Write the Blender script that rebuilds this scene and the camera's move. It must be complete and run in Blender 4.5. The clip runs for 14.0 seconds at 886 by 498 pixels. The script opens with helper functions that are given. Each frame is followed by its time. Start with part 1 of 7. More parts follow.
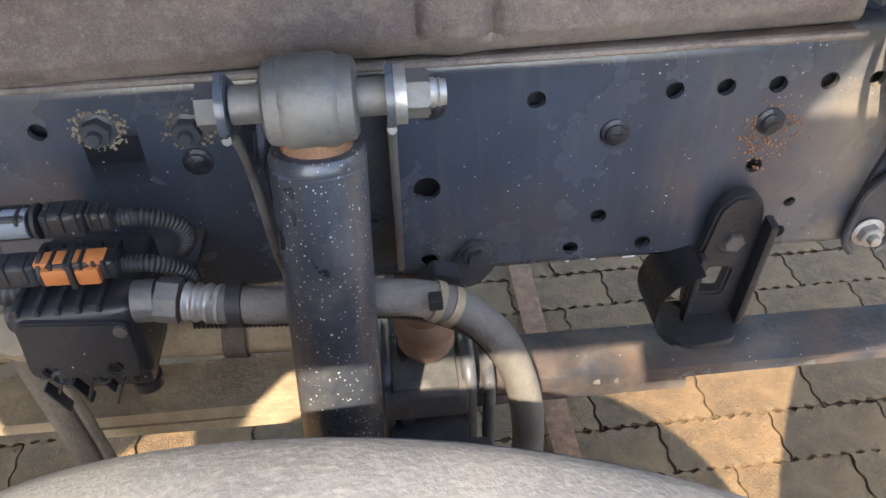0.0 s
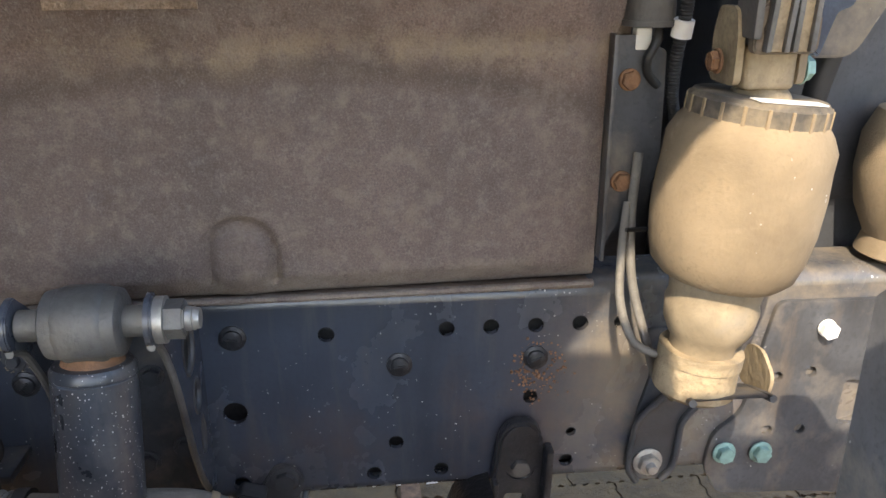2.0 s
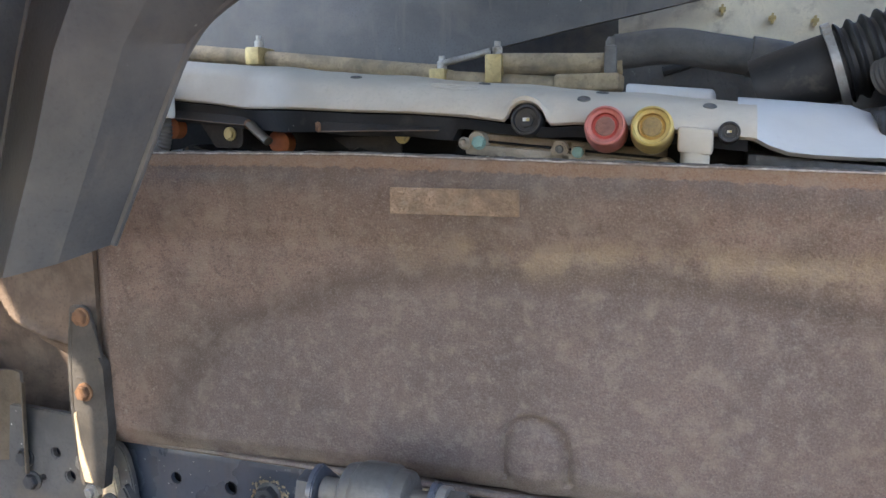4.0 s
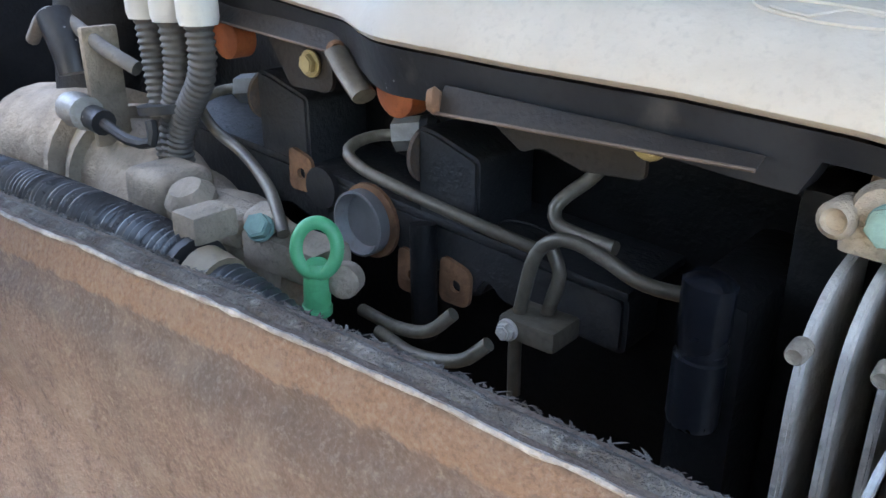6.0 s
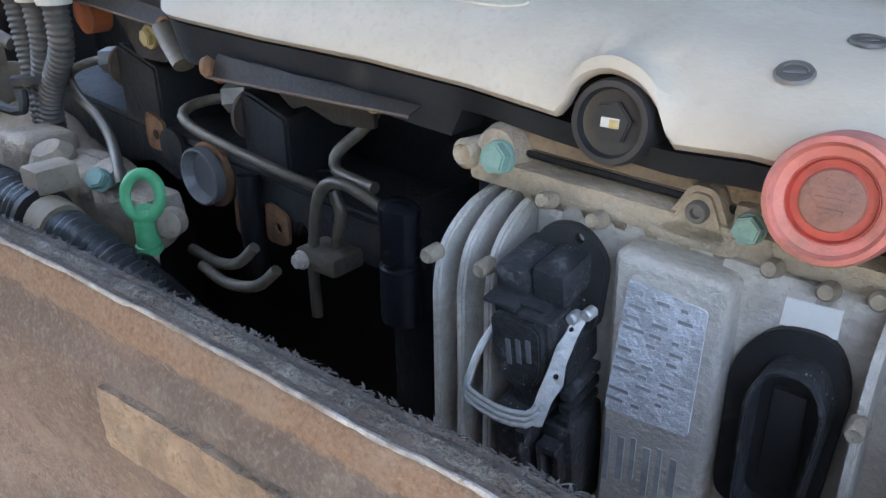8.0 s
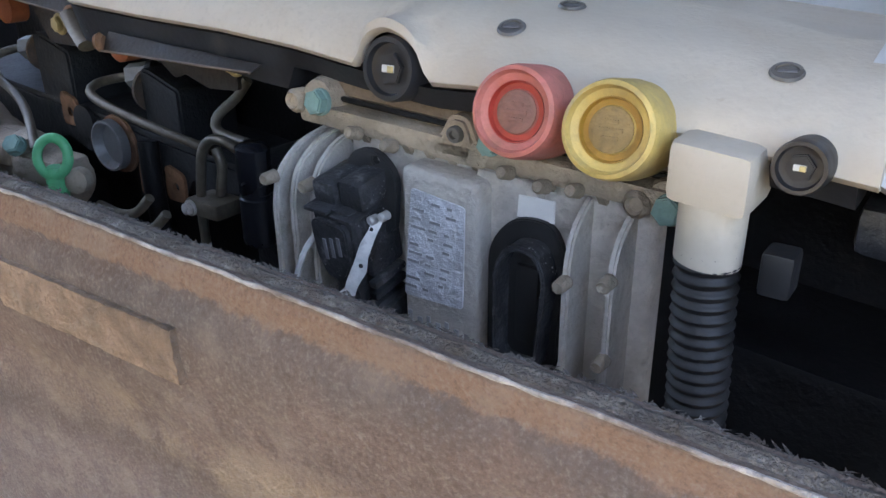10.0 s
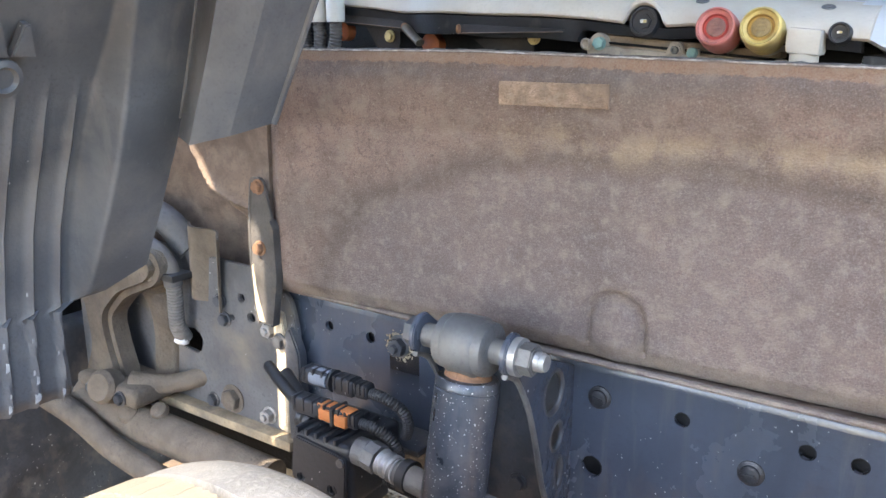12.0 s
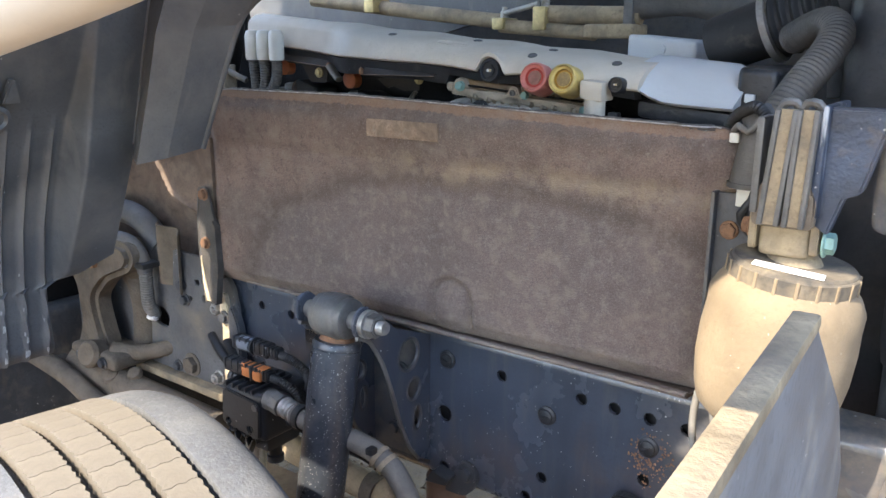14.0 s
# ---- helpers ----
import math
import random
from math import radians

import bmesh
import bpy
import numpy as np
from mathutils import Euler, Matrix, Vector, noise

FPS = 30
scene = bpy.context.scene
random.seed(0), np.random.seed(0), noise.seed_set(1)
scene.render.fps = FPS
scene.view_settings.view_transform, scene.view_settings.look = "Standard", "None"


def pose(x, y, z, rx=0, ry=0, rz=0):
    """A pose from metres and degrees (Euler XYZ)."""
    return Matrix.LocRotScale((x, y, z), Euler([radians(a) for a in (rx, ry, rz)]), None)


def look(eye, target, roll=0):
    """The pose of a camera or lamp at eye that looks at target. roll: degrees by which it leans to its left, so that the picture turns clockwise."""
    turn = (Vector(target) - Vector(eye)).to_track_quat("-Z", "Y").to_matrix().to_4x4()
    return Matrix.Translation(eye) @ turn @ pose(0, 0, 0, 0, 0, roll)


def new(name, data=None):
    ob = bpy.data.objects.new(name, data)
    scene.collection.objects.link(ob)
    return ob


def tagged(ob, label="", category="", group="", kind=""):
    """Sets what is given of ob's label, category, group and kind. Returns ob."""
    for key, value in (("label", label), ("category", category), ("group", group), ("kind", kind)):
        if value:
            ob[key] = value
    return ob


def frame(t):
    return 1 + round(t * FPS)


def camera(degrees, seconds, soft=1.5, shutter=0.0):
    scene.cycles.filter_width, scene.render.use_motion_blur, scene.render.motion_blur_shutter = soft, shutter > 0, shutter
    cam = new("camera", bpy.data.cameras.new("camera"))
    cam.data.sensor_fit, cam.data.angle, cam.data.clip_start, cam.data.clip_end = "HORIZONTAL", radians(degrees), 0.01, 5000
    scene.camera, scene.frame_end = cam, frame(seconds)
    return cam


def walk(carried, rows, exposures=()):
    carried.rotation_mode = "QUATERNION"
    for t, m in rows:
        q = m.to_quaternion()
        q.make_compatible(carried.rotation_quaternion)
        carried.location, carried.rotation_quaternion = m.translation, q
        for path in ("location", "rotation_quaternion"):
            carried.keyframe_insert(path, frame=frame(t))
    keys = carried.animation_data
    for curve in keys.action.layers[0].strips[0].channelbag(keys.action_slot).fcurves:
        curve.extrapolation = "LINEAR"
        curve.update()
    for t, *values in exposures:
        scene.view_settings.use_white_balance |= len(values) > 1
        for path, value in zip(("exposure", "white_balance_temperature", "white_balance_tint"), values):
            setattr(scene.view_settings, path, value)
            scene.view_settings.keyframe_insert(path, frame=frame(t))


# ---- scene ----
cam = camera(57.8, 14.0)
PATH = [
    (0, (0.076, -0.788, 1.459), (0.191, 0.749, 0.185), -1.7),
    (0.5, (0.134, -0.832, 1.48), (0.296, 0.694, 0.196), -0.9),
    (1, (0.209, -0.853, 1.453), (0.393, 0.768, 0.296), -0.6),
    (1.5, (0.261, -0.891, 1.464), (0.486, 0.827, 0.466), -0.4),
    (2, (0.302, -0.957, 1.487), (0.492, 0.905, 0.784), -0.2),
    (2.5, (0.325, -1.049, 1.514), (0.248, 0.836, 0.848), 0.1),
    (2.8, (0.417, -1.079, 1.524), (0.028, 0.805, 0.977), -1.1),
    (3, (0.399, -1.098, 1.528), (-0.06, 0.801, 1.1), -0.9),
    (3.5, (0.422, -1.1, 1.52), (-0.098, 0.806, 1.207), -0.5),
    (4, (0.353, -0.934, 1.529), (-0.301, 0.932, 1.229), -0.2),
    (4.2, (0.266, -0.804, 1.54), (-0.449, 1.042, 1.253), -0.2),
    (6.3, (0.081, -0.179, 1.633), (-1.138, 1.202, 0.854), -0.1),
    (6.5, (0.103, -0.188, 1.635), (-1.11, 1.197, 0.853), 0.1),
    (7, (0.166, -0.195, 1.655), (-1.039, 1.183, 0.848), -0.6),
    (7.5, (0.224, -0.184, 1.657), (-0.953, 1.21, 0.837), -0.9),
    (8, (0.27, -0.177, 1.648), (-0.885, 1.234, 0.827), -0.7),
    (8.5, (0.322, -0.175, 1.631), (-0.826, 1.241, 0.809), -1.1),
    (8.7, (0.352, -0.174, 1.628), (-0.796, 1.243, 0.808), -1.1),
    (10.8, (0.439, -0.442, 1.654), (-0.596, 1.092, 0.896), -0.2),
    (11, (0.427, -0.545, 1.652), (-0.636, 1.012, 0.985), -0.1),
    (11.5, (0.454, -0.818, 1.571), (-0.627, 0.785, 1.059), 0.1),
    (12, (0.539, -1.008, 1.511), (-0.553, 0.591, 1.008), 0.1),
    (12.5, (0.698, -1.159, 1.522), (-0.414, 0.424, 1.012), 0.1),
    (13, (0.865, -1.124, 1.518), (-0.256, 0.453, 1.013), 0.1),
    (13.5, (0.941, -1.132, 1.582), (-0.198, 0.433, 1.077), 0.1),
    (14, (0.958, -1.136, 1.596), (-0.198, 0.417, 1.091), 0.2),
]
EXPOSURES = [(0, 2.85, 6950, 12), (0.5, 2.7, 7000, 12), (1, 2.55, 7000, 12), (1.5, 2.3, 7100, 12), (2, 2.1, 7150, 12), (2.5, 2.4, 7150, 12), (3, 2.75, 6750, 12), (3.5, 2.82, 6750, 12), (4.2, 2.5, 6850, 12), (6.3, 3.55, 6950, 12), (7.2, 3.32, 6900, 12), (8.0, 3.25, 6900, 12), (8.7, 3.25, 6850, 12), (10.8, 2.72, 7100, 17), (11.5, 2.75, 7100, 16), (12, 3.25, 6650, 12), (12.5, 2.8, 6200, 12), (13, 2.42, 6450, 12), (14, 2.52, 6550, 11)]
walk(cam, [(t, look(eye, target, roll)) for t, eye, target, roll in PATH], EXPOSURES)

# ---- light ----
SUN_DIR = Vector((-0.25, -1.0, 1.1)).normalized()
world = bpy.data.worlds.new("world")
scene.world = world
world.use_nodes = True
wn = world.node_tree
sky = wn.nodes.new("ShaderNodeTexSky")
sky.sky_type, sky.sun_disc = "NISHITA", False
sky.sun_elevation = math.asin(SUN_DIR.z)
sky.sun_rotation = math.atan2(SUN_DIR.x, SUN_DIR.y)
wn.links.new(sky.outputs[0], wn.nodes["Background"].inputs[0])
wn.nodes["Background"].inputs[1].default_value = 0.15
sun = new("sun", bpy.data.lights.new("sun", "SUN"))
sun.data.energy, sun.data.angle, sun.data.color = 2.5, radians(0.6), (1.0, 0.9, 0.74)
sun.matrix_world = look(SUN_DIR * 20, (0, 0, 0))


# ---- materials ----
def material(name, color, rough=0.6, metal=0.0, var=0.25, scale=9.0, fine=160.0, dust=None, dust_amount=0.0,
             dust_scale=14.0, specks=0.0, speck_color=(0.55, 0.545, 0.53), bump=0.15, coat=0.0, island=0.0, soft=0.1,
             layers=(), speck_size=170.0, speck_share=0.12, lump=0.0, lump_scale=30.0, arch=None):
    m = bpy.data.materials.new(name)
    m.use_nodes = True
    nt = m.node_tree
    n, lk = nt.nodes, nt.links.new
    bsdf = n["Principled BSDF"]
    bsdf.inputs["Metallic"].default_value = metal
    if coat:
        bsdf.inputs["Coat Weight"].default_value = coat
        bsdf.inputs["Coat Roughness"].default_value = 0.25
    tc = n.new("ShaderNodeTexCoord")

    def noise_tex(sc, detail=4.0, r=0.55, dist=0.0):
        t = n.new("ShaderNodeTexNoise")
        t.inputs["Scale"].default_value, t.inputs["Detail"].default_value = sc, detail
        t.inputs["Roughness"].default_value, t.inputs["Distortion"].default_value = r, dist
        lk(tc.outputs["Object"], t.inputs["Vector"])
        return t

    def ramp(src, a, b):
        t = n.new("ShaderNodeMapRange")
        t.inputs[1].default_value, t.inputs[2].default_value = a, b
        lk(src, t.inputs[0])
        return t.outputs[0]

    def mix(fac, a, b):
        t = n.new("ShaderNodeMix")
        t.data_type = "RGBA"
        if isinstance(fac, float):
            t.inputs[0].default_value = fac
        else:
            lk(fac, t.inputs[0])
        for sock, v in ((t.inputs[6], a), (t.inputs[7], b)):
            if isinstance(v, tuple):
                sock.default_value = (*v, 1)
            else:
                lk(v, sock)
        return t.outputs[2]

    big, small = noise_tex(scale, 5.0, 0.6, 0.4), noise_tex(fine, 3.0)
    lo = tuple(c * (1 - var) for c in color)
    hi = tuple(min(1, c * (1 + var)) for c in color)
    col = mix(ramp(big.outputs[0], 0.32, 0.68), lo, hi)
    grain = tuple(c * (1 - 0.6 * var) for c in color)
    col = mix(ramp(small.outputs[0], 0.52, 0.75), col, grain)
    if island:
        g = n.new("ShaderNodeObjectInfo")
        tint = n.new("ShaderNodeHueSaturation")
        lk(ramp(g.outputs["Random"], 0.0, 1.0 / max(island, 0.01)), tint.inputs["Value"])
        mr = tint.inputs["Value"].links[0].from_node
        mr.inputs[2].default_value = 1.0
        mr.inputs[3].default_value, mr.inputs[4].default_value = 1.0 - island, 1.0 + island
        lk(col, tint.inputs["Color"])
        col = tint.outputs[0]
    for tone, amount, sc, width, stretch in layers:
        # stains, streaks and rust: (colour, amount, scale, softness, how much longer than wide)
        mp = n.new("ShaderNodeMapping")
        mp.inputs["Scale"].default_value = (1, 1, 1 / stretch)
        lk(tc.outputs["Object"], mp.inputs["Vector"])
        st = noise_tex(sc, 6.0, 0.62, 0.2)
        lk(mp.outputs[0], st.inputs["Vector"])
        col = mix(ramp(st.outputs[0], 0.8 - width - 0.5 * amount, 0.8 + width - 0.5 * amount), col, tone)
    if arch:
        col = arch(n, lk, tc, noise_tex, ramp, mix, col)
    rough_out = None
    if dust:
        d = noise_tex(dust_scale, 6.0, 0.62, 0.15)
        mask = ramp(d.outputs[0], 0.82 - soft - 0.5 * dust_amount, 0.82 + soft - 0.5 * dust_amount)
        col = mix(mask, col, dust)
        rough_out = mask
    if specks:
        vor = n.new("ShaderNodeTexVoronoi")
        vor.inputs["Scale"].default_value = speck_size
        warp = noise_tex(0.9 * speck_size, 3.0)
        add = n.new("ShaderNodeVectorMath")
        add.operation = "MULTIPLY_ADD"
        lk(warp.outputs["Color"], add.inputs[0])
        add.inputs[1].default_value = (0.9 / speck_size,) * 3
        lk(tc.outputs["Object"], add.inputs[2])
        lk(add.outputs[0], vor.inputs["Vector"])
        clus = noise_tex(7.0, 3.0, 0.7)
        where = ramp(clus.outputs[0], 0.62 - 0.4 * specks, 0.72 - 0.4 * specks)
        rnd = n.new("ShaderNodeSeparateColor")
        lk(vor.outputs["Color"], rnd.inputs[0])
        size = n.new("ShaderNodeMath")
        size.operation = "MULTIPLY_ADD"
        lk(rnd.outputs[1], size.inputs[0])
        size.inputs[1].default_value, size.inputs[2].default_value = 1.1, 0.15
        rel = n.new("ShaderNodeMath")
        rel.operation = "DIVIDE"
        lk(vor.outputs["Distance"], rel.inputs[0]), lk(size.outputs[0], rel.inputs[1])
        near = ramp(rel.outputs[0], 0.27, 0.17)
        some = ramp(rnd.outputs[0], 1.0 - speck_share, 1.02 - speck_share)
        mul = n.new("ShaderNodeMath")
        mul.operation = "MULTIPLY"
        lk(near, mul.inputs[0]), lk(where, mul.inputs[1])
        mul2 = n.new("ShaderNodeMath")
        mul2.operation = "MULTIPLY"
        lk(mul.outputs[0], mul2.inputs[0]), lk(some, mul2.inputs[1])
        col = mix(mul2.outputs[0], col, speck_color)
    lk(col, bsdf.inputs["Base Color"])
    rr = n.new("ShaderNodeMapRange")
    lk(big.outputs[0], rr.inputs[0])
    rr.inputs[1].default_value, rr.inputs[2].default_value = 0.3, 0.7
    rr.inputs[3].default_value, rr.inputs[4].default_value = max(0.05, rough - 0.08), min(1, rough + 0.1)
    if rough_out is None:
        lk(rr.outputs[0], bsdf.inputs["Roughness"])
    else:
        mr = n.new("ShaderNodeMix")
        lk(rough_out, mr.inputs[0]), lk(rr.outputs[0], mr.inputs[2])
        mr.inputs[3].default_value = 0.9
        lk(mr.outputs[0], bsdf.inputs["Roughness"])
    if bump:
        b = n.new("ShaderNodeBump")
        b.inputs["Strength"].default_value, b.inputs["Distance"].default_value = bump, 0.004
        lk(small.outputs[0], b.inputs["Height"])
        if lump:
            lb = n.new("ShaderNodeBump")
            lb.inputs["Strength"].default_value, lb.inputs["Distance"].default_value = lump, 0.01
            lk(noise_tex(lump_scale, 5.0, 0.65).outputs[0], lb.inputs["Height"])
            lk(lb.outputs[0], b.inputs["Normal"])
        lk(b.outputs[0], bsdf.inputs["Normal"])
    return m


def felt_wear(n, lk, tc, noise_tex, ramp, mix, col):
    """Worn felt: a greyer rubbed arch in the lower field, an ochre water mark over it and a brown seam under the top edge."""
    xyz = n.new("ShaderNodeSeparateXYZ")
    lk(tc.outputs["Object"], xyz.inputs[0])

    def math_node(op, a, b):
        t = n.new("ShaderNodeMath")
        t.operation = op
        for sock, v in zip(t.inputs, (a, b)):
            if isinstance(v, (int, float)):
                sock.default_value = v
            else:
                lk(v, sock)
        return t.outputs[0]

    x, z = xyz.outputs[0], xyz.outputs[2]
    wob = math_node("MULTIPLY", math_node("SUBTRACT", noise_tex(4.5, 7.0, 0.62).outputs[0], 0.5), 0.34)
    frayed = math_node("MULTIPLY", math_node("SUBTRACT", noise_tex(60.0, 5.0, 0.7).outputs[0], 0.5), 0.016)
    zw = math_node("ADD", z, math_node("MULTIPLY", wob, 0.2))
    ex = math_node("DIVIDE", math_node("SUBTRACT", x, 0.19), 0.54)
    ez_ = math_node("DIVIDE", math_node("SUBTRACT", z, 1.07), 0.29)
    r = math_node("ADD", math_node("SQRT", math_node("ADD", math_node("POWER", math_node("ABSOLUTE", ex, 0), 2.6), math_node("POWER", math_node("ABSOLUTE", ez_, 0), 2.6)), 0), wob)
    fine_spots = noise_tex(60.0, 10.0, 0.85).outputs[0]
    inside = ramp(r, 1.04, 0.88)
    col = mix(math_node("MULTIPLY", inside, 0.5), col, (0.118, 0.098, 0.094))
    col = mix(math_node("MULTIPLY", math_node("MULTIPLY", inside, ramp(fine_spots, 0.5, 0.66)), 0.6), col, (0.225, 0.19, 0.178))
    rim = math_node("MULTIPLY", ramp(r, 0.9, 1.0), ramp(r, 1.12, 1.0))
    col = mix(math_node("MULTIPLY", rim, 0.8), col, (0.085, 0.064, 0.054))
    band = math_node("MULTIPLY", math_node("MULTIPLY", ramp(zw, 1.345, 1.375), ramp(zw, 1.41, 1.385)), ramp(x, -0.12, 0.08))
    band = math_node("MULTIPLY", band, ramp(noise_tex(16.0, 8.0, 0.75).outputs[0], 0.4, 0.6))
    col = mix(math_node("MULTIPLY", band, 0.85), col, (0.25, 0.185, 0.125))
    # distance from the top edge, which drops towards the rear
    e = math_node("MAXIMUM", math_node("SUBTRACT", z, 1.4975), math_node("SUBTRACT", math_node("ADD", z, math_node("MULTIPLY", x, 0.0265)), 1.4955))
    ef = math_node("ADD", e, frayed)
    grey = math_node("MULTIPLY", ramp(ef, -0.05, -0.03), ramp(noise_tex(22.0, 7.0, 0.75).outputs[0], 0.36, 0.6))
    col = mix(math_node("MULTIPLY", grey, 0.7), col, (0.1, 0.085, 0.078))
    seam = math_node("MULTIPLY", ramp(ef, -0.0175, -0.015), ramp(e, -0.0015, -0.004))
    col = mix(math_node("MULTIPLY", seam, 0.85), col, (0.21, 0.13, 0.085))
    low = math_node("MULTIPLY", ramp(z, 1.125, 1.09), ramp(noise_tex(18.0, 6.0, 0.7).outputs[0], 0.4, 0.6))
    col = mix(math_node("MULTIPLY", low, 0.7), col, (0.24, 0.2, 0.16))
    pile = noise_tex(420.0, 2.0, 0.7).outputs[0]
    col = mix(math_node("MULTIPLY", ramp(pile, 0.52, 0.75), 0.36), col, (0.27, 0.235, 0.205))
    return mix(math_node("MULTIPLY", ramp(pile, 0.48, 0.3), 0.35), col, (0.06, 0.045, 0.038))


def frame_dust_and_sun(n, lk, tc, noise_tex, ramp, mix, col):
    """Tan road dust that has settled thicker round the air spring, its tan strengthened to brighten the sunlit patch
    there, and a dark oil streak under the large bolt.
    """
    xyz = n.new("ShaderNodeSeparateXYZ")
    lk(tc.outputs["Object"], xyz.inputs[0])
    t = n.new("ShaderNodeMath")
    t.operation = "MULTIPLY"
    lk(ramp(xyz.outputs[0], 0.52, 0.64), t.inputs[0])
    lk(ramp(noise_tex(9.0, 6.0, 0.7).outputs[0], 0.34, 0.62), t.inputs[1])
    w = n.new("ShaderNodeMath")
    w.operation = "MULTIPLY"
    lk(t.outputs[0], w.inputs[0])
    w.inputs[1].default_value = 0.7
    col = mix(w.outputs[0], col, (0.22, 0.18, 0.13))
    off = n.new("ShaderNodeMath")
    off.operation = "COMPARE"
    lk(xyz.outputs[0], off.inputs[0])
    off.inputs[1].default_value, off.inputs[2].default_value = -0.228, 0.031
    streak = n.new("ShaderNodeMath")
    streak.operation = "MULTIPLY"
    lk(off.outputs[0], streak.inputs[0])
    fade = n.new("ShaderNodeMath")
    fade.operation = "MULTIPLY"
    lk(ramp(xyz.outputs[2], 0.935, 0.97), fade.inputs[0]), lk(ramp(xyz.outputs[2], 1.02, 1.0), fade.inputs[1])
    lk(fade.outputs[0], streak.inputs[1])
    return mix(streak.outputs[0], col, (0.014, 0.015, 0.018))


M_FRAME = material("frame_paint", (0.052, 0.062, 0.083), 0.24, 0.0, 0.22, 4, 120, (0.1, 0.1, 0.1), 0.02, 7, 0.38, bump=0.08, coat=0.2, soft=0.24, speck_share=0.2, speck_size=150.0, arch=frame_dust_and_sun,
                   layers=[((0.11, 0.105, 0.1), 0.14, 26, 0.2, 8), ((0.12, 0.075, 0.05), 0.08, 5, 0.2, 1.6), ((0.03, 0.035, 0.046), 0.2, 9, 0.24, 5)], lump=0.12, lump_scale=14)
M_BRACKET = material("bracket_paint", (0.05, 0.053, 0.06), 0.42, 0.0, 0.4, 9, 140, (0.2, 0.17, 0.14), 0.3, 12, 0.2, bump=0.14, soft=0.16,
                     layers=[((0.13, 0.1, 0.075), 0.24, 20, 0.14, 3)])
M_FELT = material("felt", (0.16, 0.11, 0.088), 0.97, 0.0, 0.4, 4.5, 330, (0.22, 0.172, 0.138), 0.24, 30, 0.0, bump=0.5, soft=0.2, lump=0.22, lump_scale=18,
                  layers=[((0.085, 0.06, 0.048), 0.34, 10, 0.12, 1.0), ((0.13, 0.1, 0.082), 0.3, 3, 0.1, 0.5), ((0.1, 0.07, 0.054), 0.32, 75, 0.1, 1.0), ((0.23, 0.185, 0.155), 0.26, 130, 0.08, 1.0)], arch=felt_wear)
M_THREAD = material("pale_edge_fibre", (0.42, 0.39, 0.365), 1.0, 0.0, 0.4, 70, 500, (0.18, 0.14, 0.12), 0.55, 40, bump=0.6, soft=0.12)
M_FELT_EDGE = material("felt_edge", (0.13, 0.118, 0.11), 1.0, 0.0, 0.5, 60, 500, (0.075, 0.055, 0.043), 0.5, 45, bump=0.9, lump=0.6, lump_scale=160, layers=[((0.34, 0.325, 0.31), 0.3, 110, 0.1, 0.5)])
M_FELT_PATCH = material("felt_patch", (0.255, 0.18, 0.128), 0.95, 0.0, 0.45, 30, 300, (0.3, 0.25, 0.19), 0.3, 40, bump=0.9, lump=0.5, lump_scale=80, layers=[((0.1, 0.07, 0.05), 0.3, 22, 0.1, 0.4)])
M_STRIP = material("shield_strip", (0.14, 0.1, 0.075), 0.8, 0.0, 0.4, 14, 200, (0.22, 0.17, 0.13), 0.3, 18, bump=0.3, soft=0.16, layers=[((0.06, 0.045, 0.036), 0.3, 12, 0.12, 0.6)])
M_SHOCK = material("shock_paint", (0.04, 0.046, 0.058), 0.3, 0.1, 0.4, 8, 120, (0.2, 0.19, 0.18), 0.2, 7, 0.85, bump=0.08, coat=0.2, soft=0.18, speck_size=270.0, speck_share=0.6,
                   layers=[((0.15, 0.135, 0.12), 0.18, 16, 0.12, 5)])
M_GREYDUST = material("dusty_steel", (0.125, 0.123, 0.12), 0.48, 0.35, 0.35, 14, 150, (0.22, 0.2, 0.175), 0.34, 16, 0.1, bump=0.25, soft=0.16, layers=[((0.08, 0.07, 0.06), 0.2, 18, 0.1, 1.0)])
M_ZINC = material("zinc", (0.38, 0.37, 0.35), 0.45, 0.6, 0.3, 30, 200, (0.3, 0.26, 0.2), 0.4, 30, bump=0.2)
M_CUP = material("pressed_steel_cup", (0.2, 0.2, 0.205), 0.36, 0.25, 0.15, 30, 200, (0.2, 0.17, 0.14), 0.2, 30, bump=0.08)
M_RUST = material("rust", (0.21, 0.11, 0.06), 0.9, 0.0, 0.4, 40, 200, bump=0.4)
M_DARK = material("dark_rubber", (0.02, 0.02, 0.021), 0.55, 0.0, 0.3, 20, 150, (0.12, 0.105, 0.085), 0.22, 16, bump=0.15)
M_CONDUIT = material("shiny_conduit", (0.06, 0.061, 0.066), 0.26, 0.0, 0.3, 20, 150, (0.16, 0.145, 0.125), 0.2, 16, bump=0.12)
M_HOUSING = material("dusty_black_housing", (0.05, 0.053, 0.06), 0.5, 0.0, 0.35, 8, 150, (0.13, 0.12, 0.105), 0.26, 10, bump=0.15, soft=0.16)
M_GLOSSBLACK = material("oily_black", (0.008, 0.009, 0.012), 0.25, 0.0, 0.3, 20, 150, (0.03, 0.028, 0.026), 0.15, 20, bump=0.1)
M_HOSE = material("dusty_hose", (0.15, 0.14, 0.125), 0.75, 0.0, 0.25, 20, 220, (0.27, 0.24, 0.2), 0.3, 22, bump=0.3)
M_PLASTIC = material("black_plastic", (0.022, 0.023, 0.026), 0.42, 0.0, 0.3, 12, 150, (0.11, 0.1, 0.085), 0.22, 15, 0.35, bump=0.1)
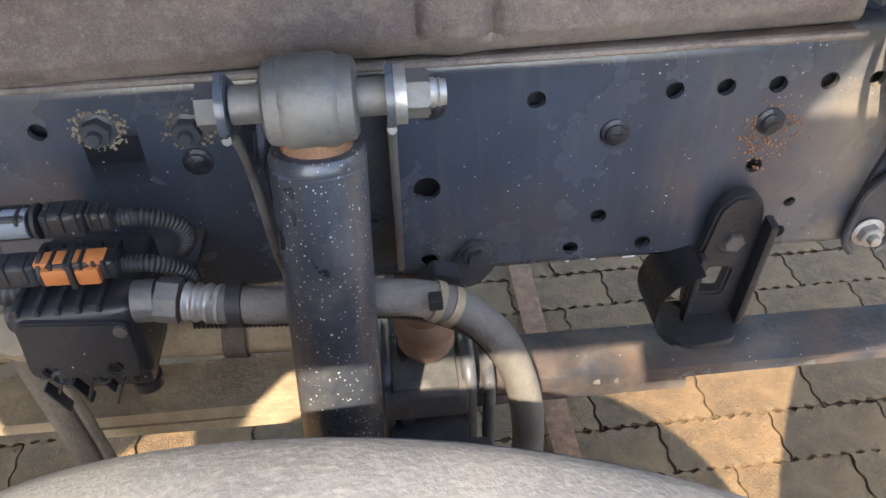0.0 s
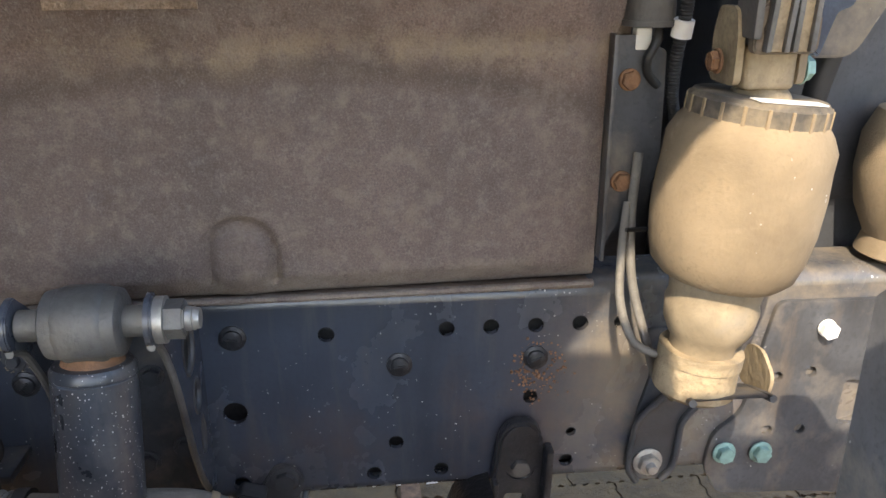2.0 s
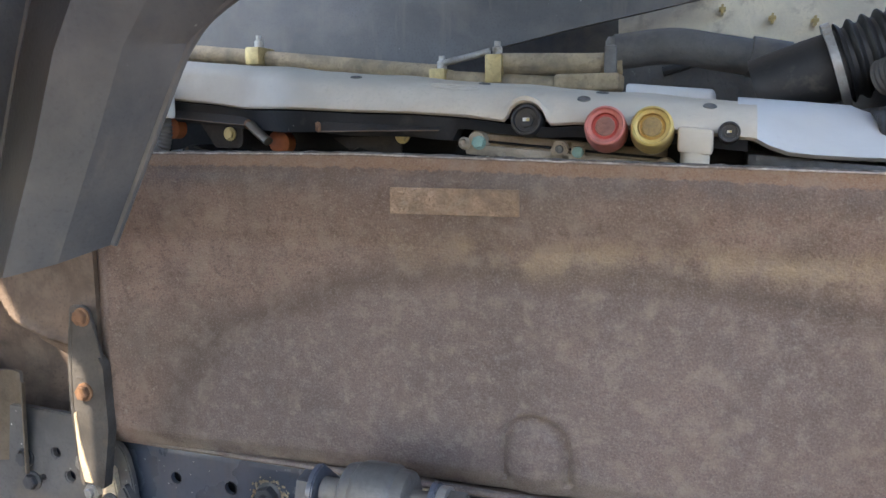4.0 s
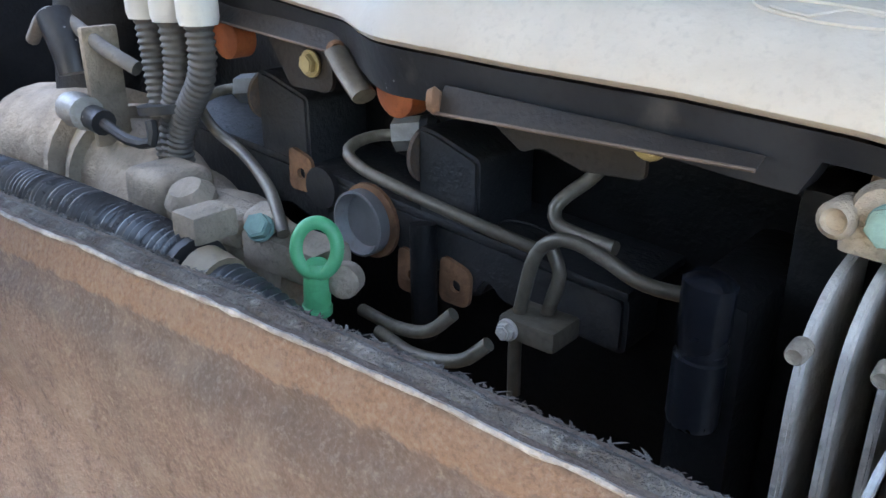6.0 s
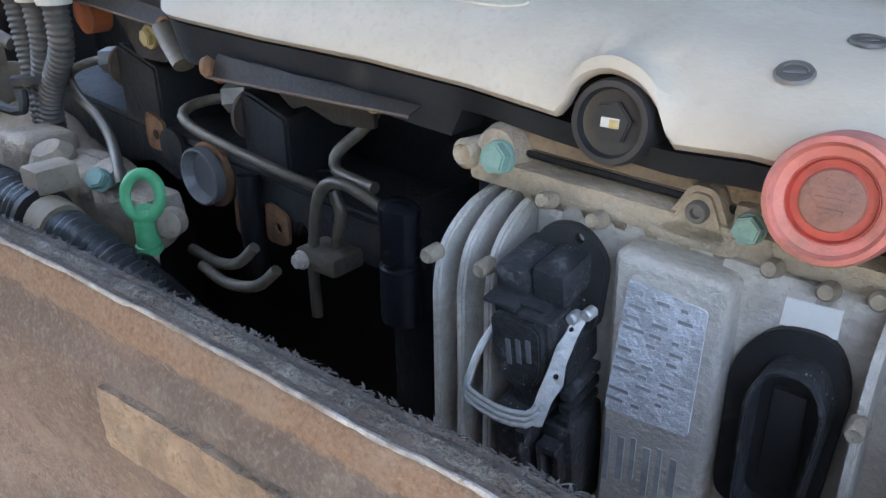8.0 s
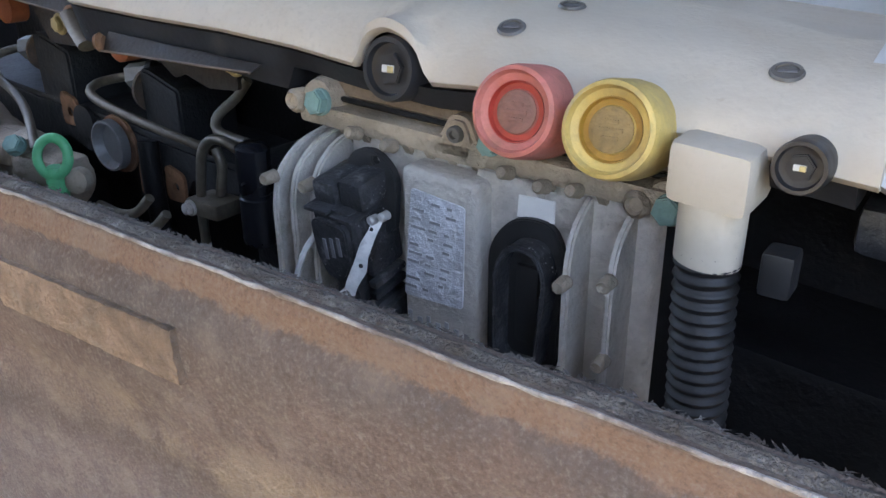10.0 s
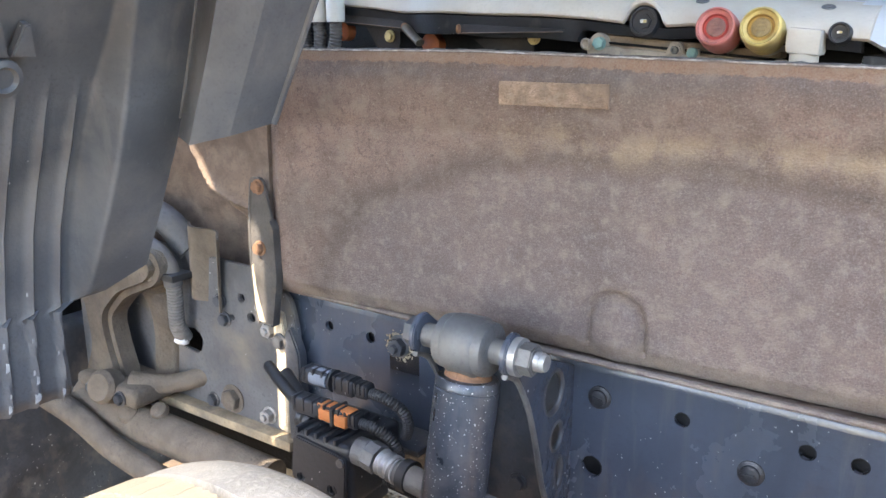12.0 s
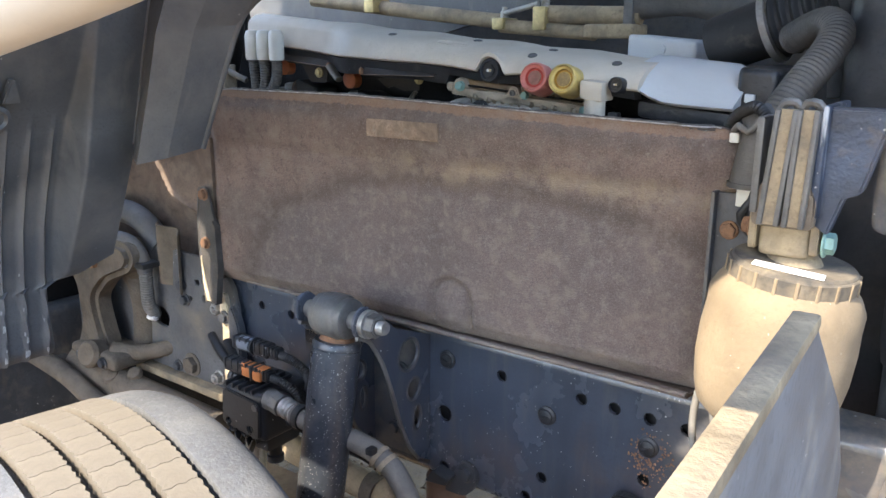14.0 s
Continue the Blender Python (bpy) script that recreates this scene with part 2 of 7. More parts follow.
M_FENDER = material("fender_plastic", (0.082, 0.086, 0.094), 0.42, 0.0, 0.3, 5, 200, (0.19, 0.178, 0.165), 0.3, 6, 0.1, bump=0.12, soft=0.2, layers=[((0.14, 0.13, 0.125), 0.24, 26, 0.1, 7)], lump=0.1, lump_scale=12)
M_TREAD = material("tyre_tread", (0.145, 0.125, 0.097), 0.95, 0.0, 0.3, 16, 220, (0.195, 0.168, 0.13), 0.4, 12, bump=0.2, soft=0.2, lump=0.08, lump_scale=60, layers=[((0.15, 0.135, 0.112), 0.22, 26, 0.12, 1.0)])
M_TYRE = material("tyre_rubber", (0.1, 0.104, 0.112), 0.85, 0.0, 0.25, 5, 260, (0.19, 0.185, 0.172), 0.4, 6, bump=0.3, soft=0.18, lump=0.1, lump_scale=110, layers=[((0.08, 0.08, 0.08), 0.3, 30, 0.12, 1.0), ((0.2, 0.195, 0.185), 0.2, 60, 0.06, 1.0), ((0.15, 0.152, 0.155), 0.38, 170, 0.12, 1.0), ((0.08, 0.08, 0.082), 0.34, 120, 0.12, 1.0)])
M_BELLOW = material("dusty_bellow", (0.225, 0.17, 0.108), 0.9, 0.0, 0.25, 8, 220, (0.275, 0.212, 0.14), 0.35, 9, 0.15, bump=0.2, soft=0.2, lump=0.15, lump_scale=25, layers=[((0.155, 0.116, 0.077), 0.3, 12, 0.14, 3), ((0.28, 0.22, 0.15), 0.2, 30, 0.1, 1.0)])
M_CLEAR = material("dusty_piston", (0.27, 0.215, 0.145), 0.6, 0.0, 0.3, 18, 150, (0.24, 0.21, 0.17), 0.3, 14, bump=0.15)
# dust tan, made paler to carry the sun streak on strap and front plate
M_SUNSTREAK = material("dust_paled_by_sun", (0.46, 0.375, 0.26), 0.92, 0.0, 0.35, 20, 220, (0.28, 0.22, 0.15), 0.3, 30, bump=0.35, soft=0.16, lump=0.3, lump_scale=70)
M_TOPDUST = material("dusty_top_plate", (0.075, 0.066, 0.056), 0.85, 0.0, 0.4, 18, 200, (0.24, 0.19, 0.125), 0.5, 22, bump=0.3, soft=0.2)
M_TANSTEEL = material("tan_steel", (0.3, 0.235, 0.15), 0.8, 0.0, 0.4, 16, 150, (0.13, 0.11, 0.09), 0.36, 18, bump=0.3, soft=0.16, lump=0.3, lump_scale=60)
M_ALU = material("cast_aluminium", (0.6, 0.558, 0.505), 0.62, 0.3, 0.3, 18, 220, (0.34, 0.295, 0.235), 0.42, 18, bump=0.35, soft=0.16, lump=0.3, lump_scale=90)
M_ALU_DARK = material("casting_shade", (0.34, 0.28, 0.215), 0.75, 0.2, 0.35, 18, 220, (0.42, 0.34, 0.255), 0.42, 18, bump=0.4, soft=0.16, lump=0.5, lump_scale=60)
M_COVER = material("valve_cover", (0.54, 0.487, 0.408), 0.62, 0.0, 0.12, 6, 200, (0.46, 0.385, 0.29), 0.3, 9, bump=0.1, soft=0.2, layers=[((0.4, 0.34, 0.27), 0.12, 34, 0.06, 0.6)])
M_COVER.node_tree.nodes["Principled BSDF"].inputs["Specular IOR Level"].default_value = 0.25
M_WHITE = material("white_plastic", (0.66, 0.65, 0.6), 0.5, 0.0, 0.1, 12, 150, (0.5, 0.45, 0.36), 0.25, 18, bump=0.1)
M_RED = material("red_plastic", (0.56, 0.18, 0.15), 0.5, 0.0, 0.25, 30, 200, (0.3, 0.14, 0.1), 0.4, 26, bump=0.2, soft=0.16)
M_REDDEEP = material("deep_red", (0.4, 0.05, 0.035), 0.45, 0.0, 0.2, 30, 200, (0.2, 0.06, 0.05), 0.3, 30, bump=0.15)
M_GOLDDEEP = material("deep_gold", (0.36, 0.2, 0.03), 0.4, 0.0, 0.25, 30, 200, (0.15, 0.09, 0.03), 0.35, 30, bump=0.15)
M_YELLOW = material("yellow_plastic", (0.56, 0.41, 0.13), 0.5, 0.0, 0.25, 30, 200, (0.27, 0.2, 0.11), 0.42, 26, bump=0.2, soft=0.16)
M_GREEN = material("green_plastic", (0.09, 0.42, 0.19), 0.4, 0.0, 0.2, 20, 150, (0.2, 0.42, 0.28), 0.2, 30, bump=0.08)
M_TEAL = material("teal_paint", (0.2, 0.33, 0.3), 0.5, 0.2, 0.25, 40, 200, (0.35, 0.4, 0.35), 0.3, 40, bump=0.2)
M_ORANGE = material("orange_plastic", (0.5, 0.17, 0.05), 0.5, 0.0, 0.2, 20, 150, (0.45, 0.25, 0.12), 0.25, 30, bump=0.1)
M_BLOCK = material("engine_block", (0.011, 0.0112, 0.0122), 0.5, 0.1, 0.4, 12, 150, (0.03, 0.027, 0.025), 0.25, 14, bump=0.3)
M_PIPE = material("steel_pipe", (0.15, 0.13, 0.1), 0.4, 0.35, 0.35, 30, 160, (0.12, 0.1, 0.075), 0.35, 25, bump=0.1)
M_LABEL = material("foil_label", (0.62, 0.63, 0.66), 0.45, 0.15, 0.2, 40, 200, (0.4, 0.39, 0.38), 0.32, 60, bump=0.2, lump=0.7, lump_scale=75, layers=[((0.3, 0.3, 0.3), 0.2, 140, 0.06, 1.0)])
M_INK = material("ink", (0.16, 0.16, 0.17), 0.7, 0.0, 0.2, 50, 200, bump=0)
M_PAPER = material("white_label", (0.78, 0.76, 0.72), 0.6, 0.0, 0.06, 30, 200, bump=0)
M_PAVER = material("paver", (0.145, 0.088, 0.04), 0.95, 0.0, 0.4, 12, 240, (0.175, 0.113, 0.057), 0.4, 9, 0.25, bump=0.9, island=0.1, soft=0.14, lump=0.8, lump_scale=55, speck_color=(0.09, 0.065, 0.045), layers=[((0.085, 0.06, 0.04), 0.3, 26, 0.1, 1.0), ((0.21, 0.152, 0.096), 0.24, 60, 0.08, 1.0)])
M_SAND = material("joint_sand", (0.085, 0.058, 0.033), 1.0, 0.0, 0.5, 30, 250, (0.22, 0.165, 0.105), 0.5, 25, bump=0.9, lump=0.8, lump_scale=120)
M_CAB = material("cab_paint", (0.72, 0.69, 0.63), 0.4, 0.0, 0.06, 5, 150, (0.5, 0.44, 0.34), 0.18, 8, bump=0.03)
M_BEIGE = material("beige_liner", (0.8, 0.74, 0.6), 0.85, 0.0, 0.15, 9, 150, (0.36, 0.3, 0.23), 0.3, 12, bump=0.2)
M_SCREW = material("brass_screw", (0.5, 0.4, 0.2), 0.45, 0.6, 0.25, 40, 200, bump=0.2)
M_PALEBLUE = material("pale_cover_end", (0.5, 0.507, 0.51), 0.4, 0.0, 0.08, 6, 150, (0.55, 0.5, 0.42), 0.15, 10, bump=0.05)
M_TRAY = material("tray_steel", (0.022, 0.017, 0.014), 0.7, 0.0, 0.4, 25, 200, (0.048, 0.036, 0.027), 0.3, 22, bump=0.3, soft=0.16)
M_GROOVE = material("groove_rubber", (0.075, 0.068, 0.06), 0.95, 0, 0.3, 20, 200, (0.13, 0.115, 0.095), 0.3, 20, bump=0.4)
M_SCUFF = material("scuff", (0.36, 0.36, 0.36), 0.9, 0, 0.3, 60, 200, bump=0.1)
M_COOLANT = material("coolant_rubber", (0.085, 0.08, 0.075), 0.6, 0, 0.3, 15, 200, (0.16, 0.14, 0.12), 0.3, 14, bump=0.2, soft=0.16)
M_CASTBLACK = material("cast_black", (0.026, 0.028, 0.033), 0.36, 0.1, 0.4, 14, 140, (0.13, 0.12, 0.11), 0.2, 16, 0.3, bump=0.35, soft=0.14, lump=0.25, lump_scale=60)
M_PRINT = material("faded_print", (0.34, 0.34, 0.35), 0.6, 0.1, 0.3, 60, 200, bump=0)
M_DUSTLEAF = material("dust_caked_steel", (0.34, 0.26, 0.165), 0.9, 0, 0.35, 10, 160, (0.2, 0.155, 0.105), 0.4, 14, bump=0.4, soft=0.18, lump=0.3, lump_scale=50, layers=[((0.1, 0.075, 0.055), 0.22, 9, 0.12, 1.0)])
M_CAPDIRT = material("dirty_cap_centre", (0.27, 0.13, 0.1), 0.7, 0, 0.4, 40, 200, (0.16, 0.11, 0.085), 0.4, 40, bump=0.3, soft=0.16)
M_GOLDDIRT = material("dirty_gold_centre", (0.3, 0.2, 0.075), 0.65, 0, 0.4, 40, 200, (0.16, 0.12, 0.07), 0.4, 40, bump=0.3, soft=0.16)
M_NUT = material("oily_nut", (0.3, 0.29, 0.27), 0.42, 0.2, 0.3, 30, 200, (0.13, 0.115, 0.095), 0.3, 30, bump=0.2)
M_ELBOW = material("oily_casting", (0.34, 0.285, 0.225), 0.72, 0.1, 0.4, 14, 220, (0.36, 0.295, 0.225), 0.4, 14, bump=0.4, soft=0.18, lump=0.5, lump_scale=50, layers=[((0.06, 0.05, 0.042), 0.3, 12, 0.12, 1.0)])
M_BURNT = material("burnt_orange", (0.34, 0.1, 0.04), 0.6, 0, 0.3, 30, 200, bump=0.2)
M_GALLERY = material("dusty_block", (0.02, 0.021, 0.023), 0.6, 0.0, 0.4, 12, 150, (0.05, 0.044, 0.038), 0.34, 16, bump=0.35, lump=0.3)
for low_sheen in (M_BLOCK,):
    low_sheen.node_tree.nodes["Principled BSDF"].inputs["Specular IOR Level"].default_value = 0.2
M_DUSTYPLATE = material("dusty_plate", (0.085, 0.084, 0.086), 0.6, 0.0, 0.35, 9, 140, (0.2, 0.165, 0.125), 0.32, 8, 0.25, bump=0.2, soft=0.18, layers=[((0.045, 0.045, 0.05), 0.25, 14, 0.1, 2)])
M_CAST = material("brown_casting", (0.12, 0.096, 0.072), 0.85, 0, 0.4, 10, 150, (0.19, 0.15, 0.11), 0.38, 9, bump=0.35, soft=0.18, lump=0.4, lump_scale=40, layers=[((0.07, 0.06, 0.052), 0.3, 14, 0.12, 1.5)])
M_LEAF = material("leaf_spring_paint", (0.034, 0.039, 0.05), 0.5, 0.0, 0.5, 9, 120, (0.17, 0.135, 0.105), 0.34, 9, 0.3, bump=0.25, soft=0.14, layers=[((0.13, 0.085, 0.06), 0.34, 5, 0.14, 1.0), ((0.025, 0.026, 0.03), 0.3, 16, 0.1, 1.0), ((0.4, 0.39, 0.37), 0.05, 34, 0.03, 0.5)])
M_RAILBROWN = material("brown_dusty_rail", (0.2, 0.15, 0.105), 0.75, 0.1, 0.4, 16, 200, (0.32, 0.255, 0.19), 0.36, 14, bump=0.35, soft=0.16, lump=0.3, lump_scale=70, layers=[((0.08, 0.06, 0.045), 0.28, 14, 0.12, 1.0)])
M_STRAP = material("worn_strap_steel", (0.058, 0.052, 0.047), 0.55, 0, 0.4, 18, 160, (0.17, 0.135, 0.1), 0.24, 16, bump=0.25, soft=0.14)
M_WORN = material("worn_blue_steel", (0.04, 0.055, 0.088), 0.42, 0.2, 0.5, 14, 120, (0.3, 0.29, 0.27), 0.3, 11, 0.5, bump=0.3, soft=0.08, layers=[((0.45, 0.46, 0.48), 0.24, 26, 0.04, 9), ((0.02, 0.024, 0.03), 0.4, 9, 0.08, 2), ((0.13, 0.1, 0.07), 0.26, 12, 0.1, 1.0)])


# ---- mesh helpers ----
def merge(bm, other):
    tmp = bpy.data.meshes.new("tmp")
    other.to_mesh(tmp)
    other.free()
    bm.from_mesh(tmp)
    bpy.data.meshes.remove(tmp)
    return bm


def to_mesh(name, bm, mat, smooth=38):
    bmesh.ops.recalc_face_normals(bm, faces=bm.faces)
    me = bpy.data.meshes.new(name)
    for f in bm.faces:
        f.smooth = True
    bm.to_mesh(me)
    bm.free()
    me.set_sharp_from_angle(angle=radians(smooth))
    me.materials.append(mat)
    return me


def thing(name, base, label, category, group="", kind=""):
    ob = new(name)
    ob.empty_display_size = 0.05
    ob.location = base
    return tagged(ob, label, category, group, kind)


def origin(ob):
    v = Vector(ob.location)
    return v + origin(ob.parent) if ob.parent else v


def part(name, bm, mat, parent=None, label="", smooth=38):
    ob = new(name, to_mesh(name, bm, mat, smooth))
    if parent:
        ob.parent = parent
        ob.location = -origin(parent)
    return tagged(ob, label)


def placed(name, mesh, m, parent=None, label=""):
    ob = new(name, mesh)
    if parent:
        ob.parent = parent
        m = Matrix.Translation(-origin(parent)) @ m
    ob.matrix_basis = m
    return tagged(ob, label)


def box(x0, x1, y0, y1, z0, z1, bev=0.003, m=None, seg=2):
    bm = bmesh.new()
    bmesh.ops.create_cube(bm, size=1.0)
    for v in bm.verts:
        v.co = Vector((x0 + (v.co.x + 0.5) * (x1 - x0), y0 + (v.co.y + 0.5) * (y1 - y0), z0 + (v.co.z + 0.5) * (z1 - z0)))
    if bev:
        bmesh.ops.bevel(bm, geom=bm.edges[:], offset=bev, segments=seg, affect="EDGES", profile=0.6)
    if m is not None:
        bm.transform(m)
    return bm


def smooth_path(pts, step):
    pts = [Vector(p) for p in pts]
    ext = [2 * pts[0] - pts[1]] + pts + [2 * pts[-1] - pts[-2]]
    out = []
    for i in range(1, len(ext) - 2):
        a, b, c, d = ext[i - 1:i + 3]
        k = max(2, int((c - b).length / step))
        for j in range(k):
            t = j / k
            out.append(0.5 * (2 * b + (c - a) * t + (2 * a - 5 * b + 4 * c - d) * t * t + (3 * b - a - 3 * c + d) * t ** 3))
    return out + [pts[-1]]


def tube(pts, r, seg=12, step=0.012, rib=None, flat=1.0, cap=True):
    """A swept tube; rib: (pitch, depth) of its corrugation; r may be a function of the fraction of the length."""
    if rib:
        step = rib[0] / 8
    path = smooth_path(pts, step)
    if rib:
        lens = [0.0]
        for a, b in zip(path, path[1:]):
            lens.append(lens[-1] + (b - a).length)
    bm = bmesh.new()
    rings, side = [], None
    for i, p in enumerate(path):
        t = (path[min(i + 1, len(path) - 1)] - path[max(i - 1, 0)]).normalized()
        if side is None:
            side = t.cross(Vector((0, 0, 1)))
            if side.length < 0.2:
                side = t.cross(Vector((0, 1, 0)))
        side = (side - t * side.dot(t)).normalized()
        up = side.cross(t)
        rad = r(i / (len(path) - 1)) if callable(r) else r
        if rib:
            rad -= rib[1] * (0.5 - 0.5 * math.cos(2 * math.pi * lens[i] / rib[0]))
        rings.append([bm.verts.new(p + side * math.cos(2 * math.pi * k / seg) * rad + up * math.sin(2 * math.pi * k / seg) * rad * flat)
                      for k in range(seg)])
    for a, b in zip(rings, rings[1:]):
        for k in range(seg):
            bm.faces.new((a[k], a[(k + 1) % seg], b[(k + 1) % seg], b[k]))
    if cap:
        bm.faces.new(rings[0]), bm.faces.new(rings[-1])
    return bm


def aim(p, d, size=1.0):
    """A pose at p whose z axis points along d, for a thing enlarged size times."""
    return Matrix.Translation(p) @ Vector(d).to_track_quat("Z", "Y").to_matrix().to_4x4() @ Matrix.Scale(size, 4)


def lathe(prof, m=None, seg=28):
    """Turns (radius, height) pairs round z."""
    bm = bmesh.new()
    rings = []
    for r, h in prof:
        if r < 1e-6:
            rings.append([bm.verts.new((0, 0, h))])
        else:
            rings.append([bm.verts.new((r * math.cos(2 * math.pi * k / seg), r * math.sin(2 * math.pi * k / seg), h)) for k in range(seg)])
    for a, b in zip(rings, rings[1:]):
        for k in range(seg):
            q = [a[k % len(a)], a[(k + 1) % len(a)], b[(k + 1) % len(b)], b[k % len(b)]]
            q = list(dict.fromkeys(q))
            if len(q) > 2:
                bm.faces.new(q)
    for e in (rings[0], rings[-1]):
        if len(e) > 2:
            bm.faces.new(e)
    if m is not None:
        bm.transform(m)
    return bm


def circle(cx, cy, r, n=16):
    return [(cx + r * math.cos(2 * math.pi * k / n), cy + r * math.sin(2 * math.pi * k / n)) for k in range(n)]


def rounded(pts, r, n=4):
    out = []
    k = len(pts)
    for i in range(k):
        p, a, b = Vector(pts[i]), Vector(pts[i - 1]), Vector(pts[(i + 1) % k])
        ra = min(r, 0.45 * (a - p).length, 0.45 * (b - p).length)
        s, e = p + (a - p).normalized() * ra, p + (b - p).normalized() * ra
        for j in range(n + 1):
            t = j / n
            q = s * (1 - t) ** 2 + p * 2 * t * (1 - t) + e * t * t
            out.append((q.x, q.y))
    return out


def side_plane(y):
    """Maps (u, v, w) to x = u, z = v, and w towards the open side of the truck."""
    return Matrix(((1, 0, 0, 0), (0, 0, -1, y), (0, 1, 0, 0), (0, 0, 0, 1)))


def plate(outline, holes=(), t=0.006, m=None, bev=0.0):
    bm = bmesh.new()
    edges = []
    for loop in [outline, *holes]:
        vs = [bm.verts.new((u, v, 0)) for u, v in loop]
        edges += [bm.edges.new((vs[i - 1], vs[i])) for i in range(len(vs))]
    bmesh.ops.triangle_fill(bm, use_beauty=True, use_dissolve=False, edges=edges)
    bmesh.ops.recalc_face_normals(bm, faces=bm.faces)
    if bm.faces and bm.faces[:][0].normal.z > 0:
        bmesh.ops.reverse_faces(bm, faces=bm.faces)
    res = bmesh.ops.extrude_face_region(bm, geom=bm.faces[:])
    top = [v for v in res["geom"] if isinstance(v, bmesh.types.BMVert)]
    bmesh.ops.translate(bm, vec=(0, 0, t), verts=top)
    if bev:
        rim = [e for e in bm.edges if all(abs(v.co.z - t) < 1e-6 for v in e.verts) and len(e.link_faces) == 2
               and abs(e.link_faces[0].normal.z - e.link_faces[1].normal.z) > 0.5]
        bmesh.ops.bevel(bm, geom=rim, offset=bev, segments=2, affect="EDGES")
    if m is not None:
        bm.transform(m)
    return bm


def hexagon(r, turn=0.0):
    return [(r * math.cos(math.pi * k / 3 + turn), r * math.sin(math.pi * k / 3 + turn)) for k in range(6)]


def bolt_mesh(name, mat, r=0.011, h=0.009, washer=1.45, stud=0.0):
    """A hexagon head on a washer, along z."""
    bm = lathe([(r * washer, 0), (r * washer, 0.0022), (r * washer * 0.94, 0.003), (0, 0.003)], seg=18)
    hx = plate(hexagon(r * 1.1, 0.3), t=h, bev=0.0012)
    hx.transform(Matrix.Translation((0, 0, 0.0025)))
    merge(bm, hx)
    if stud:
        merge(bm, lathe([(r * 0.55, h), (r * 0.55, h + stud), (r * 0.45, h + stud + 0.002), (0, h + stud + 0.002)], seg=12))
    return to_mesh(name, bm, mat)


BOLT = bolt_mesh("bolt", M_BRACKET)
BOLT_GREEN = bolt_mesh("bolt_green", M_TEAL, 0.012, 0.01, 1.45)
BOLT_RUST = bolt_mesh("bolt_rust", M_RUST, 0.01, 0.008, 1.35)
BOLT_SMALL = bolt_mesh("bolt_small", M_ALU, 0.006, 0.006, 1.4)
BOLT_TEAL = bolt_mesh("bolt_teal", M_TEAL, 0.0085, 0.008, 1.2)
BOLT_SCREW = bolt_mesh("bolt_screw", M_SCREW, 0.008, 0.006, 1.5)
OUT = Vector((0, -1, 0))


def bolts(spots, mesh, parent, direction=OUT, label=""):
    for i, p in enumerate(spots):
        placed("bolt", mesh, aim(p, direction) @ pose(0, 0, 0, 0, 0, 37 * i), parent, label)


M_RUSTFILM = material("rust_film", (0.12, 0.075, 0.048), 0.8, 0, 0.5, 40, 200, (0.05, 0.052, 0.06), 0.5, 60, bump=0.3, soft=0.16)

# ---- ground ----
GROUND = 0.04
bm = bmesh.new()
bmesh.ops.create_grid(bm, x_segments=2, y_segments=2, size=60)
bm.transform(Matrix.Translation((0, 0, GROUND - 0.02)))
ground = part("ground", bm, M_PAVER)
tagged(ground, "wide yard of pale worn concrete paving", "ground", kind="structure")
bed = part("sand_bed", box(-1.6, 2.6, -0.9, 2.2, GROUND - 0.05, GROUND - 0.007, 0.0), M_SAND)
tagged(bed, "sandy bed under the paving blocks", "ground", kind="structure")

# ---- chassis rail ----
frame_rail = thing("frame_rail", (0.3, 0, 0.757), "blue-black painted steel chassis rail with round holes and chipped paint", "chassis rail")
Z0, Z1 = 0.757, 1.073
holes = [(0.245, 1.012, 0.011), (0.404, 1.012, 0.011), (0.464, 1.012, 0.011), (0.525, 1.011, 0.011), (0.586, 1.011, 0.011),
         (0.643, 1.010, 0.010), (0.118, 0.901, 0.0165), (0.333, 0.840, 0.0105), (0.301, 0.791, 0.0105), (0.396, 0.791, 0.0105),
         (0.582, 0.840, 0.0075), (0.521, 0.901, 0.0105), (0.577, 0.792, 0.0105), (0.117, 0.788, 0.011), (-0.301, 1.013, 0.0105),
         (-0.396, 1.015, 0.0095), (0.714, 0.826, 0.009), (0.78, 0.9, 0.009)]
web = plate([(-0.62, Z0 + 0.02), (1.6, Z0 + 0.02), (1.6, Z1 - 0.022), (-0.62, Z1 - 0.022)],
            [circle(x, z, r, 18) for x, z, r in holes], 0.008, side_plane(0.008))


def channel_bend(z_edge, sign):
    """The rounded corner and the flange of the rail, bent away from the open side."""
    prof = []
    for k in range(7):
        a = math.pi / 2 * k / 6
        prof.append((0.022 * (1 - math.cos(a)), z_edge + sign * (0.022 * math.sin(a) - 0.022)))
    prof.append((0.085, z_edge))
    inner = [(y + (0.008 if i < 4 else 0.0), z - sign * (0.008 if i > 2 else 0.0)) for i, (y, z) in enumerate(prof)]
    loop = prof + inner[::-1]
    b = bmesh.new()
    ends = [[b.verts.new((x, y, z)) for y, z in loop] for x in (-0.62, 1.6)]
    for i in range(len(loop)):
        j = (i + 1) % len(loop)
        b.faces.new((ends[0][i], ends[0][j], ends[1][j], ends[1][i]))
    b.faces.new(ends[0]), b.faces.new(ends[1])
    return b


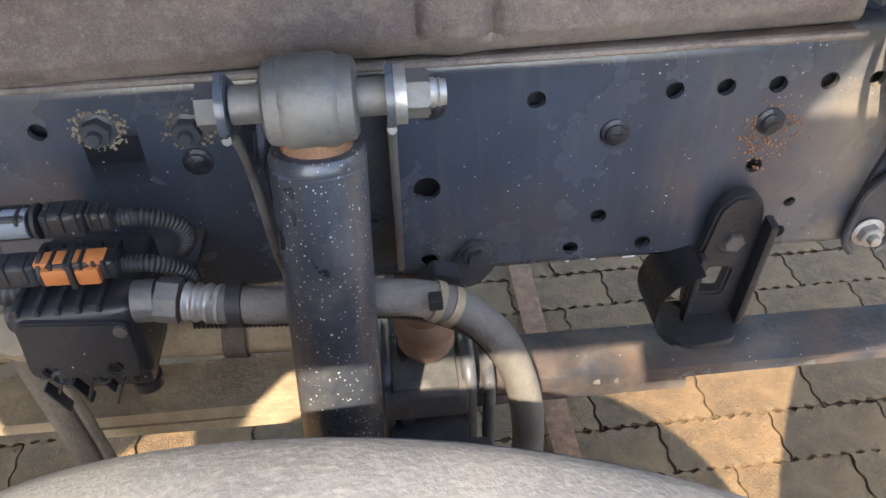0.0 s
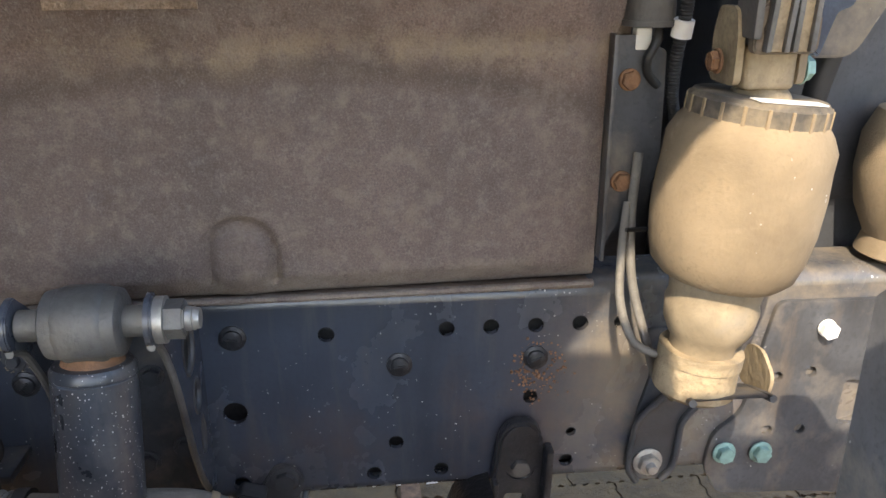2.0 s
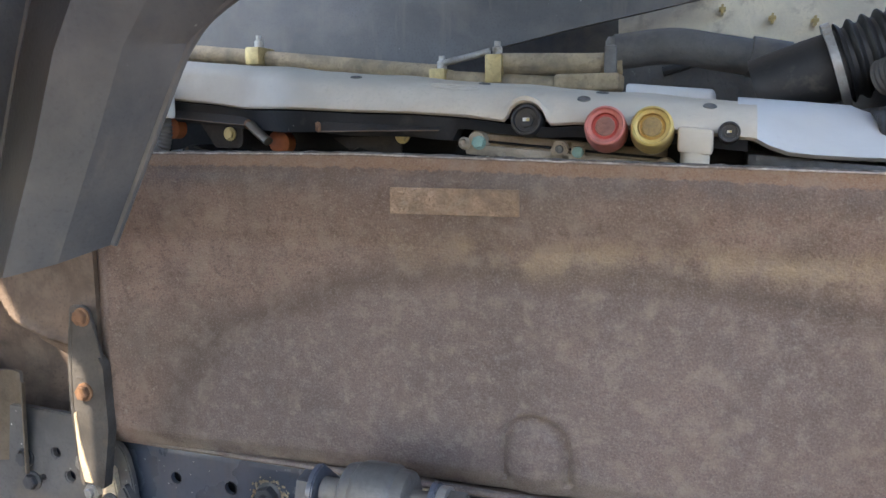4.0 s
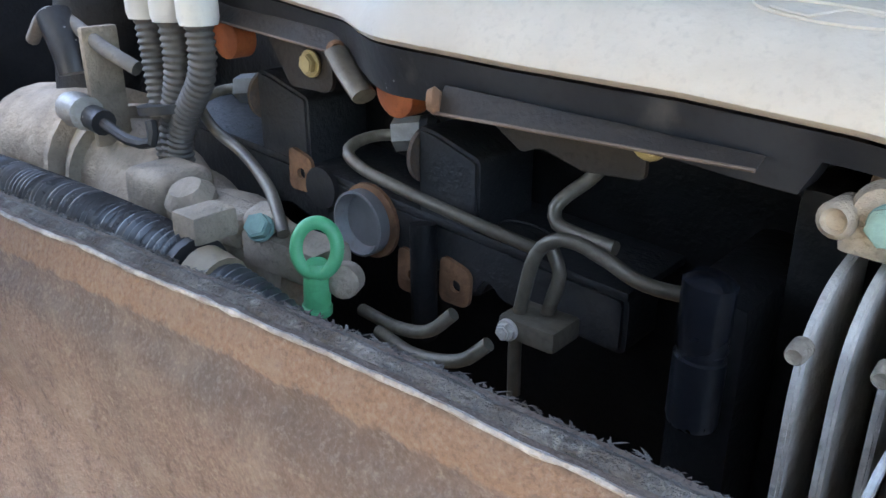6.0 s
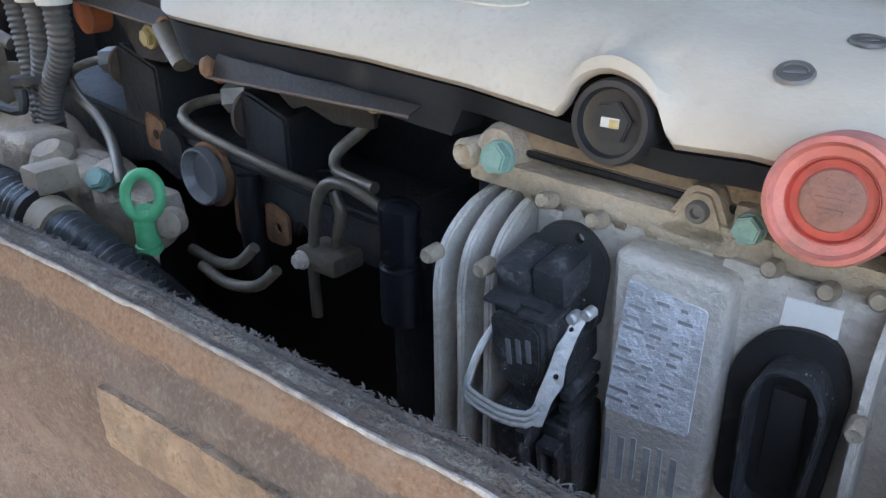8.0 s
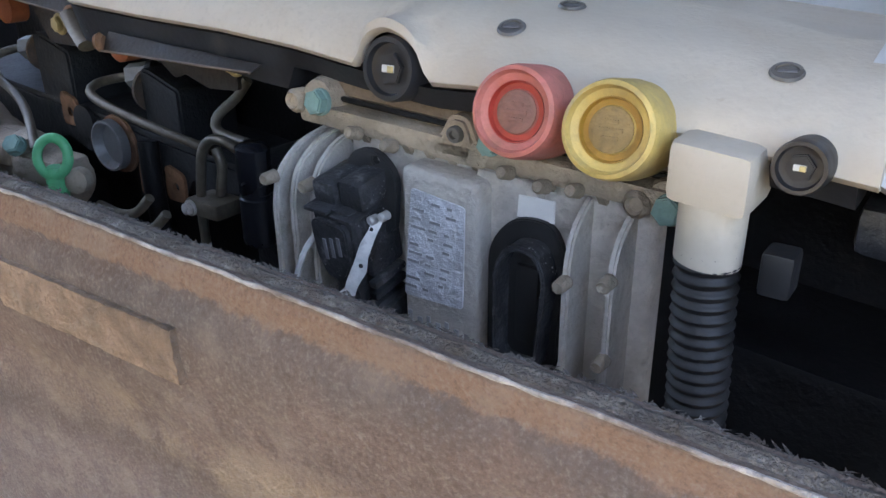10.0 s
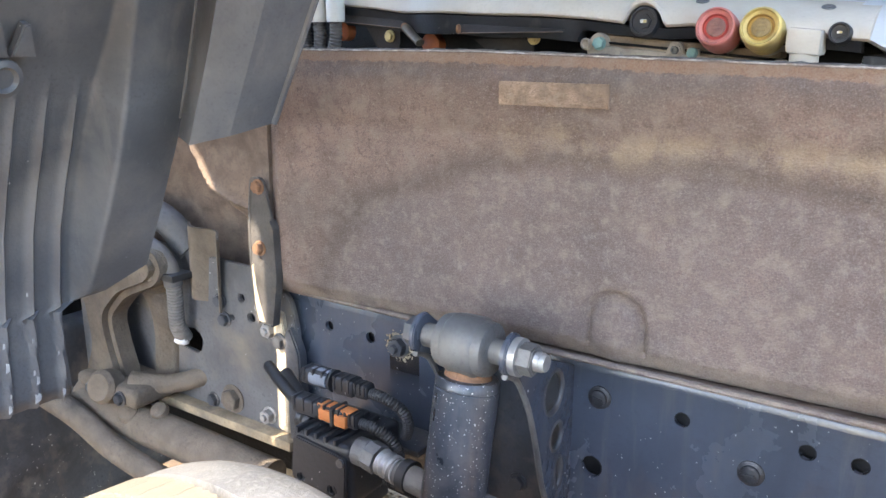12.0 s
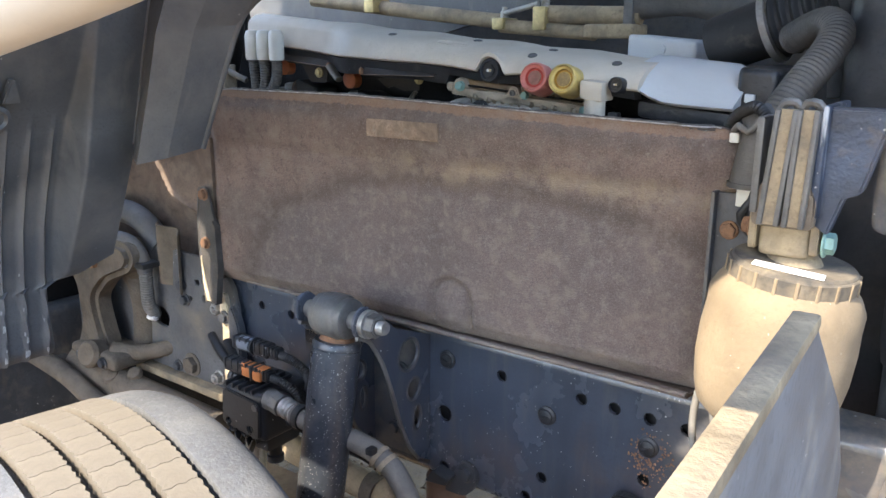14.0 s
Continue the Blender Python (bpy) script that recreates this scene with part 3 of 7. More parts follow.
part("web", web, M_FRAME, frame_rail)
part("top_flange", channel_bend(Z1, 1), M_FRAME, frame_rail)
# black sheet added behind the web so the holes look dark
part("inner_liner", box(-0.6, 1.6, 0.018, 0.024, 0.78, 1.05, 0.0), M_BLOCK, frame_rail, "black sheet added behind the holes to darken them")
part("bottom_flange", channel_bend(Z0, -1), M_FRAME, frame_rail)
BUTTON = to_mesh("rivet", merge(lathe([(0.0175, 0), (0.0175, 0.003), (0.013, 0.005), (0.012, 0.008), (0.009, 0.0095), (0, 0.0095)], seg=20),
                                box(-0.007, 0.007, -0.0018, 0.0018, 0.008, 0.0115, 0.0006)), M_CASTBLACK)
for i, (x, z) in enumerate([(0.125, 1.014), (0.340, 0.963), (0.526, 0.963), (-0.140, 0.963)]):
    placed("rivet", BUTTON, aim((x, 0, z), OUT) @ pose(0, 0, 0, 0, 0, 20 * i - 15), frame_rail, "round bolt head with a slotted end")
bolts([(-0.237, 0, 1.012), (-0.142, 0, 1.005)], bolt_mesh("big_bolt", M_BRACKET, 0.015, 0.014, 1.35, 0.008), frame_rail, label="large hexagon bolt caked with dirt")


def crumbs(cx, cz, ring, spread, count, drop, mat, label):
    b = bmesh.new()
    for k in range(count):
        a, rr = random.uniform(0, 6.283), ring + abs(random.gauss(0, spread))
        x, z = cx + rr * math.cos(a), cz + rr * math.sin(a) * 0.9 - drop * random.random() ** 2
        merge(b, lathe([(0.0, 0.0), (0.0018, 0.0003), (0.0013, 0.0012), (0, 0.0015)], aim((x, -0.0002, z), OUT) @ Matrix.Scale(random.uniform(0.35, 1.5), 4), 5))
    tagged(part("dirt_crust", b, mat, frame_rail, label), kind="stuff")


crumbs(-0.237, 1.012, 0.02, 0.006, 130, 0.0, M_TANSTEEL, "crumbs of dried tan dirt")
crumbs(0.53, 0.96, 0.019, 0.012, 170, 0.05, M_RUST, "crumbs of rust and dirt")
crumbs(-0.142, 1.005, 0.02, 0.006, 60, 0.0, M_TANSTEEL, "crumbs of dried tan dirt")
for x, z, w, h, a in ((0.335, 0.768, 0.008, 0.012, 0), (0.383, 0.765, 0.018, 0.005, 0), (0.402, 0.768, 0.012, 0.004, 10), (0.424, 0.782, 0.006, 0.024, -22), (0.436, 0.786, 0.006, 0.026, -18), (0.30, 0.766, 0.006, 0.006, 0)):
    part("paint_drip", plate(rounded([(-w / 2, -h / 2), (w / 2, -h / 3), (w / 3, h / 2), (-w / 4, h / 3)], 0.3 * min(w, h)), [], 0.001,
                             Matrix.Translation((x, 0.0, z)) @ Matrix.Rotation(radians(-a), 4, "Y") @ side_plane(0.002 if z > 0.77 else 0.006)), M_PAPER, frame_rail, "splash of white paint")
part("far_rail", merge(box(-0.62, 1.6, 0.82, 0.83, 0.757, 1.073, 0.004), box(0.95, 1.0, 0.008, 0.82, 0.80, 1.0, 0.004)), M_FRAME, frame_rail, "opposite rail and cross member")

def between(table, a):
    for (p, q), (r, w) in zip(table, table[1:]):
        if p <= a <= r:
            return q + (w - q) * (a - p) / (r - p)
    return table[-1][1] if a > table[-1][0] else table[0][1]


# ---- noise shield of felt ----
shield = thing("noise_shield", (0.1, -0.04, 1.08), "brown felt-covered noise shield beside the engine", "noise shield")


def plane_y(x):
    return -0.0435 + (0.05 if x < 0 else 0.03) * x


def felt_y(x, z):
    """How far the face lies out of its plane: the shoulder at the top, the arched emboss and the soft waves."""
    d = (0.004 if z < 1.4 else 0.004 * max(0.2, (1.5 - z) * 10)) * noise.noise((x * 4, 1.3, z * 5)) + 0.0012 * noise.noise((x * 22, 4.0, z * 22))
    d += 0.008 * (1 - min(1, max(0, (z - 1.36) / 0.08)))
    if z > 1.45:
        d += 0.0115 * ((z - 1.45) / 0.047) ** 2
    d += 0.0035 * math.exp(-((z - 1.474) / 0.004) ** 2)
    r = math.hypot(x - 0.15, max(0, z - 1.138))
    d += 0.013 * max(0.0, 1 - abs(r - 0.040) / 0.009) ** 0.7 * (z > 1.102)
    d -= 0.006 * max(0.0, 1 - r / 0.036)
    edge = min(x + 0.47, 0.592 - x, (z - 1.09) * 1.2)
    if edge < 0.022:
        d += 0.012 * (1 - edge / 0.022)
    d += 0.003 * math.exp(-((z - 1.385) / 0.012) ** 2)
    return plane_y(x) + d


def sheet(nx, nz, fx, thick):
    """A sheet of nx by nz cells given by fx(u, v), thickened towards the engine."""
    b = bmesh.new()
    front = [[b.verts.new(fx(i / nx, j / nz)) for i in range(nx + 1)] for j in range(nz + 1)]
    back = [[b.verts.new(v.co + Vector(thick)) for v in row] for row in front]
    for j in range(nz):
        for i in range(nx):
            b.faces.new((front[j][i], front[j][i + 1], front[j + 1][i + 1], front[j + 1][i]))
            b.faces.new((back[j][i], back[j + 1][i], back[j + 1][i + 1], back[j][i + 1]))
    for j in range(nz):
        b.faces.new((front[j][0], front[j + 1][0], back[j + 1][0], back[j][0]))
        b.faces.new((front[j][nx], back[j][nx], back[j + 1][nx], front[j + 1][nx]))
    for i in range(nx):
        b.faces.new((front[0][i], back[0][i], back[0][i + 1], front[0][i + 1]))
        b.faces.new((front[nz][i], front[nz][i + 1], back[nz][i + 1], back[nz][i]))
    return b


def felt_point(u, v):
    x0, z = -0.475, 1.082 + v * 0.41
    k = max(0.0, min(1.0, (z - 1.37) / 0.05))
    x1 = 0.598 + 0.034 * k * k * (3 - 2 * k)
    x = x0 + u * (x1 - x0)
    top = min(1.4975, 1.4955 - 0.0265 * x) - 0.035 * max(0, (x - 0.595) / 0.037) ** 2 - 0.01 * max(0.0, (-0.4 - x) / 0.07)
    z = 1.082 + v * (top - 1.082)
    y = felt_y(min(x, 0.592), z) + (0.0 if x < 0.588 else 14 * (x - 0.588) ** 2)
    return Vector((x, y, z))


part("felt_face", sheet(190, 80, felt_point, (0, 0.014, 0)), M_FELT, shield, smooth=60)
# frayed edge along the top
bm = bmesh.new()
for k in range(7000):
    u = random.random()
    tuft = max(0.0, noise.noise((u * 60, 3.0, 8.0)) + 0.25)
    p = felt_point(u, 1.0) + Vector((0, 0.002 + 0.014 * random.random(), -0.0005))
    q = p + Vector((random.uniform(-0.005, 0.005), random.uniform(-0.002, 0.003), random.uniform(0.0002, 0.001) + 0.0016 * tuft * random.random() ** 2 * (0.4 if k % 3 else 1.0)))
    s = Vector((0.0007, 0.0003, 0.0))
    vs = [bm.verts.new(c) for c in (p - s, p + s, q)]
    w = bm.verts.new((p + q) / 2 + Vector((0, 0.0009, 0)))
    bm.faces.new(vs)
    bm.faces.new((vs[0], vs[2], w)), bm.faces.new((vs[1], w, vs[2]))
tagged(part("frayed_edge", bm, M_FELT_EDGE, shield, "pale frayed felt fibres"), kind="stuff")
part("edge_thread", tube([felt_point(0.97 * k / 120, 1.0) + Vector((0, -0.0008, -0.0006 + 0.0009 * noise.noise((k * 0.6, 2, 5)))) for k in range(121)],
                         lambda f: 0.0011 + 0.0008 * noise.noise((f * 130, 7, 1)), 6, 0.005), M_THREAD, shield, "pale fibres of the cut edge")
part("edge_binding", tube([felt_point(0.96 * k / 60, 1.0) + Vector((0, 0.007, -0.0035 + 0.0012 * noise.noise((k * 0.7, 0, 5)))) for k in range(61)],
                          lambda f: 0.0058 + 0.0016 * noise.noise((f * 90, 3, 1)), 8, 0.006), M_FELT_EDGE, shield, "pale felt edge")
# the rubbed oblong patch
b = sheet(24, 6, lambda u, v: Vector((-0.024 + 0.157 * u, felt_y(-0.024 + 0.157 * u, 1.427 + 0.031 * v) - 0.004 + 0.0012 * noise.noise((u * 20, v * 5, 2)), 1.427 + 0.031 * v)), (0, 0.006, 0))
part("label_patch", b, M_FELT_PATCH, shield, "raised oblong patch of lighter felt")
# rim below, between felt and rail
part("bottom_return", sheet(90, 3, lambda u, v: Vector((-0.47 + 1.06 * u, -0.03 + 0.04 * v, 1.0815 - 0.0045 * v + 0.002 * noise.noise((u * 40, v, 9)))), (0, 0.001, -0.006)), M_STRIP, shield, "folded lower edge lying over the rail", 60)
part("bottom_rim", tube([(-0.47, -0.03, 1.08), (-0.1, -0.031, 1.08), (0.3, -0.03, 1.08), (0.59, -0.03, 1.083)], 0.0065, 8, 0.05, flat=0.7), M_FELT, shield)

# closing strip at the end with its rusty bolts
strip = thing("side_bracket", (0.625, -0.012, 1.17), "black steel side bracket with two rusty bolts beside the shield", "bracket")
part("plate", plate(rounded([(0.6, 1.11), (0.614, 1.14), (0.64, 1.182), (0.652, 1.2), (0.672, 1.218), (0.668, 1.372), (0.652, 1.378), (0.64, 1.39), (0.6, 1.39)], 0.006), [], 0.005, side_plane(-0.006), 0.001), M_BRACKET, strip)
part("fold", box(0.5985, 0.604, -0.026, -0.004, 1.11, 1.392, 0.0015), M_BRACKET, strip)
bolts([(0.624, -0.012, 1.338), (0.623, -0.012, 1.212)], BOLT_RUST, strip, label="rusty hexagon bolt")

# strap at the other end
strap = thing("shield_strap", (-0.48, -0.05, 1.03), "narrow dark steel strap bolted over the felt shield", "bracket")
bm = plate(rounded([(-0.508, 1.285), (-0.475, 1.285), (-0.452, 1.20), (-0.45, 1.12), (-0.468, 1.02), (-0.5, 1.02), (-0.512, 1.12)], 0.012), [], 0.005, side_plane(-0.064), 0.001)
part("plate", bm, M_STRAP, strap)
part("worn_edge", tube([(-0.503, -0.067, 1.275), (-0.512, -0.067, 1.20), (-0.513, -0.067, 1.12), (-0.503, -0.067, 1.02)], 0.004, 8), M_STRAP, strap, "dusty worn edge")
part("lip", plate(rounded([(-0.458, 1.215), (-0.45, 1.2), (-0.447, 1.11), (-0.462, 1.02), (-0.468, 1.02), (-0.456, 1.12)], 0.003), [], 0.016, side_plane(-0.058)), M_STRAP, strap)
# tapering pale strip: the sun streak on the dusty strap, put into colour
part("bare_edge", plate(rounded([(-0.511, 1.125), (-0.506, 1.13), (-0.503, 1.09), (-0.496, 1.06), (-0.484, 1.024), (-0.499, 1.024), (-0.507, 1.06)], 0.002), [], 0.0025, side_plane(-0.0685), 0.0006), M_SUNSTREAK, strap, "dusty edge coloured pale as if sunlit")
bolts([(-0.484, -0.069, 1.269), (-0.488, -0.069, 1.16)], BOLT_RUST, strap, label="rusty hexagon bolt")

# tongue of the shield beyond the strap, pressed into a pocket
tongue = thing("noise_shield_end", (-0.55, -0.05, 1.07), "creased brown end of the felt shield with a pressed pocket", "noise shield")
LEFT = [(1.07, -0.52), (1.078, -0.572), (1.105, -0.594), (1.15, -0.59), (1.187, -0.585), (1.211, -0.647), (1.248, -0.674), (1.316, -0.719), (1.40, -0.76)]
RIDGE = [(-0.80, 1.40), (-0.675, 1.318), (-0.649, 1.277), (-0.622, 1.245), (-0.573, 1.226), (-0.523, 1.216), (-0.502, 1.197), (-0.49, 1.10), (-0.46, 1.0)]


def tongue_point(u, v):
    z = 1.07 + 0.32 * v
    xl = between(LEFT, z)
    x = xl + (-0.474 - xl) * u
    k = max(0.0, min(1.0, (z - between(RIDGE, x) + 0.022) / 0.03))
    h = k * k * (3 - 2 * k)
    y = -0.054 + 0.034 * (1 - h) + 0.05 * math.exp(-(x - xl) / 0.014) - 0.006 * math.exp(-((z - between(RIDGE, x) - 0.008) / 0.007) ** 2)
    y += 0.005 * math.exp(-((z - 1.112 - 0.1 * (x + 0.55)) / 0.006) ** 2) * (1 - h) + 0.003 * noise.noise((x * 14, 2, z * 14))
    return Vector((x, y, z))


part("felt_tongue", sheet(54, 64, tongue_point, (0, 0.008, 0)), M_STRIP, tongue, smooth=60)
part("pocket_bead", tube([tongue_point(0.0, k / 30) + Vector((-0.001, 0.004, 0)) for k in range(31)], 0.004, 8, 0.01), M_FELT_EDGE, tongue, "pale worn edge")

# ---- shock absorber ----
shock = thing("shock_absorber", (0.0, -0.29, 0.45), "dark blue telescopic shock absorber spattered with white specks", "shock absorber")
T, Bm = Vector((0.013, -0.178, 1.083)), Vector((-0.004, -0.285, 0.45))
ax = (T - Bm).normalized()
L = (T - Bm).length
R = 0.0435
part("dust_tube", lathe([(R - 0.003, 0), (R, 0.004), (R, L - 0.016), (R - 0.0012, L - 0.0145), (R, L - 0.013), (R, L - 0.006), (R - 0.003, L - 0.001), (R - 0.007, L), (0, L)], aim(Bm, ax), 40), M_SHOCK, shock)
part("neck", lathe([(0.033, -0.002), (0.03, 0.006), (0.026, 0.012), (0.027, 0.02)], aim(T, ax), 28), M_RUST, shock, "rust-stained neck")
EYE_C = Vector((0.014, -0.18, 1.128))
XA = aim(EYE_C, (1, 0, 0))
part("eye", lathe([(0.0, -0.024), (0.037, -0.024), (0.0395, -0.021), (0.0405, -0.016), (0.0405, 0.016), (0.0395, 0.021), (0.037, 0.024), (0, 0.024)], XA, 12), M_GREYDUST, shock, "dusty grey steel eye")
part("bushing", lathe([(0, -0.039), (0.03, -0.039), (0.035, -0.036), (0.0365, -0.03), (0.0365, 0.03), (0.035, 0.036), (0.03, 0.039), (0, 0.039)], XA, 32), M_GREYDUST, shock, "dusty bushing")
part("sleeve", lathe([(0.0165, -0.066), (0.0165, 0.066)], XA, 24), M_GREYDUST, shock)
part("bolt_head", plate(hexagon(0.021, 0.25), [], 0.018, aim(EYE_C + Vector((-0.093, 0, 0)), (1, 0, 0)), 0.002), M_BRACKET, shock)
part("nut", plate(hexagon(0.021, 0.1), [], 0.02, aim(EYE_C + Vector((0.08, 0, 0)), (1, 0, 0)), 0.002), M_GREYDUST, shock)
part("washer", lathe([(0.014, 0.07), (0.025, 0.07), (0.025, 0.08), (0.014, 0.08)], XA, 24), M_ZINC, shock)
part("stud", lathe([(0.013, 0.075), (0.013, 0.104), (0.0115, 0.106), (0.013, 0.108), (0.0115, 0.11), (0.011, 0.114), (0, 0.114)], XA, 20), M_ZINC, shock)

mount = thing("shock_mount", (0.014, 0, 0.8), "forked dark steel shock mount bolted to the rail", "bracket")


def cheek(x, slots):
    """A cheek of the fork in the plane across the truck: (u, v) = distance out of the rail, height."""
    c = (0.18, 1.128)
    arc = [(c[0] + 0.03 * math.cos(radians(a)), c[1] + 0.03 * math.sin(radians(a))) for a in range(100, -50, -15)]
    out = [(0.0, 1.055), (0.10, 1.095)] + arc + [(0.17, 1.095), (0.135, 1.04), (0.11, 0.975), (0.088, 0.905), (0.062, 0.845), (0.035, 0.81), (0.0, 0.79)]
    hole = [[(u + rx * math.cos(2 * math.pi * k / 20), v + rz * math.sin(2 * math.pi * k / 20)) for k in range(20)] for u, v, rx, rz in slots]
    return plate(out[::-1], hole, 0.007, Matrix(((0, 0, 1, x), (-1, 0, 0, 0), (0, 1, 0, 0), (0, 0, 0, 1))), 0.0015)


HOLES = [(0.066, 1.035, 0.03, 0.032), (0.052, 0.962, 0.02, 0.022), (0.042, 0.9, 0.012, 0.026)]
for x in (0.077, -0.061):
    ck = part("cheek", cheek(x, HOLES), M_FRAME, mount, "pierced steel cheek plate")
    for u, v, rx, rz in HOLES:
        part("hole_rim", tube([(x + 0.004, -u - rx * math.cos(2 * math.pi * k / 20), v + rz * math.sin(2 * math.pi * k / 20)) for k in range(21)], 0.0042, 8, 0.006, cap=False), M_BRACKET, ck, "rolled rim of the opening")
    part("front_edge", tube([(x + 0.003, -0.2, 1.106), (x + 0.003, -0.17, 1.092), (x + 0.003, -0.135, 1.038), (x + 0.003, -0.11, 0.973), (x + 0.003, -0.088, 0.903), (x + 0.003, -0.06, 0.843), (x + 0.003, -0.035, 0.81)], 0.0045, 8), M_GREYDUST, ck, "dusty worn edge")
part("back_plate", plate(rounded([(-0.058, 0.79), (0.078, 0.79), (0.078, 1.055), (-0.058, 1.055)], 0.012), [], 0.006, side_plane(-0.002), 0.001), M_BRACKET, mount)
bolts([(0.0, -0.008, 0.84), (0.05, -0.008, 0.86), (0.02, -0.008, 0.97)], BOLT, mount)

# ---- coolant and air lines under the mount ----
hose = thing("rubber_hose", (0.1, -0.18, 0.57), "thick grey dusty rubber hose curving down behind the tyre", "hose")
pts = [(-0.12, -0.175, 0.902), (-0.04, -0.18, 0.898), (0.05, -0.182, 0.899), (0.105, -0.182, 0.891), (0.148, -0.182, 0.866),
       (0.182, -0.185, 0.822), (0.206, -0.187, 0.755), (0.217, -0.188, 0.685), (0.218, -0.188, 0.61), (0.216, -0.188, 0.42)]
part("tube", tube(pts, 0.0195, 16), M_HOSE, hose)
part("ferrule", tube([(-0.14, -0.171, 0.905), (-0.105, -0.176, 0.902)], 0.021, 18, rib=(0.0115, 0.003)), M_ZINC, hose, "crimped zinc ferrule")
part("collar", tube([(-0.168, -0.168, 0.908), (-0.146, -0.17, 0.905)], 0.0235, 8), M_GREYDUST, hose)
part("strap", tube([(-0.097, -0.175, 0.9), (-0.082, -0.176, 0.9)], 0.0245, 16), M_DARK, hose, "black strap")
for p, q in (((0.108, -0.182, 0.889), (0.116, -0.182, 0.885)), ((0.124, -0.182, 0.881), (0.132, -0.182, 0.876))):
    part("clamp", tube([p, q], 0.0225, 18), M_CLEAR, hose, "dusty hose clamp")
part("clamp_screw", box(0.104, 0.118, -0.212, -0.195, 0.902, 0.914, 0.002), M_DARK, hose)
conduit = thing("conduit", (0.1, -0.17, 0.87), "black corrugated conduit strapped under the hose", "conduit")
part("sleeve", tube([(-0.14, -0.165, 0.872), (-0.02, -0.17, 0.868), (0.06, -0.17, 0.868), (0.11, -0.17, 0.855), (0.155, -0.165, 0.82), (0.19, -0.16, 0.76)], 0.0095, 10, rib=(0.0045, 0.0016)), M_DARK, conduit)

# ---- air valve with its plugs ----
valve = thing("air_valve", (-0.25, -0.1, 0.79), "black plastic air valve block with stacked electric plugs", "valve")
part("body", merge(box(-0.315, -0.19, -0.185, -0.06, 0.815, 0.915, 0.012, seg=3), box(-0.30, -0.2, -0.17, -0.08, 0.785, 0.82, 0.008)), M_PLASTIC, valve)
part("front_cover", plate(rounded([(-0.312, 0.832), (-0.2, 0.82), (-0.195, 0.9), (-0.305, 0.91)], 0.012), [circle(-0.225, 0.838, 0.008), circle(-0.29, 0.84, 0.007)], 0.008, side_plane(-0.184), 0.002), M_PLASTIC, valve)
part("grille", merge(merge(box(-0.27, -0.24, -0.19, -0.18, 0.842, 0.846, 0.001), box(-0.272, -0.242, -0.19, -0.18, 0.850, 0.854, 0.001)), box(-0.274, -0.244, -0.19, -0.18, 0.858, 0.862, 0.001)), M_DARK, valve)
part("port", lathe([(0.02, 0), (0.02, 0.02), (0.024, 0.022), (0.024, 0.034), (0, 0.034)], aim((-0.3, -0.13, 0.875), (-1, 0, 0)), 18), M_PLASTIC, valve)
part("outlet", lathe([(0.022, 0), (0.022, 0.022), (0, 0.022)], aim((-0.192, -0.165, 0.905), (1, 0, 0.0)), 16), M_GREYDUST, valve)
for z, y in ((0.985, -0.125), (0.945, -0.15)):
    for x0, x1, h in ((-0.335, -0.278, 0.014), (-0.268, -0.225, 0.0145), (-0.225, -0.198, 0.012)):
        shell = box(x0, x1, y - h, y + h, z - h, z + h, 0.006, seg=3)
        for k in range(3):
            xr = x0 + (x1 - x0) * (k + 0.5) / 3
            merge(shell, box(xr - 0.002, xr + 0.002, y - h - 0.002, y + h * 0.5, z - 0.4 * h, z + h + 0.002, 0.001))
        part("plug", shell, M_PLASTIC, valve)
    part("cable_tie", tube([(-0.275, y, z), (-0.271, y, z)], 0.0185, 12), M_DARK, valve)
    part("plug_tail", tube([(-0.2, y, z - 0.002), (-0.17, y, z - 0.004), (-0.145, y + 0.01, z - 0.022), (-0.142, y + 0.02, z - 0.05), (-0.155, y + 0.03, z - 0.075)], 0.0095, 12, rib=(0.0045, 0.0016)), M_DARK, valve)
part("grey_plug", tube([(-0.315, -0.127, 0.985), (-0.28, -0.127, 0.985)], 0.0155, 14), material("grey_plug_plastic", (0.2, 0.22, 0.25), 0.5), valve, "grey plug housing")
clip = merge(box(-0.272, -0.246, -0.168, -0.134, 0.935, 0.955, 0.004), box(-0.24, -0.216, -0.168, -0.134, 0.933, 0.953, 0.004))
merge(clip, box(-0.278, -0.21, -0.162, -0.142, 0.954, 0.96, 0.0015))
part("orange_clip", clip, M_ORANGE, valve, "orange plastic locking clip")
part("clip_band", box(-0.246, -0.24, -0.17, -0.132, 0.931, 0.961, 0.002), M_DARK, valve)
part("bracket", box(-0.33, -0.15, -0.07, 0.0, 0.86, 0.872, 0.003), M_BRACKET, valve)
for k in range(5):
    part("rib", box(-0.305 + 0.02 * k, -0.299 + 0.02 * k, -0.186, -0.08, 0.912, 0.922, 0.0015), M_PLASTIC, valve)
part("inlet", tube([(-0.345, -0.13, 0.905), (-0.3, -0.13, 0.9)], 0.018, 14, rib=(0.016, 0.003)), M_PLASTIC, valve)
part("lower_port", lathe([(0.014, 0), (0.014, 0.03), (0.018, 0.032), (0.018, 0.045), (0, 0.045)], aim((-0.225, -0.13, 0.79), (0, 0, -1)), 16), M_PLASTIC, valve)
for x, z in ((-0.262, 0.842), (-0.244, 0.826), (-0.282, 0.828)):
    part("boss", lathe([(0.012, 0), (0.012, 0.004), (0.009, 0.006), (0.007, 0.002), (0, 0.002)], aim((x, -0.186, z), OUT), 18), M_PLASTIC, valve)
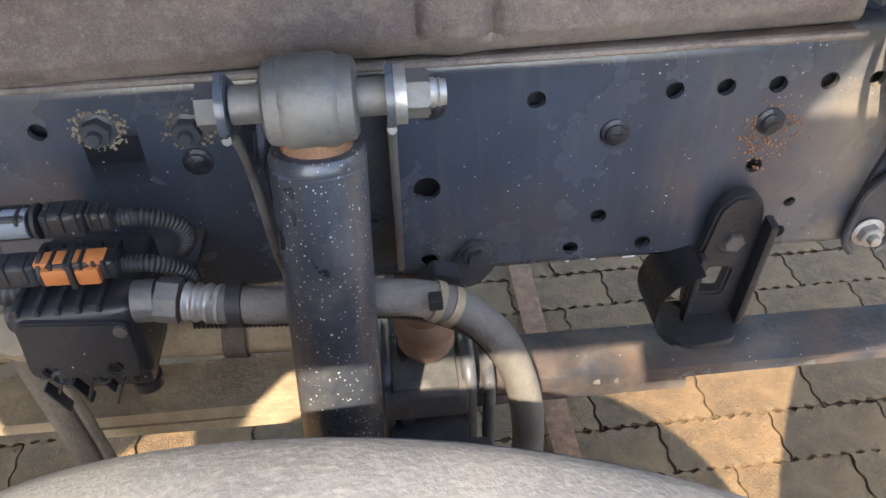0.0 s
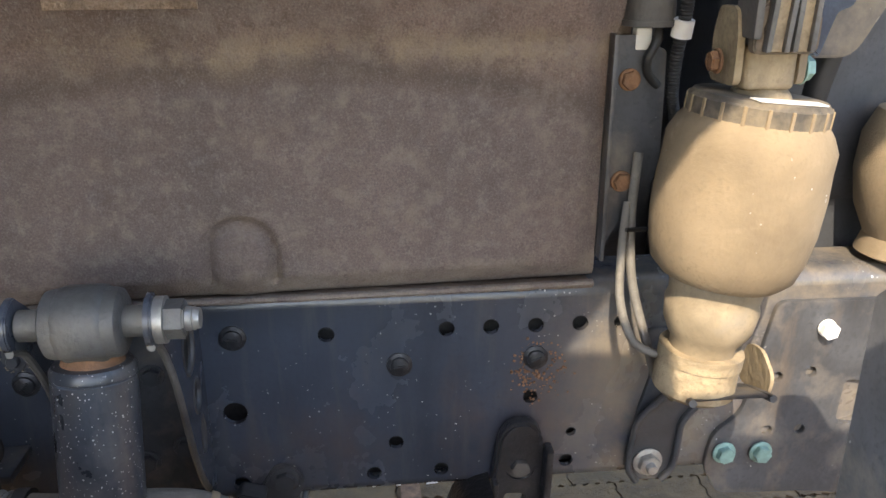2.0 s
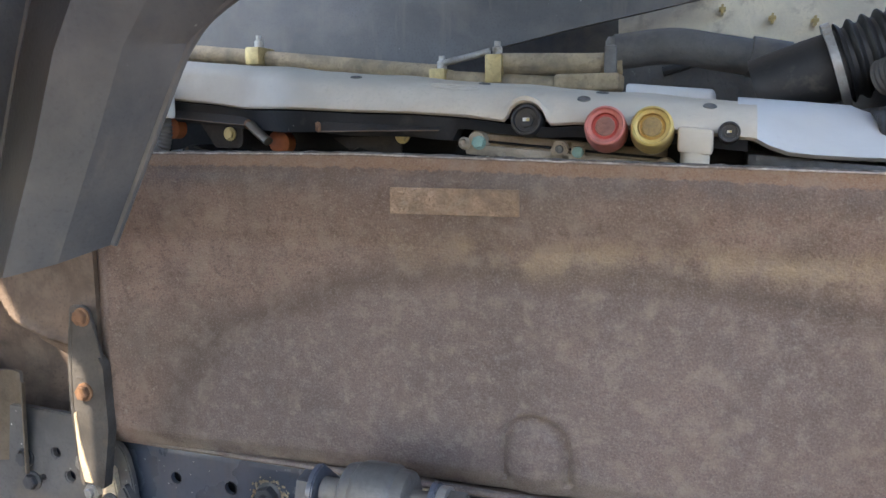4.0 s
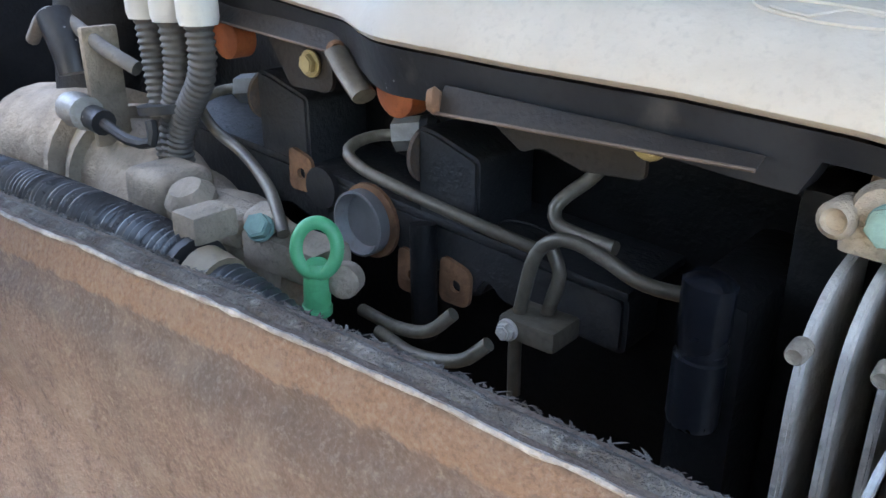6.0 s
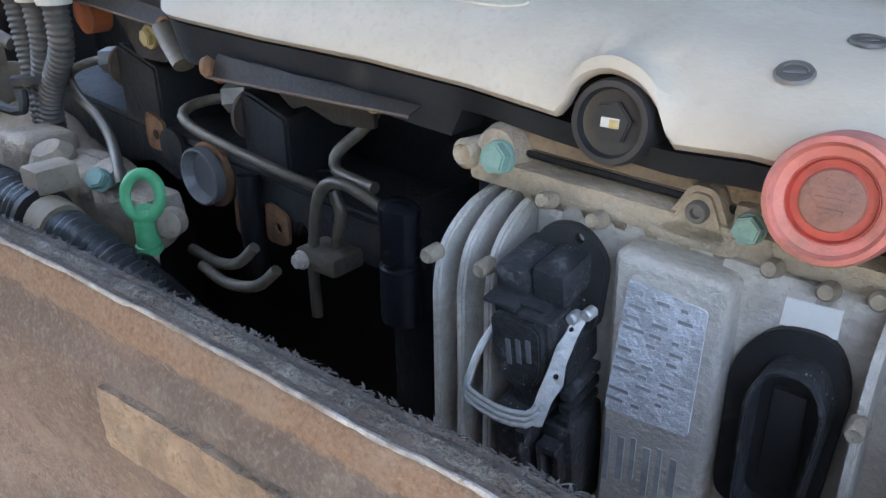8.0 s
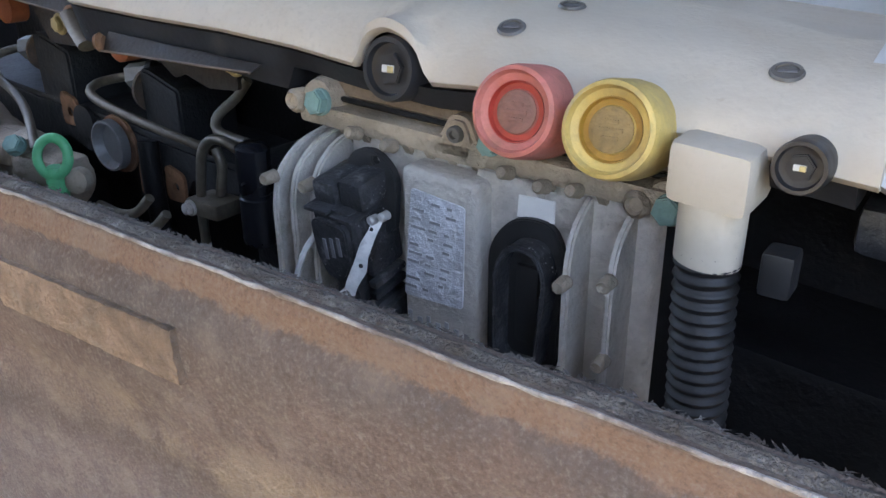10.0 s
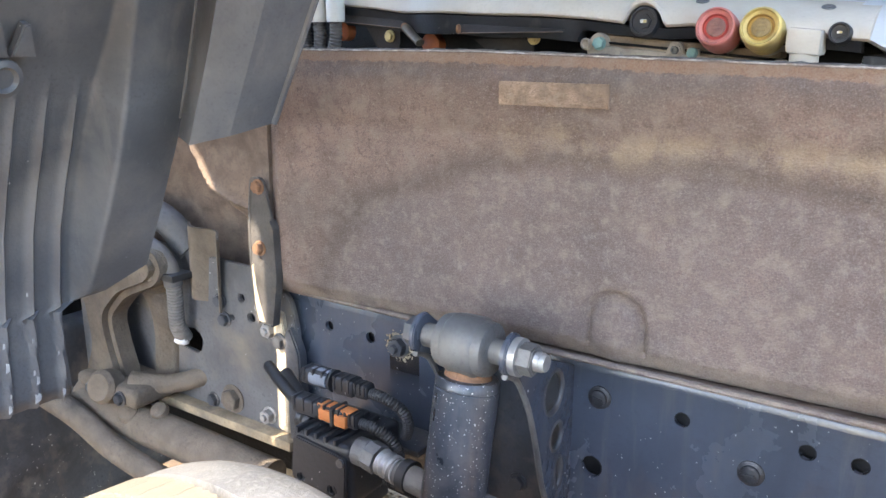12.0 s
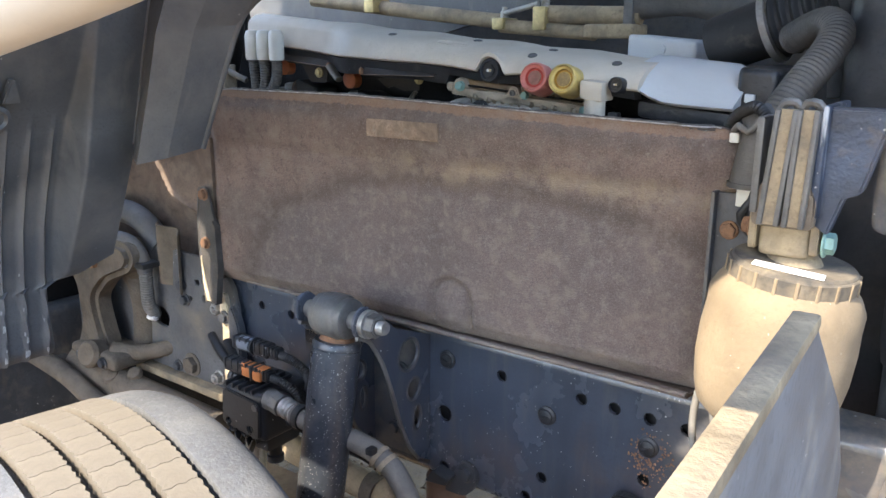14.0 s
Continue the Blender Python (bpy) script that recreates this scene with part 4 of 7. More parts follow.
for k in range(7):
    part("lattice_rib", box(-0.305 + 0.015 * k, -0.302 + 0.015 * k, -0.19, -0.176, 0.79, 0.83, 0.001, Matrix.Translation((-0.26, 0, 0.81)) @ Matrix.Rotation(radians(24 if k % 2 else -24), 4, "Y") @ Matrix.Translation((0.26, 0, -0.81))), M_PLASTIC, valve)
part("screw", lathe([(0.007, 0), (0.007, 0.004), (0, 0.004)], aim((-0.205, -0.192, 0.892), OUT), 12), M_GREYDUST, valve)
part("cable", tube([(-0.45, -0.1, 0.96), (-0.39, -0.13, 0.955), (-0.33, -0.15, 0.944), (-0.28, -0.15, 0.945)], 0.01, 10), M_DARK, valve)
part("cable", tube([(-0.45, -0.06, 0.93), (-0.38, -0.1, 0.925), (-0.33, -0.13, 0.92)], 0.012, 10), M_DARK, valve)

# lug with its bolt on the rail's lower edge
lug = thing("hose_bracket", (0.16, -0.01, 0.76), "small dark steel hose bracket bolted to the rail's lower edge", "bracket")
part("plate", plate(rounded([(0.12, 0.745), (0.175, 0.748), (0.2, 0.775), (0.205, 0.80), (0.19, 0.822), (0.165, 0.822), (0.15, 0.795)], 0.012), [], 0.007, side_plane(-0.006), 0.0015), M_BRACKET, lug)
part("ear", plate(rounded([(0.1, 0.77), (0.15, 0.775), (0.155, 0.79), (0.12, 0.80)], 0.006), [], 0.03, side_plane(-0.012), 0.002), M_BRACKET, lug)
bolts([(0.178, -0.013, 0.8)], bolt_mesh("lug_bolt", M_BRACKET, 0.013, 0.01, 1.5), lug)

# ---- cast hook bracket ----
hook = thing("cast_bracket", (0.51, -0.02, 0.6), "dark cast-iron bracket with two bolts and a square window", "bracket")
outl = rounded([(0.474, 0.862), (0.49, 0.884), (0.518, 0.884), (0.532, 0.865), (0.546, 0.78), (0.547, 0.70), (0.538, 0.655), (0.475, 0.652), (0.464, 0.69), (0.467, 0.79)], 0.014, 5)
win = rounded([(0.481, 0.707), (0.512, 0.705), (0.514, 0.755), (0.485, 0.757)], 0.006, 3)
tilt = Matrix.Translation((0.52, -0.004, 0.757)) @ Matrix.Rotation(radians(7), 4, "X") @ Matrix.Translation((-0.52, 0.004, -0.757))
part("body", plate(outl, [win], 0.018, tilt @ side_plane(-0.004), 0.004), M_CASTBLACK, hook)
part("rib", merge(box(0.535, 0.546, -0.045, -0.02, 0.66, 0.85, 0.004, tilt), box(0.464, 0.473, -0.036, -0.02, 0.66, 0.79, 0.004, tilt)), M_CASTBLACK, hook)
bm = bmesh.new()
rows = []
for j in range(9):
    a = radians(95 + 150 * j / 8)
    rows.append([bm.verts.new((0.468 + 0.062 * math.cos(a), y, 0.715 + 0.066 * math.sin(a))) for y in (-0.065, -0.02, 0.02)])
for p, q in zip(rows, rows[1:]):
    for k in range(2):
        bm.faces.new((p[k], p[k + 1], q[k + 1], q[k]))
bmesh.ops.solidify(bm, geom=bm.faces[:], thickness=0.008)
part("curved_lip", bm, M_CASTBLACK, hook)
part("floor", plate(rounded([(0.43, -0.02), (0.43, 0.045), (0.46, 0.07), (0.53, 0.062), (0.541, -0.02)], 0.02), [], 0.01,
                    Matrix(((1, 0, 0, 0), (0, -1, 0, 0), (0, 0, -1, 0.66), (0, 0, 0, 1))), 0.002), M_CASTBLACK, hook)
boss = bolt_mesh("hook_bolt", M_GREYDUST, 0.0125, 0.01, 1.55)
bolts([(0.506, -0.019, 0.857), (0.504, -0.024, 0.806)], boss, hook, label="dusty hexagon bolt in a round recess")
for z, y in ((0.857, -0.017), (0.806, -0.022)):
    part("bolt_ring", lathe([(0.024, 0), (0.024, 0.004), (0.0215, 0.006), (0.019, 0.003)], aim((0.505, y, z), OUT), 24), M_CASTBLACK, hook)

# ---- leaf spring, axle ----
spring = thing("leaf_spring", (0.13, -0.025, 0.5), "dark worn steel leaf spring under the rail", "leaf spring")


def leaf(z0, x0, x1, th):
    """A tapered leaf: flat for most of its length, bent down towards its eye."""
    b = sheet(44, 2, lambda u, v: Vector((x0 + (x1 - x0) * u, -0.008 + 0.095 * v, z0)), (0, 0, -th))
    for v in b.verts:
        d = abs(v.co.x - 0.1)
        if v.co.z < z0 - 0.001:
            v.co.z += 0.3 * th * min(1.0, d / 0.8)
        v.co.z -= 2.2 * max(0.0, d - 0.82) ** 2
    return b


part("leaf", leaf(0.547, 0.02, 1.15, 0.026), M_LEAF, spring)
part("leaf", leaf(0.519, 0.02, 0.5, 0.022), M_LEAF, spring)
part("leaf", leaf(0.547, -0.85, 0.02, 0.026), M_DUSTLEAF, spring, "front half caked with tan dust")
part("leaf", leaf(0.519, -0.4, 0.02, 0.022), M_DUSTLEAF, spring, "front half caked with tan dust")
for x, z, l in ((0.36, 0.531, 0.006), (0.39, 0.53, 0.004), (0.5, 0.531, 0.012), (0.53, 0.532, 0.006), (0.69, 0.534, 0.01)):
    part("paint_splash", plate(rounded([(x - l, z - 0.003), (x + l, z - 0.006), (x + 0.7 * l, z + 0.006), (x - 0.5 * l, z + 0.003)], 0.002), [], 0.001, side_plane(-0.0082)), M_GREYDUST, spring, "scrape of pale paint")
for x in (0.045, 0.165):
    part("u_bolt", tube([(x, -0.035, 0.42), (x, -0.035, 0.56), (x, -0.03, 0.59), (x, 0.0, 0.605), (x, 0.07, 0.605), (x, 0.1, 0.59), (x, 0.106, 0.56), (x, 0.106, 0.42)], 0.0105, 12), M_BRACKET, spring)
    part("u_bolt", tube([(x + 0.028, -0.035, 0.42), (x + 0.028, -0.035, 0.55), (x + 0.028, -0.02, 0.585), (x + 0.028, 0.09, 0.585), (x + 0.028, 0.1, 0.42)], 0.0095, 12), M_BRACKET, spring)
part("clamp_plate", box(0.045, 0.16, -0.062, 0.07, 0.547, 0.592, 0.006), M_LEAF, spring)
part("clamp_top", box(0.056, 0.148, -0.05, 0.05, 0.59, 0.6, 0.004), M_GREYDUST, spring, "dusty flat clamp top")
part("side_block", box(0.05, 0.19, -0.13, -0.085, 0.44, 0.53, 0.01), M_LEAF, spring)
axle = thing("front_axle", (0.1, 0.2, 0.36), "dark forged front axle beam", "axle")
part("beam", merge(box(0.05, 0.16, -0.3, 1.1, 0.40, 0.43, 0.006), merge(box(0.09, 0.12, -0.3, 1.1, 0.42, 0.50, 0.004), box(0.05, 0.16, -0.3, 1.1, 0.49, 0.515, 0.006))), M_LEAF, axle)
stop = thing("bump_stop", (0.105, 0.0, 0.6), "brown dusty rubber bump stop over the spring", "bump stop")
part("rubber", lathe([(0.02, 0.605), (0.034, 0.61), (0.041, 0.625), (0.036, 0.637), (0.043, 0.65), (0.044, 0.668), (0.036, 0.68), (0.04, 0.70), (0.04, 0.757), (0, 0.757)], Matrix.Translation((0.108, 0.02, 0)), 28), material("brown_rubber", (0.17, 0.1, 0.07), 0.7, 0, 0.3, 20), stop)
link = thing("drag_link", (-0.4, 0.1, 0.4), "tan dusty steering link below the engine", "steering link")
part("rod", tube([(-0.9, 0.15, 0.6), (-0.4, 0.135, 0.572), (0.02, 0.13, 0.552)], 0.036, 18), M_DUSTLEAF, link)
part("clamp", tube([(-0.2, 0.132, 0.563), (-0.165, 0.131, 0.561)], 0.042, 18), M_CAST, link)
lever = thing("steering_arm", (-0.4, 0.0, 0.3), "bare worn steel arm running down beside the axle", "steering arm")
part("bar", tube([(-0.41, -0.03, 0.74), (-0.38, -0.06, 0.62), (-0.34, -0.1, 0.50), (-0.31, -0.13, 0.40)], 0.02, 14, flat=0.6), M_CAST, lever)
part("bar", tube([(-0.385, -0.03, 0.745), (-0.355, -0.06, 0.62), (-0.32, -0.1, 0.50), (-0.29, -0.13, 0.40)], 0.008, 10), M_PIPE, lever)
part("pivot", lathe([(0.03, -0.02), (0.034, -0.012), (0.034, 0.012), (0.03, 0.02), (0, 0.02)], aim((-0.4, -0.03, 0.745), (0.1, -0.6, 0.8)), 20), M_CLEAR, lever)

# ---- wheel ----
WC, WR, STEER = Vector((0.047, -0.67, 0.574)), 0.55, -10.0
WM = Matrix.Translation(WC) @ Matrix.Rotation(radians(STEER), 4, "Z") @ Matrix.Rotation(radians(-90), 4, "X") @ Matrix.Diagonal((0.97, 0.97, 1, 1))
wheel = thing("wheel", (0.047, -0.67, 0.04), "large dusty truck tyre with worn ribbed tread", "wheel")
G = WR - 0.022
prof = [(0.29, 0.15), (0.33, 0.172), (0.40, 0.190), (0.455, 0.189), (0.495, 0.184), (0.519, 0.175), (0.534, 0.163), (0.541, 0.15)]
tread = [(0.5455, 0.135), (0.5475, 0.115), (0.5475, 0.093), (G, 0.090), (G, -0.090), (0.5475, -0.093), (0.5465, -0.115), (0.541, -0.13)]
full = prof + tread + [(r, -a) for r, a in prof[::-1]]
part("sidewall", lathe(full, WM, 120), M_TYRE, wheel, "grey dusty tyre sidewall", 30)
part("groove_floor", lathe([(G + 0.0015, 0.0895), (G + 0.0015, -0.0895), (G + 0.001, -0.0895), (G + 0.001, 0.0895), (G + 0.0015, 0.0895)], WM, 120), M_GROOVE, wheel, "dark dusty tread grooves")
part("rim", lathe([(0.05, 0.06), (0.2, 0.07), (0.26, 0.12), (0.295, 0.155), (0.295, -0.155), (0.26, -0.12), (0.2, -0.07), (0.05, -0.06)], WM, 48), M_BRACKET, wheel)


def tread_block(width, arc, sipe):
    """A block of a tread rib on the crown: zigzag edges, thin cut behind it."""
    b = bmesh.new()
    n = 6
    half = width / 2
    outer, inner = [], []
    side = [(-half + 0.0014 * (1 if k % 2 else -1), k / n) for k in range(n + 1)]
    other = [(half + 0.0014 * (1 if k % 2 else -1), 1 - k / n) for k in range(n + 1)]
    mid_a = [(-half + width * f, 1 + sipe * s) for f, s in ((0.2, 0.04), (0.4, -0.03), (0.6, 0.035), (0.8, -0.03))]
    mid_b = [(-half + width * f, 0 + sipe * s) for f, s in ((0.8, -0.03), (0.6, 0.035), (0.4, -0.03), (0.2, 0.04))]
    loop = side + mid_a + other + mid_b
    for a, f in loop:
        t = (f - 0.5) * arc * 0.978
        outer.append(b.verts.new(((WR) * math.sin(t), -(WR) * math.cos(t), a)))
        inner.append(b.verts.new(((G - 0.003) * math.sin(t), -(G - 0.003) * math.cos(t), a * 1.02)))
    b.faces.new(outer)
    for i in range(len(loop)):
        j = (i + 1) % len(loop)
        b.faces.new((outer[i], outer[j], inner[j], inner[i]))
    return b


ARC = 2 * math.pi / 78
ribs = [(0.0575, 0.047, 0.0), (0.0, 0.047, 0.0), (-0.0575, 0.047, 0.0)]
block = to_mesh("tread_block", tread_block(0.0445, ARC, 1.0), M_TREAD, 30)
rest = bmesh.new()
for ri, (a, w, dr) in enumerate(ribs):
    for k in range(78):
        deg = 360 * k / 78 + 1.4 * ri
        turn = Matrix.Rotation(radians(deg), 4, "Z") @ Matrix.Translation((0, 0, a))
        up = (WM @ turn @ Vector((0, -WR, 0))).z - WC.z
        if up > 0.18:
            placed("tread_block", block, WM @ turn @ Matrix.Translation((0, -dr, 0)), wheel)
        else:
            tb = tread_block(0.0445, ARC, 1.0)
            tb.transform(WM @ turn)
            merge(rest, tb)
tagged(part("tread_rest", rest, M_TREAD, wheel, smooth=30), kind="stuff")

# ---- air spring of the cab ----
CRIMP = to_mesh("crimp", box(-0.001, 0.0034, -0.002, 0.002, -0.011, 0.01, 0.001), M_BELLOW)
AX, AY = 0.737, -0.125
air = thing("air_spring", (AX, AY, 0.95), "tan dust-covered rubber air spring on a steel pedestal", "air spring")
AT = Matrix.Translation((0.702, -0.117, 1.0)) @ Matrix.Rotation(radians(6), 4, "Y") @ Matrix.Translation((0, 0, -1.0))
part("bellows", lathe([(0.052, 1.15), (0.06, 1.13), (0.07, 1.126), (0.082, 1.138), (0.089, 1.162), (0.0935, 1.195), (0.094, 1.235), (0.092, 1.265), (0.092, 1.287), (0.084, 1.304), (0.076, 1.314), (0.072, 1.318)], AT, 48), M_BELLOW, air, "tan dusty rubber bellows")
part("piston", lathe([(0.05, 1.15), (0.056, 1.135), (0.055, 1.112), (0.053, 1.098), (0.056, 1.088), (0.053, 1.064), (0.046, 1.05), (0.04, 1.04), (0.037, 1.0), (0, 1.0)], AT, 40), M_CLEAR, air, "dusty plastic piston")
ring = lathe([(0.071, 1.31), (0.0745, 1.312), (0.0745, 1.332), (0.071, 1.337), (0.06, 1.338), (0, 1.338)], AT, 44)
part("top_plate", ring, M_TOPDUST, air, "dusty crimped top plate")
part("crimp_band", lathe([(0.0747, 1.311), (0.0765, 1.313), (0.0765, 1.331), (0.0747, 1.333)], AT, 44), M_TOPDUST, air, "brown dusty crimp band")
for k in range(20):
    a = 2 * math.pi * k / 20
    placed("crimp", CRIMP, AT @ Matrix.Rotation(a, 4, "Z") @ Matrix.Translation((0.0746, 0, 1.322)), air)
part("white_label", box(-0.04, 0.04, -0.062, -0.042, 1.3381, 1.3395, 0.0, AT @ Matrix.Rotation(radians(6), 4, "Z")), M_PAPER, air, "blank white sticker")
ped = thing("air_spring_bracket", (0.73, -0.05, 0.76), "folded dark steel bracket carrying the air spring", "bracket")
back = rounded([(0.672, 0.762), (0.728, 0.76), (0.734, 0.80), (0.736, 0.86), (0.77, 0.94), (0.775, 1.0), (0.675, 1.0), (0.69, 0.93), (0.675, 0.87), (0.667, 0.80)], 0.014)
part("back_plate", plate(back, [circle(0.714, 0.826, 0.008)], 0.007, side_plane(-0.001), 0.001), M_BRACKET, ped)
SPINE = [(0.758, -0.01), (0.80, -0.011), (0.86, -0.014), (0.90, -0.026), (0.935, -0.055), (0.96, -0.1), (0.985, -0.17)]
LEFT_EDGE = [(0.758, 0.68), (0.772, 0.668), (0.80, 0.665), (0.863, 0.672), (0.90, 0.695), (0.935, 0.70), (0.985, 0.676)]
RIGHT_EDGE = [(0.758, 0.716), (0.772, 0.73), (0.80, 0.735), (0.858, 0.737), (0.89, 0.755), (0.925, 0.785), (0.985, 0.775)]


def bracket_point(u, v):
    z = 0.758 + 0.227 * v
    a, b = between(LEFT_EDGE, z), between(RIGHT_EDGE, z)
    return Vector((a + (b - a) * u, between(SPINE, z), z))


part("curved_arm", sheet(10, 30, bracket_point, (0, 0.006, 0)), M_BRACKET, ped)
for u in (0.0, 1.0):
    part("edge_flange", tube([bracket_point(u, k / 12) + Vector((0, -0.004, 0)) for k in range(13)], 0.005, 8), M_BRACKET, ped)
part("seat", lathe([(0.0, 0.965), (0.04, 0.967), (0.05, 0.975), (0.049, 1.018), (0.044, 1.022), (0.036, 1.02), (0, 1.02)], AT, 36), M_TANSTEEL, ped, "dusty seat cup")
part("rim_ring", lathe([(0.044, 1.012), (0.051, 1.014), (0.051, 1.03), (0.044, 1.03)], AT, 36), M_TANSTEEL, ped, "dusty stained rim")
for x in (0.665, 0.782):
    part("ear", plate(rounded([(0.075, 0.955), (0.145, 0.968), (0.152, 1.0), (0.12, 1.022), (0.085, 1.015), (0.07, 0.98)], 0.012)[::-1], [], 0.005, Matrix(((0, 0, 1, x), (-1, 0, 0, 0), (0, 1, 0, 0), (0, 0, 0, 1))), 0.001), M_TANSTEEL, ped)
bolts([(0.694, -0.014, 0.791)], bolt_mesh("white_bolt", M_ZINC, 0.0145, 0.012, 1.5, 0.01), ped, label="whitish zinc bolt")
hoop = thing("cable_hoop", (0.64, -0.08, 1.02), "grey dusty looped cables beside the air spring", "cable")
part("cable", tube([(0.628, -0.03, 1.19), (0.618, -0.05, 1.13), (0.615, -0.07, 1.07), (0.63, -0.09, 1.025), (0.665, -0.1, 1.012), (0.69, -0.085, 1.03)], 0.0055, 12), M_HOSE, hoop)
part("cable", tube([(0.64, -0.02, 1.25), (0.632, -0.035, 1.17), (0.635, -0.05, 1.09), (0.66, -0.06, 1.0), (0.68, -0.04, 0.95)], 0.006, 12), M_HOSE, hoop)
part("cable_tie", tube([(0.622, -0.05, 1.16), (0.655, -0.035, 1.155)], 0.003, 8), M_DARK, hoop)

# second plate on the rail with green bolts
side = thing("rail_plate", (0.93, -0.01, 0.77), "dark steel reinforcement plate with rounded corner and green-marked bolts", "bracket")
part("plate", plate(rounded([(0.808, 0.722), (0.95, 0.715), (1.06, 0.70), (1.2, 0.6), (1.45, 0.56), (1.45, 1.0), (1.1, 1.0), (1.02, 1.03), (0.86, 1.032), (0.845, 0.95), (0.83, 0.86), (0.79, 0.825), (0.782, 0.77)], 0.016),
                    [circle(0.875, 0.915, 0.008), circle(0.925, 0.92, 0.008), circle(0.872, 0.827, 0.008), circle(0.922, 0.826, 0.008),
                     rounded([(0.975, 0.835), (1.03, 0.825), (1.035, 0.895), (0.98, 0.905)], 0.012)], 0.008, side_plane(-0.001), 0.001), M_BRACKET, side)
bolts([(0.809, -0.012, 0.796), (0.865, -0.012, 0.793)], BOLT_GREEN, side, label="hexagon bolt with green marking paint")
bolts([(0.935, -0.01, 0.99)], bolt_mesh("pale_bolt", M_PAPER, 0.012, 0.012, 1.1), side, label="white-capped bolt")

# strut over the air spring
strut = thing("cab_strut_head", (AX, AY, 1.34), "worn blue steel cab support head with dusty folded channels", "bracket")
part("block", box(0.70, 0.757, -0.15, -0.09, 1.345, 1.392, 0.008, seg=3), M_TANSTEEL, strut, "dusty tan cast block")
part("foot", lathe([(0.034, 1.336), (0.03, 1.343), (0.022, 1.35), (0, 1.35)], AT, 28), M_TANSTEEL, strut)
for x in (0.688, 0.758):
    part("ear", plate(rounded([(-0.04 + 0.19, 1.35), (0.09, 1.35), (0.09, 1.40), (0.10, 1.43), (0.14, 1.43), (0.15, 1.40)], 0.01)[::-1], [], 0.009, Matrix(((0, 0, 1, x), (-1, 0, 0, 0), (0, 1, 0, 0), (0, 0, 0, 1))), 0.0015), M_TANSTEEL, strut)
for x0, w, shift in ((0.704, 0.025, 0.008), (0.7315, 0.024, 0.004)):
    for a, b, y0, y1 in ((0, w, -0.176, -0.168), (0, 0.006, -0.182, -0.12), (w - 0.006, w, -0.182, -0.12)):
        ch = box(x0 + a, x0 + b, y0, y1, 1.388, 1.522, 0.002)
        ch.transform(Matrix(((1, 0, shift / 0.12, -shift / 0.12 * 1.40), (0, 1, 0, 0), (0, 0, 1, 0), (0, 0, 0, 1))))
        part("channel", ch, M_TANSTEEL if b - a > 0.01 else M_GREYDUST, strut, "dusty folded steel channel")
    part("channel_top", tube([(x0 + shift + 0.002, -0.165, 1.52), (x0 + shift + 0.3 * w, -0.168, 1.529), (x0 + shift + 0.8 * w, -0.168, 1.529), (x0 + shift + w, -0.165, 1.52)], 0.005, 8), M_GREYDUST, strut)
part("left_fin", box(0.692, 0.701, -0.175, -0.13, 1.40, 1.512, 0.003), M_GREYDUST, strut)
part("gusset", plate(rounded([(0.694, 1.385), (0.764, 1.385), (0.764, 1.425), (0.745, 1.445), (0.715, 1.445), (0.696, 1.43)], 0.01), [circle(0.708, 1.41, 0.004), circle(0.752, 1.412, 0.004)], 0.012, side_plane(-0.16), 0.002), M_CAST, strut, "dust-caked lower gusset")
wp = plate(rounded([(0.758, 1.392), (0.776, 1.378), (0.79, 1.425), (0.806, 1.43), (0.83, 1.525), (0.762, 1.525)], 0.006), [], 0.02, side_plane(-0.135), 0.003)
part("web_plate", wp, M_WORN, strut, "scuffed blue painted plate")
part("side_fold", box(0.757, 0.766, -0.17, -0.05, 1.40, 1.527, 0.003), M_WORN, strut)
part("rear_plate", plate(rounded([(0.80, 1.36), (0.90, 1.36), (0.95, 1.45), (0.95, 1.53), (0.81, 1.53), (0.80, 1.45)], 0.02), [circle(0.87, 1.47, 0.012)], 0.03, side_plane(0.01), 0.004), M_FRAME, strut)
bolts([(0.683, -0.12, 1.373)], BOLT_RUST, strut, Vector((-1, 0, 0)), "rusty pivot bolt")
bolts([(0.77, -0.13, 1.365)], BOLT_GREEN, strut, Vector((1, 0, 0)), "green-marked bolt")
harness = thing("wiring_loom", (0.65, 0.0, 1.3), "dusty rubber boot with a corrugated cable looped over it", "cable")
part("boot", tube([(0.646, 0.0, 1.403), (0.647, 0.0, 1.425), (0.648, 0.002, 1.455), (0.647, 0.006, 1.485), (0.638, 0.012, 1.503)], lambda f: 0.0315 - 0.011 * f + 0.0012 * math.sin(f * 50), 20, 0.006), M_COOLANT, harness, "sagging dusty rubber boot")
part("boot_lip", tube([(0.646, 0.0, 1.400), (0.646, 0.0, 1.407)], 0.034, 20, 0.004), M_COOLANT, harness)
part("cable", tube([(0.598, 0.03, 1.478), (0.612, 0.01, 1.494), (0.63, -0.012, 1.505), (0.65, -0.028, 1.511), (0.668, -0.03, 1.494), (0.679, -0.03, 1.463), (0.681, -0.026, 1.42), (0.679, -0.015, 1.37), (0.683, 0.0, 1.32), (0.697, 0.02, 1.285)], 0.0085, 12, rib=(0.0042, 0.0014)), M_DARK, harness, "black corrugated cable")
part("wire", tube([(0.612, 0.0, 1.47), (0.625, -0.02, 1.485), (0.64, -0.026, 1.478), (0.652, -0.028, 1.49), (0.66, -0.026, 1.505)], 0.0045, 10), M_HOSE, harness, "dusty wire")
